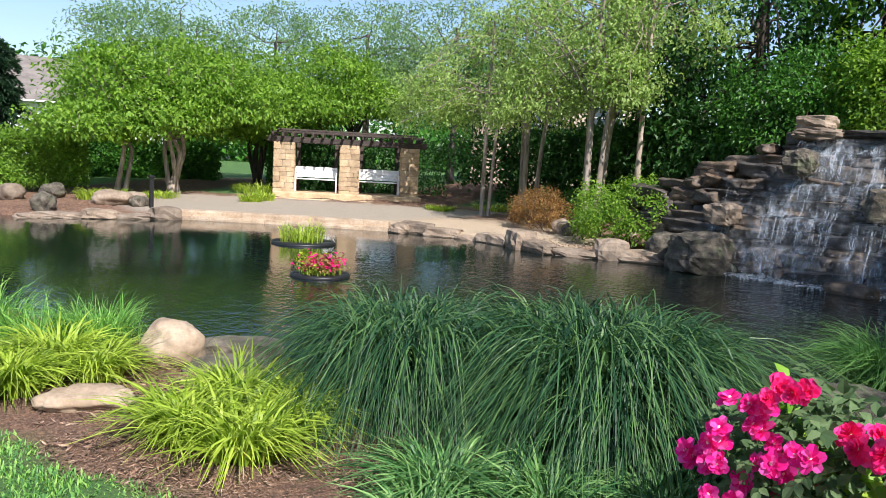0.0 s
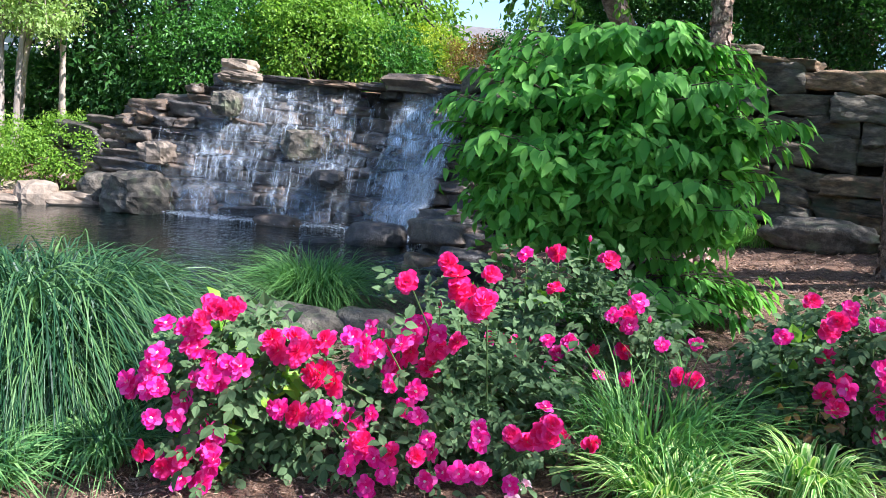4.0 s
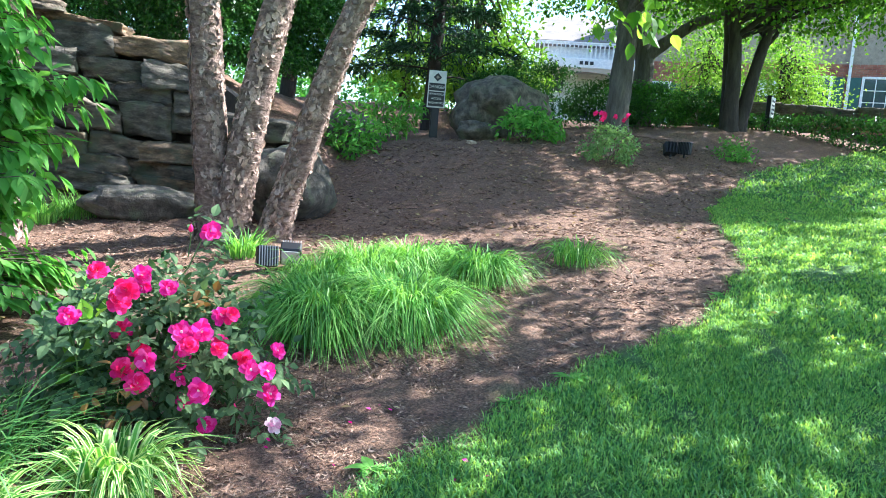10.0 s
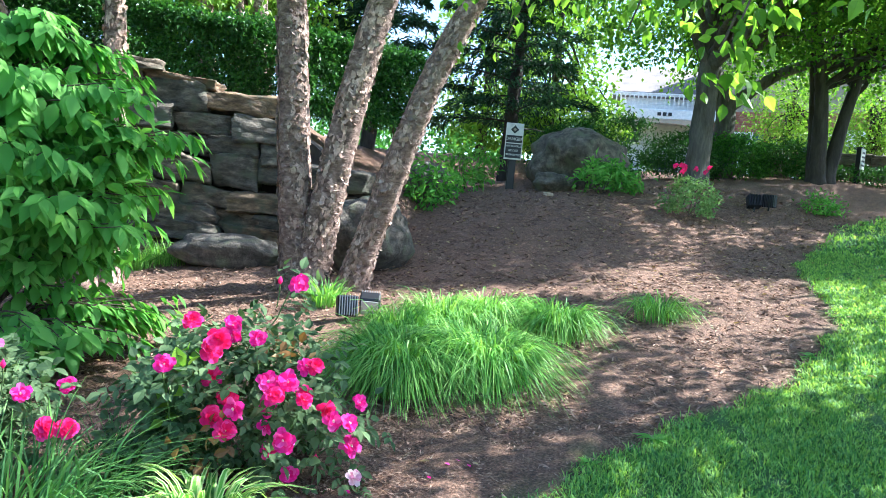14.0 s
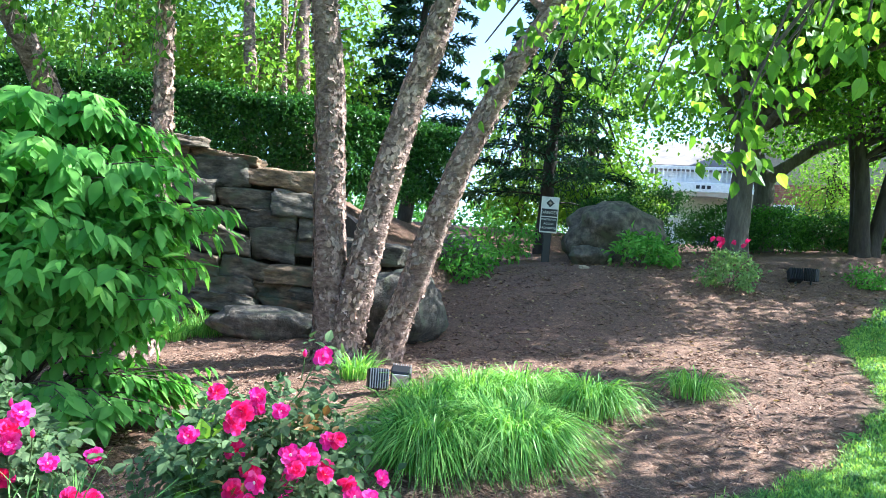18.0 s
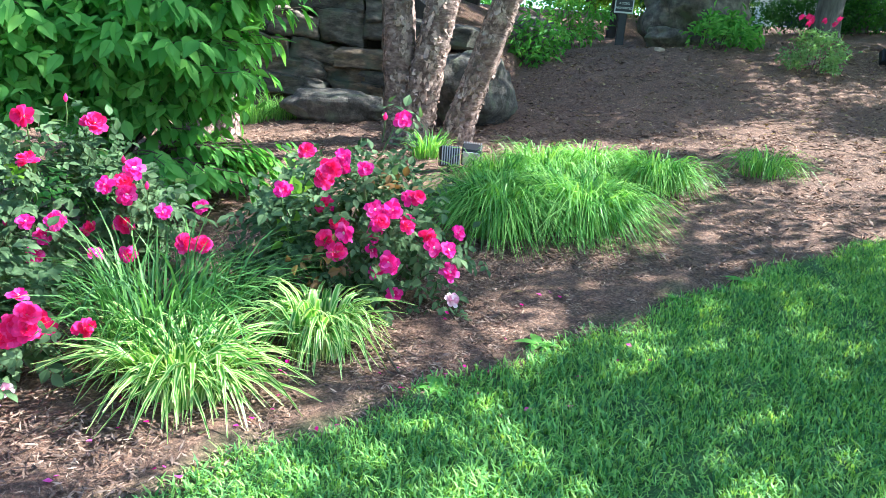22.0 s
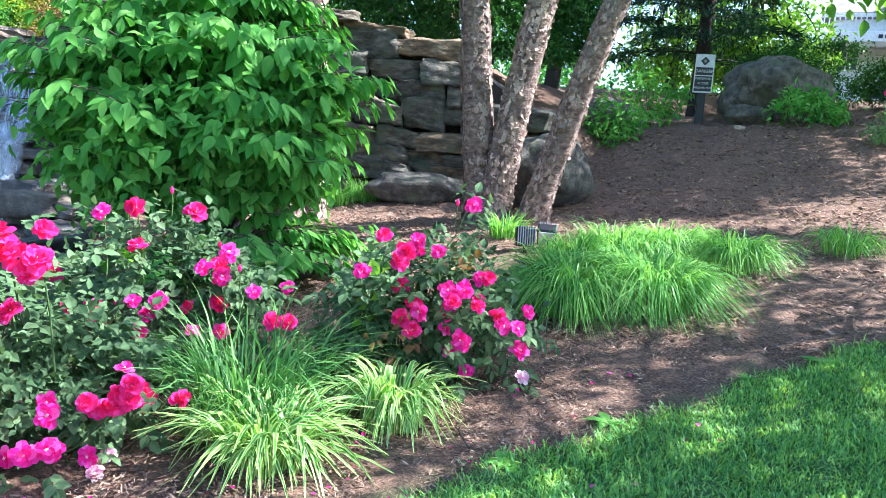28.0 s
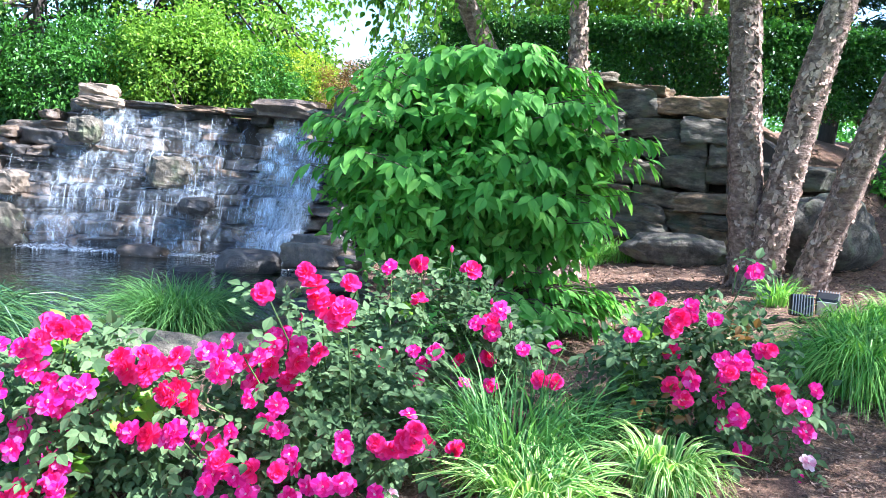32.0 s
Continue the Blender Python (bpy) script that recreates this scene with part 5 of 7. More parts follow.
# ------------------------------------------------------------------ turf and mulch near the camera
def build_turf():
    rng = np.random.default_rng(61)
    sets = []
    for n, x0, x1, deep, h, w in ((105000, -0.6, 5.2, 2.1, 0.06, 0.0042), (60000, 5.0, 11.0, 3.6, 0.065, 0.0075), (52000, -8.5, -0.5, 1.5, 0.055, 0.0045), (20000, 10.8, 21.0, 6.0, 0.085, 0.017)):
        x = rng.uniform(x0, x1, n)
        edge = np.interp(x, LAWN_X, LAWN_Y) + 0.05 * np.sin(x * 7.3) + rng.normal(size=n) * 0.035
        y = edge - deep * rng.random(n)
        ok = (np.hypot(x, y) > 1.2)
        x, y = x[ok], y[ok]
        m = len(x)
        z = land(x, y)
        patch = 0.88 + 0.2 * np.sin(x * 3.1 + np.sin(y * 2.3) * 2) * np.sin(y * 3.7 + 1)
        hh = h * rng.uniform(0.5, 1.25, m) * patch
        ang = rng.uniform(0, 2 * np.pi, m)
        way = np.stack([np.cos(ang), np.sin(ang)], 1)
        bend = hh * rng.uniform(0.2, 1.1, m)
        base = np.stack([x, y, z - 0.01], 1)
        sd = np.stack([-way[:, 1], way[:, 0], np.zeros(m)], 1) * (w * rng.uniform(0.6, 1.3, m))[:, None]
        mid = base + np.concatenate([way * (bend * 0.35)[:, None], (hh * 0.65)[:, None]], 1)
        tip = base + np.concatenate([way * bend[:, None], hh[:, None] * rng.uniform(0.75, 1.05, m)[:, None]], 1)
        v = np.stack([base, mid + sd, tip, mid - sd], 1).reshape(-1, 3)
        f = np.array([[0, 1, 3], [1, 2, 3]])
        sets.append((v, (f[None] + (np.arange(m) * 4)[:, None, None]).reshape(-1, 3)))
    v, f = joined(sets)
    return solo("lawn_grass", big_mesh("lawn_grass", v, f, M_TURF), "mown green turf with dappled sunlight", "grass", kind="stuff")


def build_mulch():
    rng = np.random.default_rng(62)
    sets = []
    for n, r0, r1, size in ((110000, 1.8, 5.0, 0.036), (100000, 4.8, 10.0, 0.058), (100000, 9.5, 17.0, 0.075)):
        a = np.radians(rng.uniform(-82, 66, n))
        r = np.sqrt(rng.uniform(r0 ** 2, r1 ** 2, n))
        x, y = r * np.sin(a), r * np.cos(a)
        ok = (y > np.interp(x, LAWN_X, LAWN_Y) - 0.04) & (shore_distance(x, y) > 0.35) & (y < 12.5)
        x, y = x[ok], y[ok]
        m = len(x)
        base = np.stack([x, y, land(x, y) + rng.uniform(0.0, 0.02, m)], 1)
        ang = rng.uniform(0, 2 * np.pi, m)
        way = np.stack([np.cos(ang), np.sin(ang), rng.normal(size=m) * 0.3], 1)
        nor = np.tile([0, 0, 1.0], (m, 1)) + rng.normal(size=(m, 3)) * 0.5
        L = size * rng.uniform(0.35, 1.5, m)
        sets.append(leaf_blades(base, way, nor, L, L * rng.uniform(0.1, 0.26, m), fold=-0.15, droop=0.05, simple=True))
    v, f = joined(sets)
    return solo("mulch_chips", big_mesh("mulch_chips", v, f, M_CHIP), "loose shredded bark mulch chips", "mulch", kind="stuff")


def scatter(name, count, where, size, material, label, seed, category):
    rng = np.random.default_rng(seed)
    x = rng.uniform(where[0], where[1], count)
    y = rng.uniform(where[2], where[3], count)
    base = np.stack([x, y, land(x, y) + 0.022], 1)
    ang = rng.uniform(0, 6.28, count)
    way = np.stack([np.cos(ang), np.sin(ang), np.full(count, 0.1)], 1)
    L = size * rng.uniform(0.6, 1.3, count)
    v, f = leaf_blades(base, way, np.tile([0, 0, 1.0], (count, 1)) + rng.normal(size=(count, 3)) * 0.3, L, L * 0.8, fold=0.15, droop=-0.1)
    return solo(name, big_mesh(name, v, f, material), label, category, kind="stuff")


build_turf()
build_mulch()
scatter("fallen_petals", 90, (-1.6, 2.2, 2.3, 3.6), 0.03, M_PINK, "fallen pink rose petals on mulch", 63, "petals")
scatter("bark_flecks", 900, (3.5, 13.0, 5.5, 12.2), 0.05, M_DRYLEAF, "pale dry leaf and bark scraps on the mulch bank", 65, "leaves")
scatter("dry_leaves", 160, (-3.0, 9.5, 2.4, 10.0), 0.05, M_DRYLEAF, "dry tan leaves scattered on mulch", 64, "leaves")


def broadleaf_weed(x, y, r, seed):
    """A flat rosette of broad leaves."""
    rng = np.random.default_rng(seed)
    n = 9
    a = np.arange(n) * 2.4 + rng.uniform(0, 6)
    way = np.stack([np.cos(a), np.sin(a), rng.uniform(0.15, 0.6, n)], 1)
    owner = thing("broadleaf_weed", on(x, y, 0.01), "low broadleaf weed at the edge of the lawn", "weed", "weeds at the lawn edge")
    L = r * rng.uniform(0.6, 1.2, n)
    for k in range(n):
        v, f = leaf_blades(np.zeros((1, 3)), way[k:k + 1], np.array([[0, 0, 1.0]]), L[k:k + 1], L[k:k + 1] * 0.5, fold=0.1, droop=0.3, fine=True)
        part("leaf", big_mesh("leaf", v, f, M_SHRUB), owner)


for i, (x, y, r) in enumerate([(1.75, 2.92, 0.11), (1.1, 2.66, 0.1), (3.3, 3.2, 0.12), (3.6, 2.85, 0.09), (2.75, 3.12, 0.08), (2.0, 2.3, 0.07), (5.6, 3.75, 0.12)]):
    broadleaf_weed(x, y, r, 650 + i)
rng_s = np.random.default_rng(660)
for i in range(26):
    x, y, a = rng_s.uniform(-0.5, 8.0), rng_s.uniform(3.0, 10.5), rng_s.uniform(0, 6.28)
    q = rng_s.uniform(0.08, 0.32)
    v, f = limb((-math.cos(a) * q, -math.sin(a) * q, 0.015), (math.cos(a) * q, math.sin(a) * q, 0.03), 0.006, 0.003, 660 + i, 5, 6, 0.04)
    if y > np.interp(x, LAWN_X, LAWN_Y) + 0.1:
        solo("fallen_twig", big_mesh("fallen_twig", v, f, M_TWIG, True), "thin dry brown twig lying on mulch", "twig", on(x, y), "twigs on the mulch")


# ------------------------------------------------------------------ hedges and woods
def hedge(name, line, foot, top, thick, label, leaf, seed, count=9000, size=0.07, bulge=0.12, group=""):
    """A clipped hedge along a plan line, leafed over its faces, with stems inside."""
    rng = np.random.default_rng(seed)
    total = length_of(line)
    cx, cy, _ = along(line, total / 2)
    owner = thing(name, (cx, cy, foot), label, "hedge", group)
    o = np.array(owner.location)
    s = rng.uniform(0, total, count)
    frame_at = [along(line, q) for q in np.linspace(0, total, 60)]
    grid = np.linspace(0, total, 60)
    px, py = np.interp(s, grid, [q[0] for q in frame_at]), np.interp(s, grid, [q[1] for q in frame_at])
    pa = np.interp(s, grid, [q[2] for q in frame_at])
    nx, ny = -np.sin(pa), np.cos(pa)
    pick = rng.random(count)
    u, h = rng.uniform(-1, 1, count), rng.random(count)
    wob = bulge * (np.sin(s * 2.1 + h * 5) + np.sin(s * 5.3 + h * 9) * 0.6)
    u = np.where(pick < 0.5, -1 - wob / thick * 0.5, u)
    h = np.where(pick > 0.72, 1 + wob * 0.35 / (top - foot), h)
    z = foot + h * (top - foot)
    pts = np.stack([px + nx * u * thick / 2, py + ny * u * thick / 2, z], 1) + rng.normal(size=(count, 3)) * 0.05 - o
    out = np.stack([nx * np.where(pick < 0.5, -1, 0), ny * np.where(pick < 0.5, -1, 0), np.where(pick > 0.72, 1.0, 0.2)], 1)
    v, f = leaves_at(rng, pts, unit(out), size, 0.6)
    part("foliage", big_mesh("foliage", v, f, leaf), owner)
    v, f = joined([limb(np.array([*along(line, q)[:2], foot - 0.1]) - o, np.array([*along(line, q)[:2], top - 0.2]) - o, 0.03, 0.01, seed + i, 5, 5, 0.2) for i, q in enumerate(np.arange(0.2, total, 0.45))])
    ob = part("stem_tangle", big_mesh("stem_tangle", v, f, M_TWIG, True), owner)
    ob["kind"] = "stuff"
    return owner


hedge("hedge", [(-0.9, 14.9), (0.6, 14.75), (2.4, 14.4), (4.2, 13.9), (7.2, 13.9)], 2.85, 4.3, 1.0, "dense dark green hedge above the stone wall", M_BOX, 301, 60000, 0.085, 0.25)
bush("garden_shrub", on(-6.2, 15.9, -0.1), (1.5, 1.1, 1.25), "tall lime green shrub above the waterfall", M_LIME, 310, 0.10, 0.6, 170, 44, 0.16, group="shrubs above the falls")
bush("garden_shrub", on(-8.3, 15.5, -0.1), (1.5, 1.0, 1.2), "tall dark green shrub above the waterfall", M_HEDGE, 311, 0.10, 0.6, 150, 40, 0.16, group="shrubs above the falls")
bush("garden_shrub", on(-4.7, 16.2, -0.1), (0.9, 0.8, 0.85), "rounded green shrub above the waterfall", M_HEDGE, 312, 0.09, 0.6, 120, 44, 0.13, group="shrubs above the falls")
bush("garden_shrub", on(-4.0, 16.9, -0.1), (1.0, 0.7, 0.95), "sunlit golden yellow shrub above the waterfall", M_YELLOW, 313, 0.06, 0.5, 110, 45, 0.1)
bush("garden_shrub", on(-2.75, 16.6, -0.1), (0.8, 0.6, 0.8), "dark purple-brown shrub above the waterfall", M_RUSSET, 314, 0.06, 0.5, 110, 45, 0.1)
bush("garden_shrub", on(-1.2, 16.2, -0.1), (1.2, 0.8, 1.1), "dark green shrub on the terrace", M_DARKLEAF, 315, 0.08, 0.6, 140, 45, 0.14)
bush("garden_shrub", on(-10.35, 13.05), (1.2, 0.9, 0.72), "rounded glossy green shrub beside the waterfall rocks", M_LIME, 316, 0.07, 0.6, 160, 60, 0.11)
bush("garden_shrub", on(-13.1, 13.3), (0.75, 0.6, 0.5), "low russet-orange shrub on the far bank", M_RUSSET, 317, 0.05, 0.5, 110, 60, 0.08)
bush("garden_shrub", on(-12.5, 14.3), (0.6, 0.5, 0.5), "olive green shrub behind an orange one", M_HEDGE, 318, 0.06, 0.5, 50, 36, 0.09)
for i, (x, y, rx, rz, leaf, words) in enumerate([(10.05, 11.1, 0.5, 0.34, M_SHRUB, "leafy bright green shrub on the mulch bank"), (7.05, 12.6, 0.42, 0.42, M_SHRUB, "leafy green shrub beside the wall end"), (8.4, 13.6, 0.55, 0.55, M_SHRUB, "leafy green shrub behind the warning sign"),
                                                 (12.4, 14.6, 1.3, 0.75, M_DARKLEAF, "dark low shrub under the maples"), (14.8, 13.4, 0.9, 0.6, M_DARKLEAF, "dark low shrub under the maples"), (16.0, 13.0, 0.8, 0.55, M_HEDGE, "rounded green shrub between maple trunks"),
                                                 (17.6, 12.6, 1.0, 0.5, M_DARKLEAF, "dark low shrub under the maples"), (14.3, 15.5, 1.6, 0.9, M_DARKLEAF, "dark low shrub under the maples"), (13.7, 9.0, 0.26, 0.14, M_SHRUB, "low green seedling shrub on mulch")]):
    bush("garden_shrub", on(x, y), (rx, rx * 0.8, rz), words, leaf, 330 + i, (0.09 if rx < 0.3 else 0.15) if leaf is M_SHRUB else 0.1, 0.42, (34 if rx > 0.46 else 26) if leaf is M_SHRUB else 90, 16 if leaf is M_SHRUB else 40, 0.12, group="shrubs on the bank")
w0 = on(10.4, 9.35)
white_rose = bush("rose_bush", w0, (0.42, 0.36, 0.34), "small pale rose bush with red blooms on top", M_WILLOW, 345, 0.07, 0.6, 46, 26, 0.08, group="", category="rose bush")
rr = np.random.default_rng(346)
for k in range(9):
    p = Vector((rr.normal() * 0.14 - 0.1, rr.normal() * 0.1, 0.85 + rr.normal() * 0.06))
    part("bloom", BLOOM["r"][k % 3], white_rose, "crimson double rose bloom", matrix=Matrix.Translation(p) @ Matrix.Rotation(-0.9, 4, "X") @ Matrix.Scale(0.95, 4))

# lime trees on the far bank
for i, (x, y, cx, cy, cz, rx, rz) in enumerate([(-23.5, 6.7, -23.3, 6.6, 3.0, 1.9, 1.2), (-23.1, 8.1, -23.0, 8.6, 3.3, 2.2, 1.35), (-24.8, 11.6, -24.6, 11.4, 3.3, 2.2, 1.5), (-24.0, 14.2, -23.9, 13.9, 4.0, 2.0, 1.3)]):
    b0 = on(x, y, -0.1)
    rng_t = random.Random(400 + i)
    stems = [([(x + rng_t.uniform(-0.15, 0.15), y + rng_t.uniform(-0.15, 0.15), b0[2]), (x + rng_t.uniform(-0.4, 0.4), y + rng_t.uniform(-0.4, 0.4), 1.3), (x + rng_t.uniform(-0.9, 0.9), y + rng_t.uniform(-0.9, 0.9), 2.8)], 0.075, 0.04) for _ in range(5 if i else 2)]
    tree("crape_myrtle", b0, "multi-stemmed lime green crape myrtle on the far bank", stems, [((cx, cy, cz), (rx * 0.9, rx * 0.9, rz)), ((cx + 0.5, cy - 0.9, cz - 1.1), (rx * 0.8, rx * 0.7, rz * 0.45)), ((cx + 0.6, cy + 0.9, cz - 0.6), (rx * 0.7, rx * 0.7, rz * 0.6))], M_BARKP if i in (0, 1) else M_BARKD, M_LIME, 410 + i, 0.135, 0.62, 140, 28, 0.27, 12, group="crape myrtles on the far bank", seg=7, flat=0.32, shell=0.35)
# pale willows behind
for i, (x, y, h, r) in enumerate([(-29.3, 8.8, 5.2, 2.2), (-29.0, 10.6, 5.4, 2.6), (-28.0, 13.8, 5.6, 2.6), (-26.5, 17.0, 6.2, 2.8), (-24.0, 19.5, 6.6, 2.9)]):
    b0 = on(x, y, -0.1)
    tree("willow_tree", b0, "feathery pale green willow behind the lime trees", [([b0, (x + 0.2, y, h * 0.6), (x, y, h)], 0.16, 0.06)], [((x, y, h - 0.6), (r, r, 2.0)), ((x + 0.8, y - 0.8, h - 2.2), (r * 0.8, r * 0.8, 1.5))], M_BARKG, M_WILLOW, 430 + i, 0.16, 0.32, 180, 30, 0.28, 8, group="willows of the far bank", seg=7)
# pale-barked birches by the pond
for i, (x, y, trunks, crowns) in enumerate([
        (-16.0, 14.0, [(0, 0, 0.06), (0.15, 0.1, 0.05)], [((-16.2, 13.9, 3.7), (1.8, 1.6, 1.5)), ((-17.6, 13.6, 3.0), (1.2, 1.2, 1.0))]),
        (-15.9, 15.5, [(0, 0, 0.08), (0.25, 0.15, 0.07), (-0.2, 0.1, 0.07)], [((-15.8, 15.4, 5.0), (2.0, 1.8, 1.7))]),
        (-12.1, 13.65, [(0, 0, 0.085), (0.18, 0.12, 0.07), (-0.15, 0.2, 0.06)], [((-12.4, 13.6, 4.6), (1.7, 1.6, 1.6)), ((-11.6, 13.9, 3.4), (1.0, 0.9, 0.8)), ((-13.4, 13.2, 3.0), (1.1, 1.0, 0.8))]),
        (-12.9, 14.6, [(0, 0, 0.09), (0.3, 0.1, 0.08), (-0.2, 0.2, 0.06)], [((-13.2, 14.6, 5.0), (1.8, 1.6, 1.6))]),
        (-11.4, 14.6, [(0, 0, 0.075)], [((-10.9, 14.8, 4.9), (1.5, 1.4, 1.5))])]):
    b0 = on(x, y, -0.1)
    stems = [([(x + dx, y + dy, b0[2]), (x + dx * 1.6, y + dy * 1.6, 2.4), (x + dx * 3.5 + 0.1, y + dy * 3, 5.4)], r, r * 0.5) for dx, dy, r in trunks]
    tree("birch_tree", b0, "slender pale-barked birch with airy silver-green leaves", stems, crowns, M_BARKP, M_SILVER, 450 + i, 0.10, 0.6, 95, 36, 0.2, 12, group="birches by the pond", seg=8)
# dark and sunlit woods above the falls; the dark leaf colour carries the shade
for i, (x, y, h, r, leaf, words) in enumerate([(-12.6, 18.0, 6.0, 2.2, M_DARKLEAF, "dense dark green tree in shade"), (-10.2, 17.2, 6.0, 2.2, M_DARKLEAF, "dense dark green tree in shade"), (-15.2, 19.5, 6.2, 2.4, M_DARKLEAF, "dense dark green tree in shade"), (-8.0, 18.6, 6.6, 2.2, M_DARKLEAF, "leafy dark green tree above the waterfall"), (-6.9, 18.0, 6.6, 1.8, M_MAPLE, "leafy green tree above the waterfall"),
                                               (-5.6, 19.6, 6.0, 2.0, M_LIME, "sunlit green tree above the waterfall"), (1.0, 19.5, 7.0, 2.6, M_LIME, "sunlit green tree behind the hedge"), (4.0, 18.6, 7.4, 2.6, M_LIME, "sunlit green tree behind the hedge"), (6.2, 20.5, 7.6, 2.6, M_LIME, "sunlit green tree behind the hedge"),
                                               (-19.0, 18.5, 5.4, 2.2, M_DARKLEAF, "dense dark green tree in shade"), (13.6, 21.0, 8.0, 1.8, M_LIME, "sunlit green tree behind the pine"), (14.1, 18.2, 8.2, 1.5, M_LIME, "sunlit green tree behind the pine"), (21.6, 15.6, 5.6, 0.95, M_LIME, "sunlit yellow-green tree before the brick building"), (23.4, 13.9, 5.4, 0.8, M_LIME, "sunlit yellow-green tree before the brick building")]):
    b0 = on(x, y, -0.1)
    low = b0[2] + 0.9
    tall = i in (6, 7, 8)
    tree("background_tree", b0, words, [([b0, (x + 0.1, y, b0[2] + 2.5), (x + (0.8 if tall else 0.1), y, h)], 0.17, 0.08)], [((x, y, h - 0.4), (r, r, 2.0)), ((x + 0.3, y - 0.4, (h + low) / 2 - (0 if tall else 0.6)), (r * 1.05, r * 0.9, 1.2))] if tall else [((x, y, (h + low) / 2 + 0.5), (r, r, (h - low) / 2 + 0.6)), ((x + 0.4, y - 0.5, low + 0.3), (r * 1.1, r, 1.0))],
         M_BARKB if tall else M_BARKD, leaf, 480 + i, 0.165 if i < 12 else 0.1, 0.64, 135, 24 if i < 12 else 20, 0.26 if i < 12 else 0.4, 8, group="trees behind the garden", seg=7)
hedge("hedge", [(-26.5, 1.0), (-24.4, 3.4), (-25.0, 5.9)], 0.15, 1.5, 1.4, "clipped sunlit green hedge on the far bank", M_LIME, 303, 22000, 0.10, 0.25)


conifer("pine_tree", on(-29.0, 4.6), 4.4, 1.5, "dark green pine at the pond's far end", 43, 0.6)
# hedges added to make the dark shade between the far trunks
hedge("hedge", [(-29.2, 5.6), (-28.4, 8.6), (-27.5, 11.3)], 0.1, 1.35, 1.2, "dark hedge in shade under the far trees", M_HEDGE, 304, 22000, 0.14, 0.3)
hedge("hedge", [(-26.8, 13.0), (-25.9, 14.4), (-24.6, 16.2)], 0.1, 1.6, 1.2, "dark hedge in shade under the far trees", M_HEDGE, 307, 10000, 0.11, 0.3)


def far_woods():
    rng = np.random.default_rng(520)
    sets = []
    for k in range(70):
        a = math.radians(-110 + 220 * k / 70 + rng.uniform(-2, 2))
        if -34 < math.degrees(a) < -3 and k % 2:
            continue
        r = rng.uniform(58, 80)
        top = rng.uniform(5.0, 8.5) + (2.5 if a > 0 else 0)
        c = np.array([r * math.sin(a), r * math.cos(a), top * 0.5])
        pts, out, _ = clump_cloud(rng, c, (4.6, 4.6, top * 0.55), 60, 24, 0.7, 0.6)
        sets.append(leaves_at(rng, pts, out, 0.5, 0.7))
    v, f = joined(sets)
    return solo("far_woods", big_mesh("far_woods", v, f, M_HEDGE), "distant green treeline round the garden", "woods", kind="stuff")


far_woods()


# ------------------------------------------------------------------ the unseen tree that hangs over the lawn, its crowns placed to cast dapples
b0 = on(7.4, -3.4, -0.1)
tree("unseen_shade_tree", b0, "unseen broad tree over the lawn, its crowns placed to cast dapples", [([b0, (7.3, -3.2, 2.5), (6.6, -2.2, 4.6), (5.4, -0.8, 6.0)], 0.24, 0.1)],
     [((3.2, 0.6, 4.5), (1.2, 0.9, 0.5)), ((6.0, 0.3, 4.7), (1.7, 1.5, 0.6)), ((8.2, 1.6, 4.9), (1.3, 0.8, 0.4)), ((9.0, 0.1, 4.7), (0.9, 0.8, 0.4)), ((10.8, 1.5, 4.9), (0.9, 0.9, 0.4)), ((7.6, 3.0, 5.0), (2.0, 1.3, 0.6)), ((12.2, 2.8, 5.2), (2.0, 1.6, 0.7)), ((10.2, 4.6, 5.6), (0.9, 0.7, 0.4))], M_BARKG, M_BIRCH, 540, 0.15, 0.8, 24, 42, 0.2, 7, seg=10)


def hanging_bough(points, seed, label, size=0.1, count=46, leaf=None, group="boughs over the lawn"):
    """A leafy bough end that hangs into view."""
    rng = np.random.default_rng(seed)
    owner = thing("hanging_bough", points[0], label, "branch", group)
    p = np.array(points) - np.array(points[0])
    s = np.linspace(0, len(p) - 1, 16)
    line = np.stack([np.interp(s, np.arange(len(p)), p[:, i]) for i in range(3)], 1)
    line[1:-1] = (line[:-2] + 2 * line[1:-1] + line[2:]) / 4
    v, f = tube(line, np.linspace(0.012, 0.003, 16), 6)
    part("twig", big_mesh("twig", v, f, M_TWIG, True), owner)
    q = rng.uniform(0.45, 1, count) * 15
    q = np.sort(q)
    tufts = rng.normal(size=(count // 9 + 1, 3)) * (0.04 if count < 100 else 0.13)
    at = np.stack([np.interp(q, np.arange(16), line[:, i]) for i in range(3)], 1) + tufts[np.arange(count) // 9] + rng.normal(size=(count, 3)) * 0.04
    v, f = leaves_at(rng, at, unit(rng.normal(size=(count, 3)) * np.array([1, 1, 0.2])), size, 0.66, simple=False, hang=1.0, spin=0.6, fine=True)
    part("leaf_spray", big_mesh("leaf_spray", v, f, leaf or M_BOUGH), owner, "large toothed backlit green leaves")["kind"] = "stuff"
    return owner


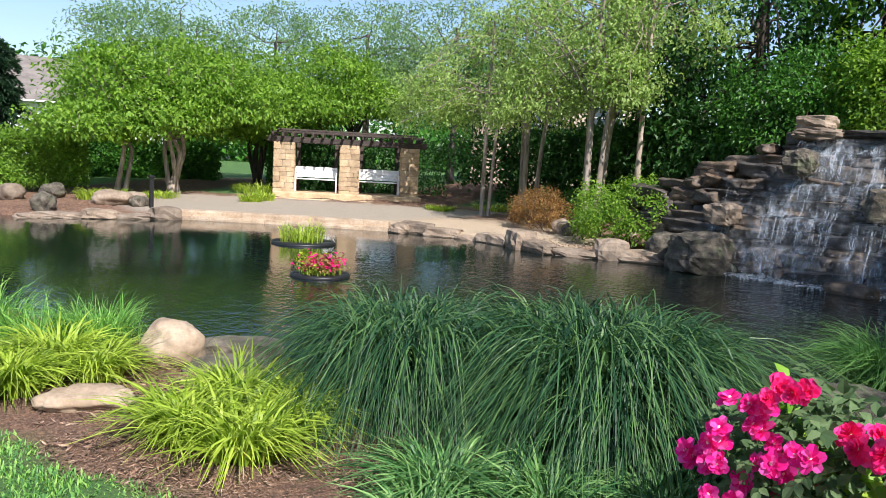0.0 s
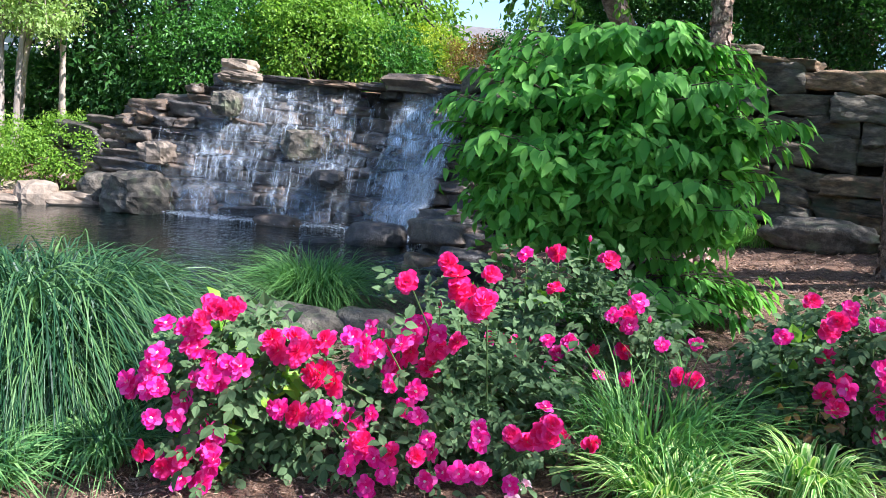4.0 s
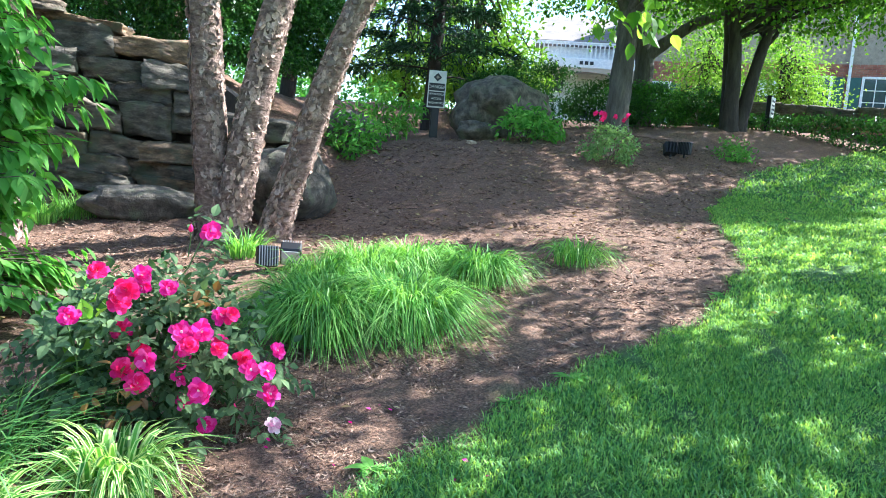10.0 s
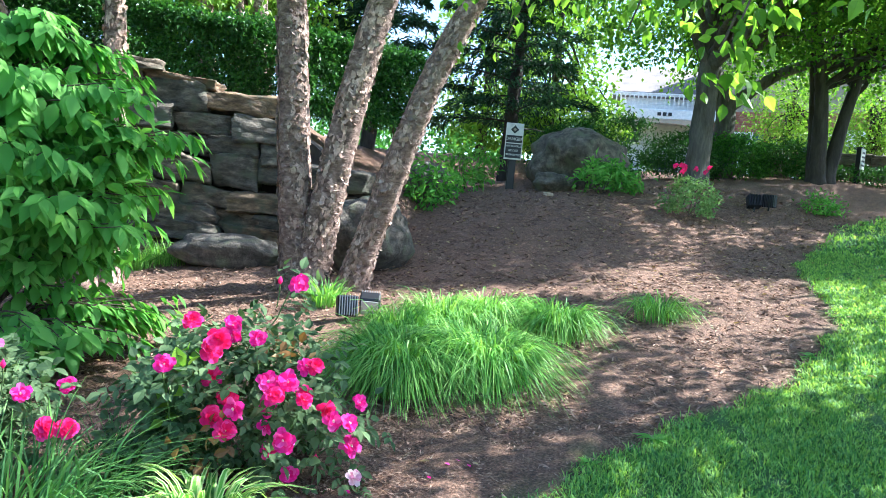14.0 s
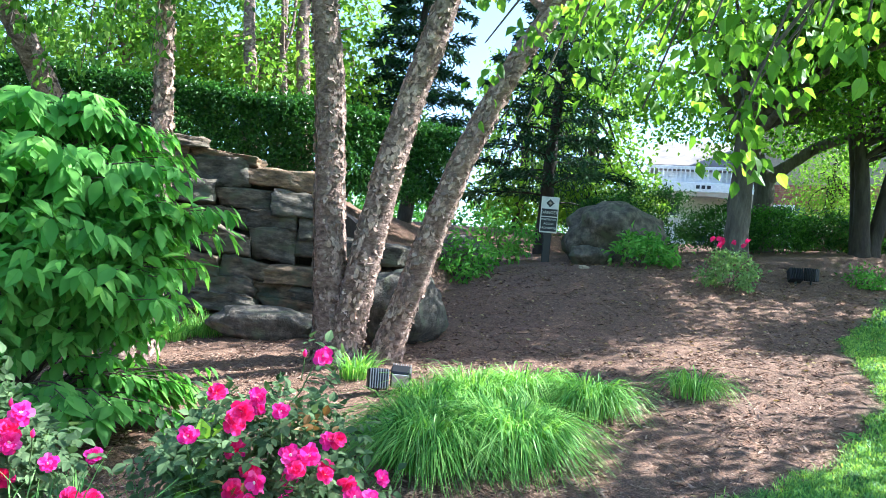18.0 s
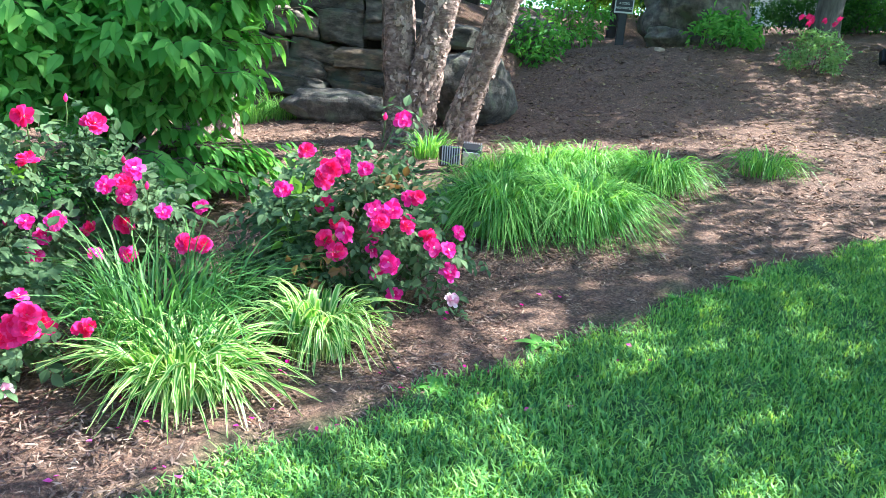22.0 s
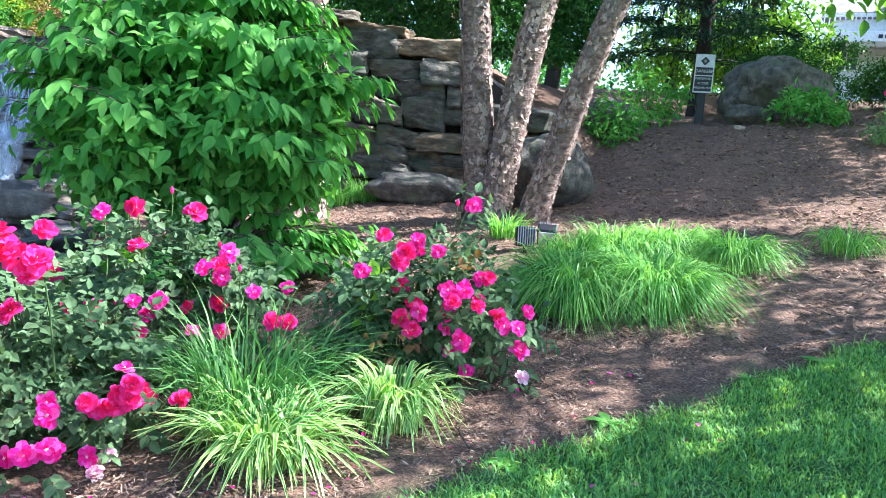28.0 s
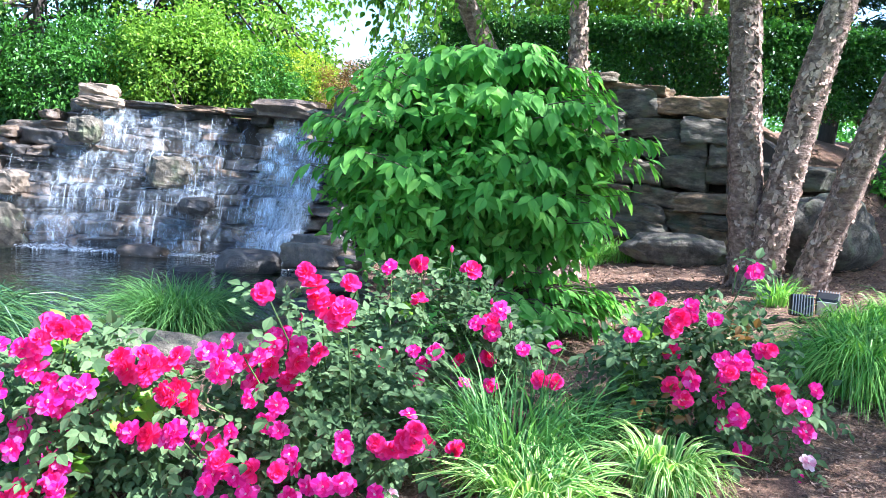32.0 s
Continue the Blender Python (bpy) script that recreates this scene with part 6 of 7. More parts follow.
BOUGH_TIPS = [(1.78, 2.89, 2.12), (1.80, 2.64, 2.39), (1.93, 2.53, 2.25), (1.80, 2.12, 2.27), (1.70, 1.64, 1.92), (1.93, 1.69, 2.13), (1.63, 1.73, 2.17), (1.83, 1.49, 2.19), (1.70, 2.46, 2.41), (1.84, 2.22, 2.07)]
for i, pts in enumerate([[(2.6, 1.2, 3.2), (2.1, 1.55, 2.6), (1.85, 1.72, 2.12), (1.78, 1.75, 1.92)], [(2.4, 1.6, 3.2), (1.95, 2.0, 2.7), (1.72, 2.15, 2.32)], [(1.9, 2.2, 3.3), (1.7, 2.6, 2.8), (1.5, 2.84, 2.38)], [(3.0, 1.5, 3.2), (2.5, 2.0, 2.6), (2.3, 2.1, 2.25)],
                         [(2.2, 1.1, 3.2), (1.9, 1.35, 2.6), (1.9, 1.4, 2.2)], [(2.2, 2.3, 3.4), (2.1, 2.6, 2.9), (1.95, 2.75, 2.5)]] + [[(x + 1.0, y - 1.1, 4.3), (x + 0.5, y - 0.5, 3.5), (x + 0.15, y - 0.1, z + 0.55), (x, y, z)] for x, y, z in BOUGH_TIPS]):
    hanging_bough(pts, 560 + i, "leafy bough with bright backlit leaves hanging from above", 0.055, 100)
for i, (x, y, z) in enumerate([(-1.94, 8.57, 3.2), (-2.45, 8.44, 3.45), (-1.3, 8.14, 3.1), (-0.95, 7.0, 2.5), (-1.1, 7.4, 2.8), (-0.7, 7.3, 2.75), (-1.6, 8.4, 3.4), (-0.8, 8.0, 3.1), (0.3, 7.6, 3.1), (0.7, 7.9, 3.2),
                              (-1.39, 7.58, 3.03), (-1.12, 7.93, 3.16), (-0.82, 7.70, 2.89), (-0.53, 8.17, 3.04), (-0.22, 7.83, 2.77), (0.12, 8.22, 3.00), (-1.09, 7.56, 2.65), (-0.68, 7.61, 2.51), (-2.19, 7.70, 3.17), (-1.83, 7.62, 3.04), (-1.58, 7.49, 2.90), (-1.31, 7.68, 2.62), (-2.46, 7.81, 3.26), (-0.40, 8.47, 3.32)]):
    hanging_bough([(x + 0.1, y + 0.5, z + 1.2), (x + 0.05, y + 0.2, z + 0.7), (x, y, z)], 590 + i, "drooping birch bough above the broad shrub", 0.085, 60, M_BIRCH, "boughs above the shrub")


# ------------------------------------------------------------------ stones of the far bank
bank_edge = [s for s in SHORE[2:10]]
rs = random.Random(71)
total = length_of(bank_edge)
s = 0.0
while s < total:
    x, y, a = along(bank_edge, s)
    w, d, h = rs.uniform(0.45, 1.1), rs.uniform(0.4, 0.7), rs.uniform(0.16, 0.4)
    if s > 10.5:
        h *= 1.35
    if not (3.2 < s < 8.2):
        boulder("bank_stone", (x - math.sin(a) * -0.1, y + 0.15, WATER - 0.06), (w, d, h), M_BANK if s < 17 else M_GREYROCK, rs.randrange(999), "flat tan stone along the far pond edge", math.degrees(a) + rs.uniform(-15, 15), 0.1, 4, 0.55, group="stones of the far bank")
    s += w * 0.8
# stone curb along the path
curb = thing("path_curb", (-18, 7.5, -0.2), "low curb of tan cut stone along the path", "curb", kind="structure")
cut = [stone_mesh("curb_stone", 700 + i, M_BOULDER, 2, 0.04, 0.12) for i in range(3)]
s = 3.2
while s < 8.3:
    x, y, a = along(bank_edge, s)
    for row in range(2):
        part("curb_stone", rs.choice(cut), curb, matrix=Matrix.Translation(curb.location).inverted() @ pose(x - 0.1 - 0.1 * row, y + 0.12 + 0.08 * row, WATER + 0.02 + 0.13 * row, 0, 0, math.degrees(a) + rs.uniform(-3, 3)) @ Matrix.Diagonal((0.62, 0.34, 0.15, 1)))
    s += 0.6
for i, (x, y, sx, sz, m, words) in enumerate([(-22.4, 4.7, 0.9, 0.5, M_GREYROCK, "rounded grey boulder on the far bank"), (-22.2, 3.7, 0.7, 0.6, M_BANK, "tan boulder on the far bank"), (-20.6, 5.6, 1.1, 0.5, M_BANK, "tan boulder by the path"), (-20.1, 6.15, 0.5, 0.42, M_GREYROCK, "blue-grey rock beside a path light"),
                                              (-19.7, 3.9, 0.75, 0.6, M_GREYROCK, "dark blue-grey rock at the water"), (-21.3, 6.4, 0.8, 0.35, M_BANK, "tan boulder by the path"), (-12.3, 13.1, 0.5, 0.5, M_BANK, "tan rock under the birches"), (-12.0, 13.0, 0.32, 0.42, M_GREYROCK, "blue-grey rock under the birches"), (-8.95, 12.3, 0.9, 0.75, M_GREYROCK, "mossy boulder beside the falls"),
                                              (-8.15, 12.1, 1.15, 0.75, M_GREYROCK, "mossy boulder at the foot of the falls")]):
    boulder("boulder", (x, y, max(WATER - 0.1, ground_z(x, y))), (sx * 0.8, sx * 0.64, sz * 0.75), m, 720 + i, words, i * 37, 0.12)
# near bank
boulder("boulder", on(-6.1, 1.85, -0.02), (0.42, 0.4, 0.36), M_BOULDER, 740, "smooth round tan boulder at the pond edge", 20, 0.08, 13, 0.97, 0.09)
boulder("boulder", (-6.05, 2.35, -0.3), (0.62, 0.4, 0.26), M_GREYROCK, 741, "flat layered grey rock at the pond edge", 60, 0.1, 5, 0.5)
boulder("boulder", (-5.75, 2.15, -0.3), (0.6, 0.4, 0.2), M_GREYROCK, 742, "flat grey rock at the pond edge", 40, 0.1, 5, 0.6)
boulder("boulder", on(-5.4, 1.05), (0.5, 0.3, 0.14), M_BOULDER, 743, "flat tan slab among lily turf", 70, 0.2, 11, 0.75)
boulder("boulder", on(-2.55, 5.3, -0.08), (0.85, 0.5, 0.32), M_GREYROCK, 744, "blue-grey boulder below the grass mound", 12, 0.15, 6, 0.7)
boulder("boulder", on(-1.95, 5.45, -0.08), (0.6, 0.45, 0.32), M_GREYROCK, 745, "blue-grey boulder below the grass mound", -20, 0.15, 6, 0.7)
ledge = thing("ledge_rocks", (-1.9, 8.4, -0.3), "stacked dark slabs between shrub and pond", "rocks", kind="structure")
rl = random.Random(75)
for i in range(34):
    k = rl.random()
    z = WATER - 0.1 + rl.random() ** 1.4 * (0.3 + 0.75 * k)
    x, y = -1.55 - 0.75 * k + rl.uniform(-0.15, 0.2) + 0.25 * (z + 0.3), 7.0 + 4.0 * k + rl.uniform(-0.2, 0.2)
    part("stone", rl.choice(STONES_ROCK), ledge, matrix=Matrix.Translation(ledge.location).inverted() @ pose(x, y, z, rl.uniform(-5, 5), rl.uniform(-5, 5), rl.uniform(-40, 40)) @ Matrix.Diagonal((rl.uniform(0.4, 0.9), rl.uniform(0.4, 0.7), rl.uniform(0.16, 0.32), 1)))


# ------------------------------------------------------------------ falling water
def falling_water():
    mat, t, p, out = nodes_of("falling water")
    p.inputs["Base Color"].default_value = (0.82, 0.88, 0.95, 1)
    p.inputs["Roughness"].default_value = 0.25
    tr = t.nodes.new("ShaderNodeBsdfTransparent")
    mx = t.nodes.new("ShaderNodeMixShader")
    n = noise_of(t, 14, 4, 0.7, stretch=(3, 3, 0.5))
    t.links.new(ramp(t, n, [(0.35, (0.08, 0.08, 0.08)), (0.65, (0.5, 0.5, 0.5))]), mx.inputs[0])
    t.links.new(tr.outputs[0], mx.inputs[1])
    t.links.new(p.outputs[0], mx.inputs[2])
    t.links.new(mx.outputs[0], out.inputs[0])
    sheet, t, p, out = nodes_of("water curtain")
    p.inputs["Base Color"].default_value = (0.80, 0.87, 0.96, 1)
    p.inputs["Roughness"].default_value = 0.3
    tr = t.nodes.new("ShaderNodeBsdfTransparent")
    mx = t.nodes.new("ShaderNodeMixShader")
    streak = noise_of(t, 22, 3, 0.65, stretch=(3, 3, 0.22))
    patch = noise_of(t, 5, 3, 0.6, stretch=(1.5, 1.5, 0.6))
    at = t.nodes.new("ShaderNodeAttribute")
    at.attribute_name = "across"
    cover = mixed(t, 1.0, ramp(t, streak, [(0.4, (0.02, 0.02, 0.02)), (0.72, (0.8, 0.8, 0.8))]), ramp(t, patch, [(0.42, (0.12, 0.12, 0.12)), (0.62, (1.0, 1.0, 1.0))]), "MULTIPLY")
    t.links.new(mixed(t, 1.0, cover, at.outputs["Color"], "MULTIPLY"), mx.inputs[0])
    t.links.new(tr.outputs[0], mx.inputs[1])
    t.links.new(p.outputs[0], mx.inputs[2])
    t.links.new(mx.outputs[0], out.inputs[0])
    owner = thing("waterfall", (-5.5, 12.6, WATER), "white water falling in thin strands over dark rock", "waterfall", kind="structure")
    rng = np.random.default_rng(77)
    total = length_of(FALL_LINE)
    # curtains: reach along the lip, top, foot, number of loose strands
    curtains = [(0.1, 0.55, 1.3, -0.3, 10), (0.5, 0.98, 1.3, -0.3, 12), (0.26, 0.7, 2.15, 0.9, 8), (0.28, 0.41, 2.15, 1.05, 9), (0.24, 0.42, 1.1, 0.3, 12), (0.12, 0.2, 0.95, 0.3, 5), (0.2, 0.4, 0.35, -0.3, 8), (0.44, 0.51, 1.8, 0.85, 6), (0.46, 0.48, 0.9, -0.1, 3), (0.55, 0.65, 2.0, 0.95, 8),
                (0.54, 0.66, 1.0, 0.2, 8), (0.48, 0.64, 0.3, -0.3, 6), (0.75, 0.85, 2.05, 0.95, 9), (0.72, 0.98, 1.05, 0.3, 16), (0.84, 0.99, 0.7, -0.3, 30), (0.74, 0.98, 0.45, -0.3, 18), (0.86, 0.97, 2.2, 0.6, 16), (0.08, 0.11, 0.2, -0.3, 2), (0.36, 0.5, 2.15, 1.7, 3),
                (0.75, 0.87, 2.2, 0.95, 14), (0.78, 0.92, 1.1, -0.1, 20), (0.84, 0.985, 1.45, -0.32, 40), (0.87, 0.97, 0.9, -0.32, 30)]
    for k0, k1, z1, z0, count in curtains:
        v, f, fade = [], [], []
        thin = 0.28 if k1 - k0 > 0.3 else 1.8 if k0 > 0.74 else 0.9
        cols, rows = max(6, int((k1 - k0) * 90)), 14
        for i in range(cols + 1):
            e = i / cols
            k = k0 + (k1 - k0) * e
            ragged = rng.uniform(0, 0.12) * (z1 - z0)
            for j in range(rows + 1):
                u = j / rows
                pz = z1 - ragged * 0.3 + (z0 - z1 + ragged) * u
                kk = k + (e - 0.5) * (k1 - k0) * 0.25 * u
                x, y, a = along(FALL_LINE, min(0.995, max(0.01, kk)) * total)
                lean = fall_back(k, pz + 0.3) - 0.56 - 0.05 * u + 0.03 * math.sin(i * 1.7 + j * 0.6)
                v.append((x - math.sin(a) * lean, y + math.cos(a) * lean, pz))
                fade.append(thin * math.sin(math.pi * e) ** 0.5 * min(1, 0.25 + 3 * u, 0.1 + 4 * (1 - u)))
        for i in range(cols):
            for j in range(rows):
                p0 = i * (rows + 1) + j
                f.append((p0, p0 + 1, p0 + rows + 2, p0 + rows + 1))
        part("water_curtain", big_mesh("water_curtain", np.array(v) - np.array(owner.location), np.array(f), sheet, True, fade), owner, "thin broken curtain of water")
        v, f = [], []

        def ribbon(k, top, bot, w, off):
            x, y, a = along(FALL_LINE, k * total)
            n0, steps = len(v), 2 if top - bot < 0.25 else 6
            for q in range(steps):
                u = q / (steps - 1)
                pz = top + (bot - top) * u
                lean = fall_back(k, pz + 0.3) - 0.56 - off - 0.06 * u
                ww = w * (0.45 + 0.55 * math.sin(math.pi * (0.15 + 0.8 * u)))
                px, py = x - math.sin(a) * lean, y + math.cos(a) * lean
                v.extend([(px - math.cos(a) * ww, py - math.sin(a) * ww, pz), (px + math.cos(a) * ww, py + math.sin(a) * ww, pz)])
                if q:
                    p0 = n0 + 2 * q - 2
                    f.append((p0, p0 + 1, p0 + 3, p0 + 2))

        for i in range(count):
            kc = rng.uniform(k0, k1)
            top = rng.uniform(z0 + 0.5 * (z1 - z0), z1)
            ribbon(kc, top, max(z0, top - rng.uniform(0.3, 0.9)), rng.uniform(0.003, 0.009), rng.uniform(0.0, 0.06))
            for j in range(int(34 * (z1 - z0))):
                top = rng.uniform(z0 + 0.03, z1)
                ribbon(float(np.clip(kc + rng.normal() * 0.13 / total, 0.01, 0.99)), top, max(z0, top - rng.uniform(0.015, 0.09)), rng.uniform(0.0015, 0.004), rng.uniform(0.0, 0.2))
        part("water_strand", big_mesh("water_strand", np.array(v) - np.array(owner.location), np.array(f), mat), owner)
    # froth along the pool
    foam = plain("froth", (0.85, 0.9, 0.95), 0.5)
    pts = []
    for i in range(5200):
        k = rng.choice([0.16, 0.3, 0.45, 0.56, 0.78, 0.86, 0.93], p=[0.1, 0.2, 0.14, 0.12, 0.16, 0.16, 0.12]) + rng.normal() * 0.05
        x, y, a = along(FALL_LINE, float(np.clip(k, 0, 1)) * total)
        d = 0.42 + abs(rng.normal()) * 0.16
        pts.append((x + math.sin(a) * d, y - math.cos(a) * d, WATER + 0.008 + abs(rng.normal()) * 0.035))
    pts = np.array(pts) - np.array(owner.location)
    L = rng.uniform(0.008, 0.05, len(pts))
    v, f = leaf_blades(pts, rng.normal(size=(len(pts), 3)) * np.array([1, 1, 0.2]), np.tile([0, 0, 1.0], (len(pts), 1)), L, L * 0.6)
    part("froth", big_mesh("froth", v, f, foam), owner)


falling_water()


# ------------------------------------------------------------------ pergola with two benches
PX, PY, PA = -20.7, 12.6, math.degrees(math.atan2(3.73, 2.37))


def pergola_place(u, v, z=0.0):
    """u along the front, v back from it."""
    a = radians(PA)
    return (PX + u * math.cos(a) - v * math.sin(a), PY + u * math.sin(a) + v * math.cos(a), z)


PZ = -0.02
pergola = thing("pergola", (PX, PY, PZ), "stone-pillared pergola with a dark timber roof", "pergola")
pergola.rotation_euler = (0, 0, radians(PA))
pr = random.Random(79)
pstones = [stone_mesh("stone", 800 + i, M_PILLAR, 1, 0.05, 0.1) for i in range(4)]
for u, w in ((-1.92, 0.62), (0.07, 0.6), (1.94, 0.55)):
    pillar = part("pillar", box_mesh("pillar", w - 0.06, 0.56, 1.74, M_MORTAR, 0.01), pergola, "pillar of tan cut stone", place=(u, 0.3, 0))
    z = 0.0
    while z < 1.7:
        h = pr.choice((0.14, 0.18, 0.22))
        h = min(h, 1.76 - z)
        x = -w / 2
        while x < w / 2 - 0.02:
            ww = min(pr.uniform(0.18, 0.4), w / 2 - x)
            if w / 2 - x - ww < 0.08:
                ww = w / 2 - x
            part("stone", pr.choice(pstones), pillar, matrix=pose(x + ww / 2, -0.24, z + h / 2) @ Matrix.Diagonal((ww * 0.97, 0.13, h * 0.95, 1)))
            part("stone", pr.choice(pstones), pillar, matrix=pose(x + ww / 2, 0.24, z + h / 2) @ Matrix.Diagonal((ww * 0.97, 0.13, h * 0.95, 1)))
            x += ww
        for side in (-1, 1):
            part("stone", pr.choice(pstones), pillar, matrix=pose(side * (w / 2 - 0.045), 0, z + h / 2) @ Matrix.Diagonal((0.12, 0.5, h * 0.95, 1)))
        z += h
part("plinth", box_mesh("plinth", 4.5, 1.95, 0.36, M_PILLAR, 0.02), pergola, "low tan stone plinth", place=(0.05, 0.66, -0.1))
part("step", box_mesh("step", 4.7, 0.4, 0.2, M_PILLAR, 0.02), pergola, "worn tan stone step", place=(0.2, -0.5, -0.1))
for v in (0.1, 1.2):
    part("beam", box_mesh("beam", 4.9, 0.12, 0.17, M_TIMBER, 0.01), pergola, place=(0.0, v, 1.76))
for v in (0.35, 0.65, 0.95):
    part("batten", box_mesh("batten", 4.8, 0.05, 0.06, M_TIMBER, 0.005), pergola, place=(0.0, v, 2.05))
for i in range(16):
    part("rafter", box_mesh("rafter", 0.055, 1.75, 0.12, M_TIMBER, 0.006), pergola, place=(-2.25 + i * 0.3, 0.62, 1.93))
for u in (-1.55, -0.35, 0.45, 1.6):
    part("post", box_mesh("post", 0.12, 0.12, 1.76, M_TIMBER, 0.006), pergola, place=(u, 1.2, 0))
for v, w in ((0.04, 4.3), (1.3, 4.3)):
    part("trim", box_mesh("trim", w, 0.03, 0.05, M_TIMBER, 0.004), pergola, place=(0, v, 2.12))


def bench(u, label):
    b = thing("bench", pergola_place(u, 0.62, PZ + 0.26), label, "bench", "benches of the pergola")
    b.rotation_euler = (0, 0, radians(PA))
    for i in range(4):
        part("seat_slat", box_mesh("seat_slat", 1.3, 0.095, 0.03, M_WHITE, 0.005), b, place=(0, -0.32 + i * 0.1, 0.38))
    for i in range(4):
        part("back_slat", box_mesh("back_slat", 1.3, 0.025, 0.083, M_WHITE, 0.005), b, matrix=pose(0, 0.06 + i * 0.02, 0.44 + i * 0.085, -12))
    for x in (-0.63, 0.63):
        for y in (-0.34, 0.06):
            part("leg", box_mesh("leg", 0.05, 0.05, 0.6 if y < 0 else 0.75, M_WHITE, 0.005), b, place=(x, y, 0))
        part("armrest", box_mesh("armrest", 0.06, 0.46, 0.035, M_WHITE, 0.005), b, place=(x, -0.15, 0.59))
    return b


bench(-0.95, "white slatted bench between stone pillars in sunlight")
bench(1.0, "white slatted bench under the pergola, dappled with shade")
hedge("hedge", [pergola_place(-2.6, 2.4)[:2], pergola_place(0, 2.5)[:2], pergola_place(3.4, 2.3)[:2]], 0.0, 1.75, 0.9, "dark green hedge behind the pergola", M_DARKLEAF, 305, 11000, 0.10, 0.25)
# the shade on these shrubs is put into their dark leaf colour
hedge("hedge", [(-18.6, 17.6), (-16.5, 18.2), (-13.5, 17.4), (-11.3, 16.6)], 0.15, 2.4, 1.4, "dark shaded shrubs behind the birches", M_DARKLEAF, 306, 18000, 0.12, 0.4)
for i, (x, y, r, h) in enumerate([(-20.6, 9.4, 0.45, 0.35), (-20.9, 9.9, 0.45, 0.35), (-21.6, 5.5, 0.6, 0.4), (-22.0, 6.0, 0.6, 0.35), (-21.9, 7.3, 0.6, 0.3), (-22.6, 10.5, 0.9, 0.5), (-17.3, 13.6, 0.5, 0.25), (-16.6, 15.2, 0.9, 0.3)]):
    grass_clump("sedge", x, y, r, h, 320, 0.022, M_GOLD, 850 + i, "sunlit yellow-green grass on the far bank", "grasses of the far bank", (0, 0.5), 0.7, 0.3, 0.6, 3)


# ------------------------------------------------------------------ floating planters in the pond
def floating_planter(x, y, r, seed, flowers, label):
    p = thing("floating_planter", (x, y, WATER), label, "planter", "floating planters")
    v, f = tube([(0, 0, -0.06), (0, 0, -0.02), (0, 0, 0.025), (0, 0, 0.04), (0, 0, 0.03), (0, 0, 0.02)], [r * 0.8, r, r, r * 0.97, r * 0.88, 0.01], 20)
    part("rim", big_mesh("rim", v, f, M_BLACK, True), p, "black floating ring")
    rng = np.random.default_rng(seed)
    v, f, acr = grass_tuft(rng, r * 0.9, 0.5 if not flowers else 0.24, 260, 0.02, 0.6, 4, 0.25, 0.8)
    v[:, 2] += 0.02
    part("foliage", big_mesh("foliage", v, f, M_GOLD), p)
    if flowers:
        for m, off, name in ((M_YELLOW, -0.25, "yellow_flowers"), (M_RED, 0.1, "red_flowers"), (M_RUSSET, 0.2, "russet_leaves")):
            n = 260
            q = np.stack([rng.normal(size=n) * r * 0.33 + off * r, rng.normal(size=n) * r * 0.33, 0.12 + np.abs(rng.normal(size=n)) * 0.08], 1)
            v, f = leaves_at(rng, q, unit(q), 0.06, 0.8, simple=True, hang=0)
            ob = part(name, big_mesh(name, v, f, m), p)
            ob["kind"] = "stuff"


floating_planter(-13.5, 7.1, 0.62, 91, False, "black floating planter with yellow-green iris leaves")
floating_planter(-9.9, 5.35, 0.42, 92, True, "black floating planter of yellow and red flowers")


# ------------------------------------------------------------------ lights, signs
def flood_light(x, y, turn, label, size=1.0, angle=-35, fins=M_STEEL):
    ob = thing("flood_light", on(x, y), label, "garden light", "garden flood lights")
    ob.rotation_euler = (0, 0, radians(turn))
    part("stake", box_mesh("stake", 0.03, 0.03, 0.16 * size, M_BLACK, 0.003), ob, place=(0, 0, -0.04))
    head = part("housing", box_mesh("housing", 0.2 * size, 0.13 * size, 0.2 * size, M_BLACK, 0.015), ob, "black ribbed metal housing", matrix=pose(0, 0, 0.06 * size, angle))
    for i in range(8):
        part("fin", box_mesh("fin", 0.008 * size, 0.03 * size, 0.19 * size, fins, 0.001), head, place=((-0.085 + i * 0.0243) * size, -0.075 * size, 0.005 * size))
    part("lens", box_mesh("lens", 0.17 * size, 0.012, 0.16 * size, M_LENS, 0.003), head, "pale glass lens", place=(0, 0.07 * size, 0.02 * size))
    return ob


flood_light(-1.08, 4.75, 170, "grey metal flood light among the roses", 1.25, -20)
flood_light(2.95, 6.85, -14, "ribbed black flood light in mulch below the birch", 1.0, -12)
flood_light(3.22, 6.9, 150, "flood light with pale glass beside the birch", 1.0, -30)
flood_light(12.2, 9.4, -30, "ribbed black flood light on the mulch bank", 1.2, -25, M_BLACK)
flood_light(12.55, 9.35, -70, "boxy black flood light on the mulch bank", 1.2, 0, M_BLACK)


def bollard(x, y, h, label):
    ob = thing("path_light", on(x, y), label, "path light")
    part("post", box_mesh("post", 0.09, 0.09, h, M_BLACK, 0.008), ob)
    part("cap", box_mesh("cap", 0.14, 0.14, 0.06, M_BLACK, 0.01), ob, place=(0, 0, h))


bollard(-19.8, 6.35, 0.75, "square black path light by the pond")


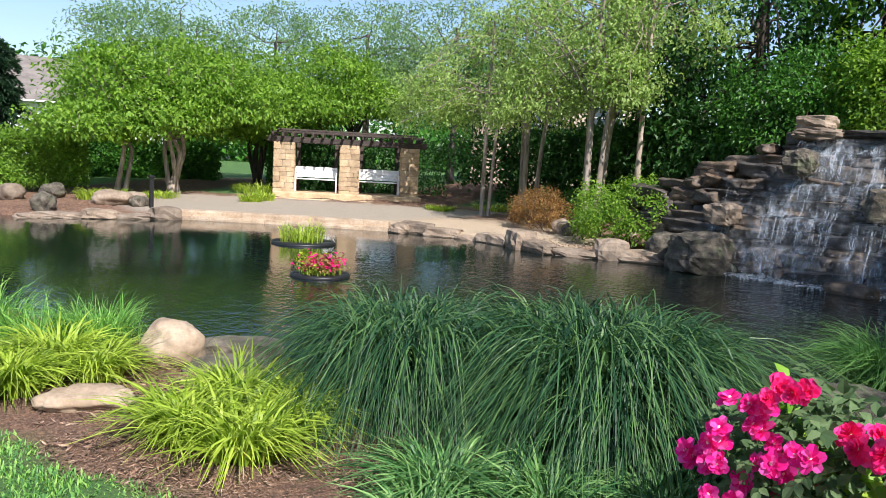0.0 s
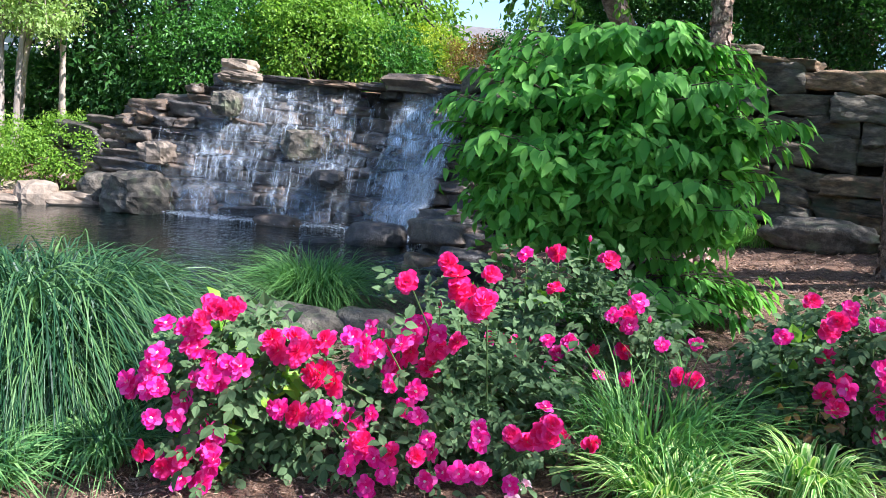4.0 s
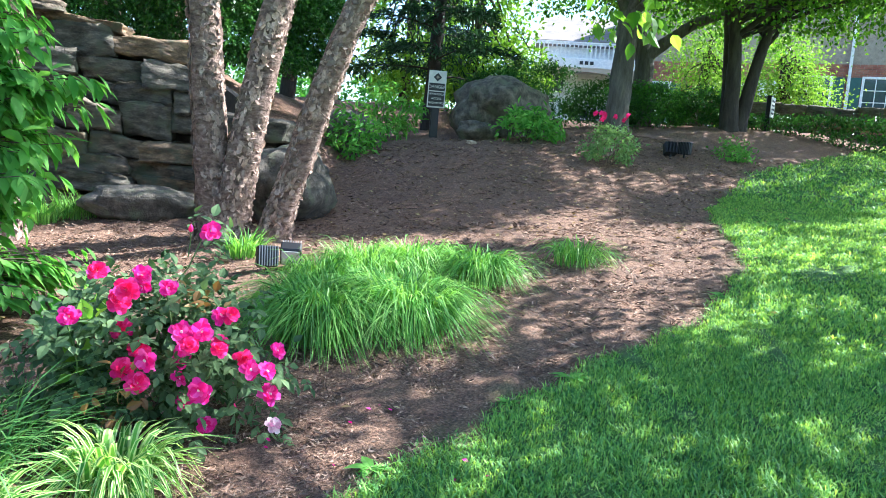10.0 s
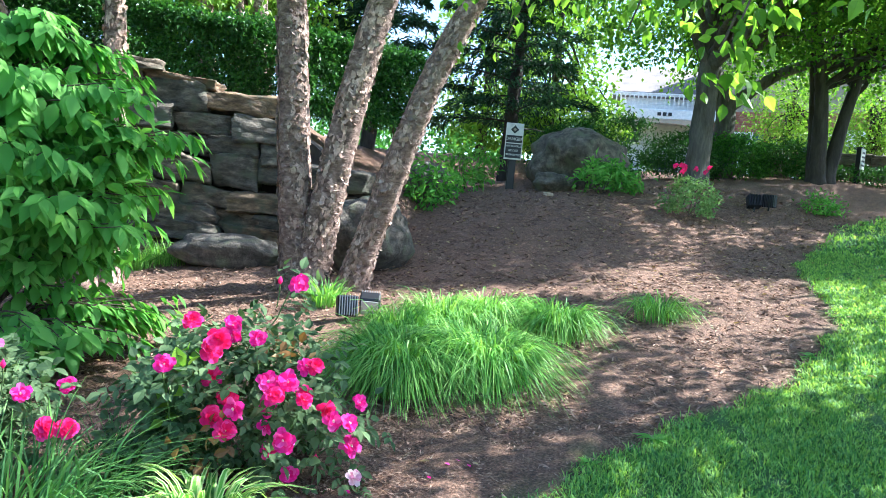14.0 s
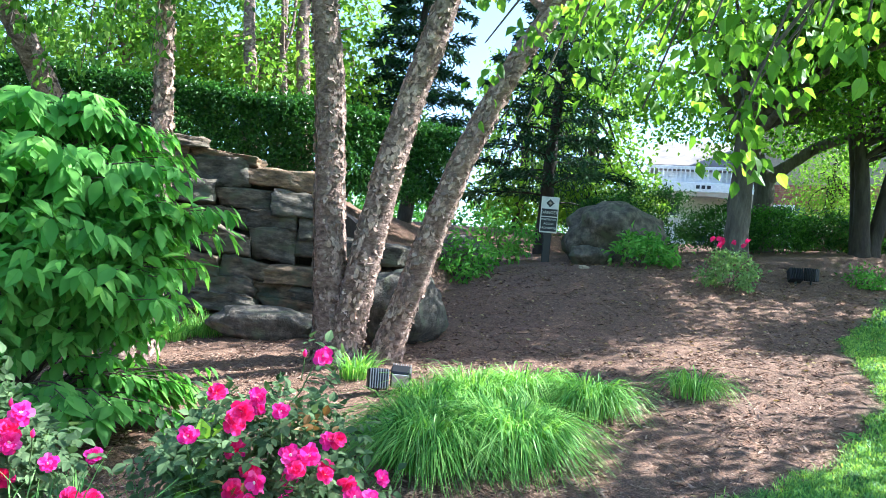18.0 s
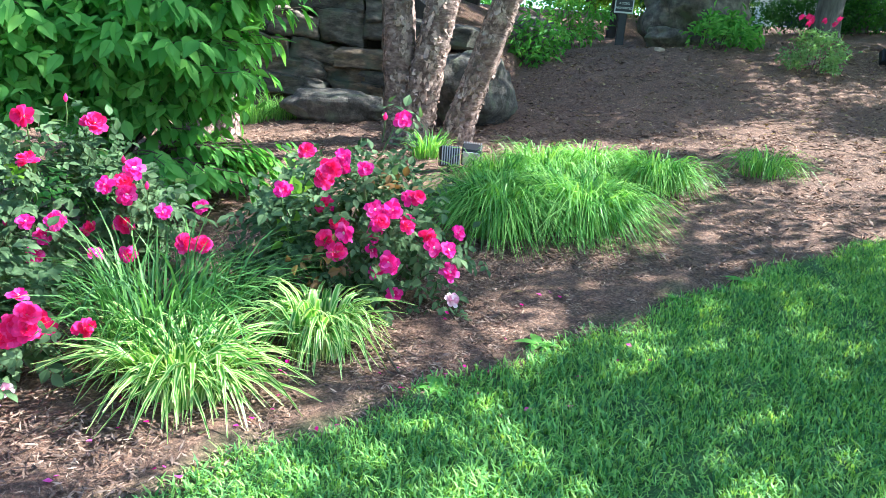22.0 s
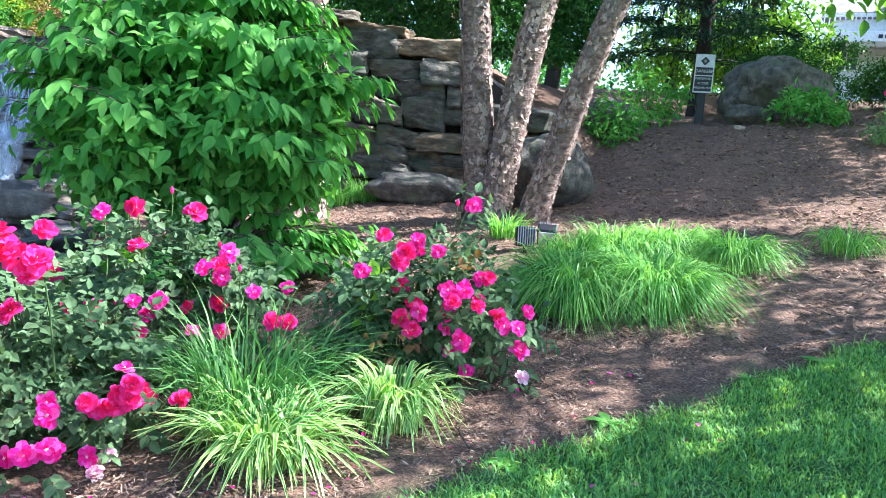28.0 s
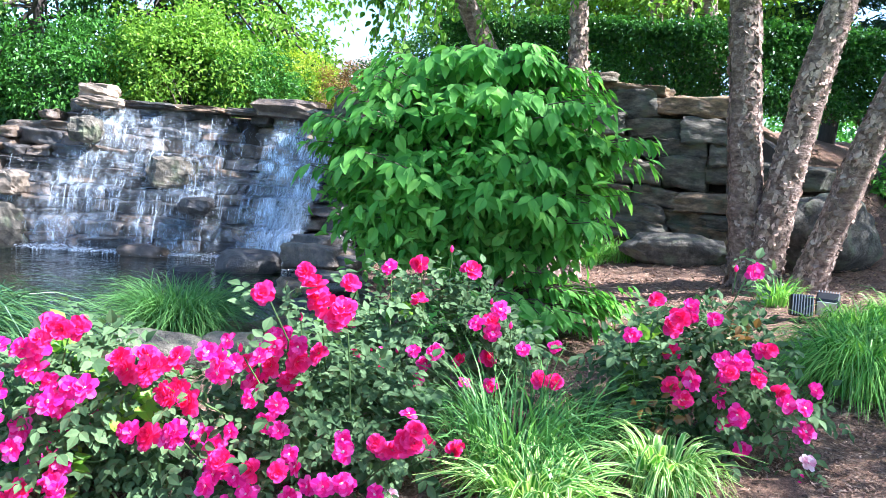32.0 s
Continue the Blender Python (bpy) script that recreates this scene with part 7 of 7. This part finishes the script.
def letters(text, size, material, parent, matrix, name="lettering"):
    c = bpy.data.curves.new(name, "FONT")
    c.body, c.size, c.align_x, c.align_y, c.extrude = text, size, "CENTER", "CENTER", 0.0008
    tmp = bpy.data.objects.new(name, c)
    scene.collection.objects.link(tmp)
    dg = bpy.context.evaluated_depsgraph_get()
    me = bpy.data.meshes.new_from_object(tmp.evaluated_get(dg))
    bpy.data.objects.remove(tmp)
    me.materials.clear()
    me.materials.append(material)
    return part(name, me, parent, matrix=matrix)


def warning_sign():
    x, y = 9.09, 12.9
    z0 = ground_z(x, y)
    ob = thing("warning_sign", (x, y, z0), "black and white warning sign on a dark post", "sign")
    ob.rotation_euler = (0, 0, radians(-33))
    part("post", box_mesh("post", 0.16, 0.14, 1.35, M_BLACK, 0.01), ob, place=(0, 0.09, -0.1))
    top = 3.28 - z0
    plate = part("plate", box_mesh("plate", 0.36, 0.02, 0.74, M_SIGNWHITE, 0.004), ob, "white enamelled plate", place=(0, 0, top - 0.74))
    part("black_panel", box_mesh("black_panel", 0.32, 0.006, 0.15, M_SIGNBLACK, 0.001), plate, place=(0, -0.0125, 0.34))
    part("black_panel", box_mesh("black_panel", 0.32, 0.006, 0.29, M_SIGNBLACK, 0.001), plate, place=(0, -0.0125, 0.03))
    part("diamond", box_mesh("diamond", 0.12, 0.005, 0.12, M_SIGNBLACK, 0.001, False), plate, matrix=pose(0, -0.012, 0.61, 0, 45, 0))
    part("diamond_inset", box_mesh("diamond_inset", 0.05, 0.004, 0.05, M_BARKP, 0.001, False), plate, matrix=pose(0, -0.015, 0.61, 0, 45, 0))
    letters("DANGER", 0.088, M_SIGNWHITE, plate, pose(0, -0.0175, 0.415, 90))
    for i, word in enumerate(("WATERFALL", "ACCESS", "PROHIBITED")):
        letters(word, 0.058, M_SIGNWHITE, plate, pose(0, -0.0175, 0.27 - 0.088 * i, 90))


warning_sign()


def small_sign():
    x, y = 17.95, 10.95
    z0 = ground_z(x, y)
    ob = thing("post_sign", (x, y, z0), "small pale notice on a dark post", "sign")
    ob.rotation_euler = (0, 0, radians(15))
    part("post", box_mesh("post", 0.12, 0.12, 3.85 - z0, M_BLACK, 0.01), ob)
    plate = part("plate", box_mesh("plate", 0.3, 0.02, 0.5, M_SIGNWHITE, 0.004), ob, place=(0, -0.08, 3.8 - z0 - 0.5))
    for i in range(4):
        part("bar", box_mesh("bar", 0.22, 0.004, 0.045, M_SIGNBLACK, 0.001), plate, "dark bar of writing", place=(0, -0.013, 0.08 + i * 0.1))


small_sign()
low_wall = thing("low_wall", (20.3, 11.0, 2.6), "low dark stone wall at the lawn's far end", "stone wall", kind="structure")
stone_course_wall(low_wall, STONES_WALL, [(18.6, 14.0), (19.4, 12.4), (21.0, 9.5), (22.6, 6.6)], lambda k: 2.3, lambda k: 3.85, lambda k, h: 0.05 * h, (0.6, 1.2), (0.25, 0.35), 0.6, 95)
# stands in for the grass bank; its shade is put into the dark leaves
hedge("hedge", [(17.9, 12.4), (18.5, 10.2), (19.8, 7.4)], 2.3, 3.3, 0.7, "low dark leaf band standing in for shaded grass before the far stone wall", M_BOX, 308, 7000, 0.09, 0.15)


# ------------------------------------------------------------------ houses beyond the garden
def window(house, x, z, w, h, m, grid=(2, 3), frame=0.06, shutters=False, y=0.0, name="window"):
    """A window on the front (the local -y face)."""
    win = part(name, box_mesh("glass", w, 0.05, h, M_GLASS, 0), house, "dark window glass in a white frame", place=(x, y - 0.03, z))
    for sx in (-1, 1):
        part("frame", box_mesh("frame", frame, 0.09, h + 2 * frame, m, 0.005), win, place=(sx * (w / 2 + frame / 2), -0.01, -frame))
    for zz in (-frame, h):
        part("frame", box_mesh("frame", w, 0.09, frame, m, 0.005), win, place=(0, -0.01, zz))
    for i in range(1, grid[0]):
        part("muntin", box_mesh("muntin", 0.035, 0.03, h, m, 0), win, place=(-w / 2 + w * i / grid[0], -0.035, 0))
    for i in range(1, grid[1]):
        part("muntin", box_mesh("muntin", w, 0.028, 0.035, m, 0), win, place=(0, -0.035, h * i / grid[1]))
    if shutters:
        for sx in (-1, 1):
            part("shutter", box_mesh("shutter", 0.42, 0.06, h + 0.1, M_GREENPAINT, 0.01), win, "dark green shutter", place=(sx * (w / 2 + frame + 0.23), -0.02, -0.05))
    return win


def house(place, turn, size, wall, roof_rise, label, windows, trim=M_WHITE, doors=(), hip=0.0, shutters=False):
    L, Dp, H = size
    ob = thing("house", place, label, "house", "houses beyond the garden")
    ob.rotation_euler = (0, 0, radians(turn))
    part("wall", box_mesh("wall", L, Dp, H, wall, 0.02), ob, place=(0, Dp / 2, -1.0))
    o, e = 0.5, H - 1.0
    v = np.array([(-L / 2 - o, -o, e), (L / 2 + o, -o, e), (L / 2 + o, Dp + o, e), (-L / 2 - o, Dp + o, e), (-L / 2 - o + hip, Dp / 2, e + roof_rise), (L / 2 + o - hip, Dp / 2, e + roof_rise),
                  (-L / 2 - o, -o, e - 0.22), (L / 2 + o, -o, e - 0.22), (L / 2 + o, Dp + o, e - 0.22), (-L / 2 - o, Dp + o, e - 0.22)])
    me = bpy.data.meshes.new("roof")
    me.from_pydata(v.tolist(), [], [(0, 1, 5, 4), (2, 3, 4, 5), (0, 4, 3), (1, 2, 5), (0, 6, 7, 1), (1, 7, 8, 2), (2, 8, 9, 3), (3, 9, 6, 0), (6, 9, 8, 7)])
    me.materials.append(M_ROOF)
    part("roof", me, ob, "grey shingled roof")
    part("gutter", box_mesh("gutter", L + 1.0, 0.12, 0.12, trim, 0.02), ob, place=(0, -o - 0.05, e - 0.2))
    for x, z, w, h in windows:
        window(ob, x, z, w, h, trim, shutters=shutters)
    for x, w, h, m in doors:
        d = part("door", box_mesh("door", w, 0.07, h, m, 0.01), ob, "painted front door", place=(x, -0.03, 0.0))
        for sx in (-1, 1):
            part("door_frame", box_mesh("door_frame", 0.12, 0.1, h + 0.1, trim, 0.01), d, place=(sx * (w / 2 + 0.06), 0, 0))
        part("door_frame", box_mesh("door_frame", w + 0.3, 0.1, 0.14, trim, 0.01), d, place=(0, 0, h + 0.02))
    return ob


house((-52.0, 9.0, 0.2), 82, (16, 9, 4.6), M_SIDING, 2.9, "white sided house with a grey roof behind the trees", [(-5, 0.9, 1.1, 1.5), (-2, 0.9, 1.1, 1.5), (2, 0.9, 1.1, 1.5), (5, 0.9, 1.1, 1.5)])
house((-68.4, 31.6, -0.6), 66, (9, 8, 3.4), M_SIDING, 1.6, "white house with a red front door", [(-3, 0.9, 1.0, 1.4), (2.6, 0.9, 1.0, 1.4)], doors=((-0.1, 0.95, 2.05, M_REDDOOR),))
house((-23.0, 24.4, 1.2), 45, (7, 7, 4.6), M_TANWALL, 1.4, "tan house with a white lattice window behind birches", [(-0.6, 1.55, 1.6, 1.3), (2.2, 1.5, 1.2, 1.3)])
house((-8.0, 40.0, 2.4), 14, (12, 9, 5.0), M_TANWALL, 1.6, "house with a grey hipped roof beyond the waterfall", [(-3, 1.2, 1.2, 1.5), (3, 1.2, 1.2, 1.5)], hip=3.0)


def porch_house():
    """White porch and the long brick front to its right."""
    ob = house((29.2, 25.4, 3.4), -48, (8.2, 8, 5.6), M_SIDING, 2.0, "white sided house with an arched porch and balcony rail", [(-3.4, 2.2, 0.9, 1.5), (2.6, 0.6, 0.9, 1.5)])
    for i in range(22):
        part("siding_board", box_mesh("siding_board", 8.2, 0.03, 0.19, M_SIDING, 0), ob, matrix=pose(0, -0.02, -0.3 + i * 0.22, -6))
    part("porch_deck", box_mesh("porch_deck", 5.2, 2.2, 0.45, M_WHITE, 0.03), ob, "white porch ceiling beam", place=(-1.8, -1.1, 3.1))
    a = np.linspace(0, np.pi, 17)
    v = []
    for ang in a:
        x, z = 2.1 * math.cos(ang), 0.62 * math.sin(ang)
        v += [(x, -0.08, z), (x, 0.08, z), (x, -0.08, 0.8), (x, 0.08, 0.8)]
    f = []
    for i in range(16):
        p = 4 * i
        f += [(p, p + 4, p + 5, p + 1), (p, p + 2, p + 6, p + 4), (p + 1, p + 5, p + 7, p + 3)]
    part("arch", big_mesh("arch", v, f, M_TANWALL), ob, "cream arched porch front", place=(-1.8, -2.1, 2.3))
    for x in (-4.2, 0.6):
        part("column", box_mesh("column", 0.28, 0.28, 4.2, M_WHITE, 0.04), ob, "white porch column", place=(x, -2.1, -1.0))
    for i in range(26):
        part("baluster", box_mesh("baluster", 0.05, 0.05, 0.7, M_WHITE, 0), ob, place=(-4.3 + i * 0.2, -2.1, 3.5))
    part("rail", box_mesh("rail", 5.2, 0.1, 0.08, M_WHITE, 0.01), ob, "white balcony rail", place=(-1.8, -2.1, 4.2))
    for i in range(3):
        part("number_bar", box_mesh("number_bar", 0.16, 0.02, 0.16, M_BLACK, 0.005), ob, place=(-2.1 + i * 0.24, -2.22, 3.25))
    window(ob, -1.8, 0.0, 1.5, 1.4, M_WHITE, (3, 3))


porch_house()


def brick_front():
    ob = thing("brick_house", (31.0, 18.0, 3.2), "red brick house with tall white windows and green shutters", "house", "houses beyond the garden")
    ob.rotation_euler = (0, 0, radians(117 + 180))
    wall = part("wall", box_mesh("wall", 15, 8, 8, M_MORTAR, 0.02), ob, "red brick wall", place=(0, 4, -1))
    n_rows, bh, bw = 48, 0.1, 0.3
    v, f = [], []
    for r in range(n_rows):
        for c in range(51):
            x = -7.5 + (c + 0.5 * (r % 2)) * bw
            x0, x1, z0, z1 = x + 0.008, min(x + bw - 0.008, 7.5), r * bh + 0.006, (r + 1) * bh - 0.006
            if x1 <= x0:
                continue
            k = len(v)
            for xx in (x0, x1):
                for yy in (-0.025, 0.01):
                    for zz in (z0, z1):
                        v.append((xx, yy - 4.0, zz))
            f += [(k, k + 4, k + 5, k + 1), (k + 1, k + 5, k + 7, k + 3), (k, k + 2, k + 6, k + 4), (k, k + 1, k + 3, k + 2), (k + 4, k + 6, k + 7, k + 5)]
    bricks = part("brickwork", big_mesh("brickwork", v, f, M_BRICK), wall, "courses of red brick")
    bricks["kind"] = "stuff"
    for x in (-5.6, -2.4, 0.9, 3.4, 5.4):
        window(ob, x, 1.3 if x > 0 else 0.9, 1.25, 1.9, M_WHITE, (3, 4), 0.1, True, -0.04)
    arch = part("arched_window", box_mesh("arched_window", 1.5, 0.1, 2.2, M_WHITE, 0.02), ob, "white arched window", place=(-0.9, -0.06, 0.3))
    a = np.linspace(0, np.pi, 13)
    av = [(0, -0.06, 0)] + [(0.75 * math.cos(q), -0.06, 0.6 * math.sin(q)) for q in a]
    part("arch_top", big_mesh("arch_top", av, np.array([(0, i + 1, i + 2) for i in range(12)]), M_WHITE), arch, place=(0, 0, 2.2))
    part("pane", box_mesh("pane", 1.2, 0.05, 2.0, M_GLASS, 0), arch, place=(0, -0.05, 0.1))
    part("downspout", box_mesh("downspout", 0.12, 0.12, 7.0, M_WHITE, 0.02), ob, "white downspout", place=(2.2, -0.1, -1))
    part("roof", box_mesh("roof", 16, 9, 0.6, M_ROOF, 0.1), ob, "grey shingled roof", place=(0, 4, 7))


brick_front()
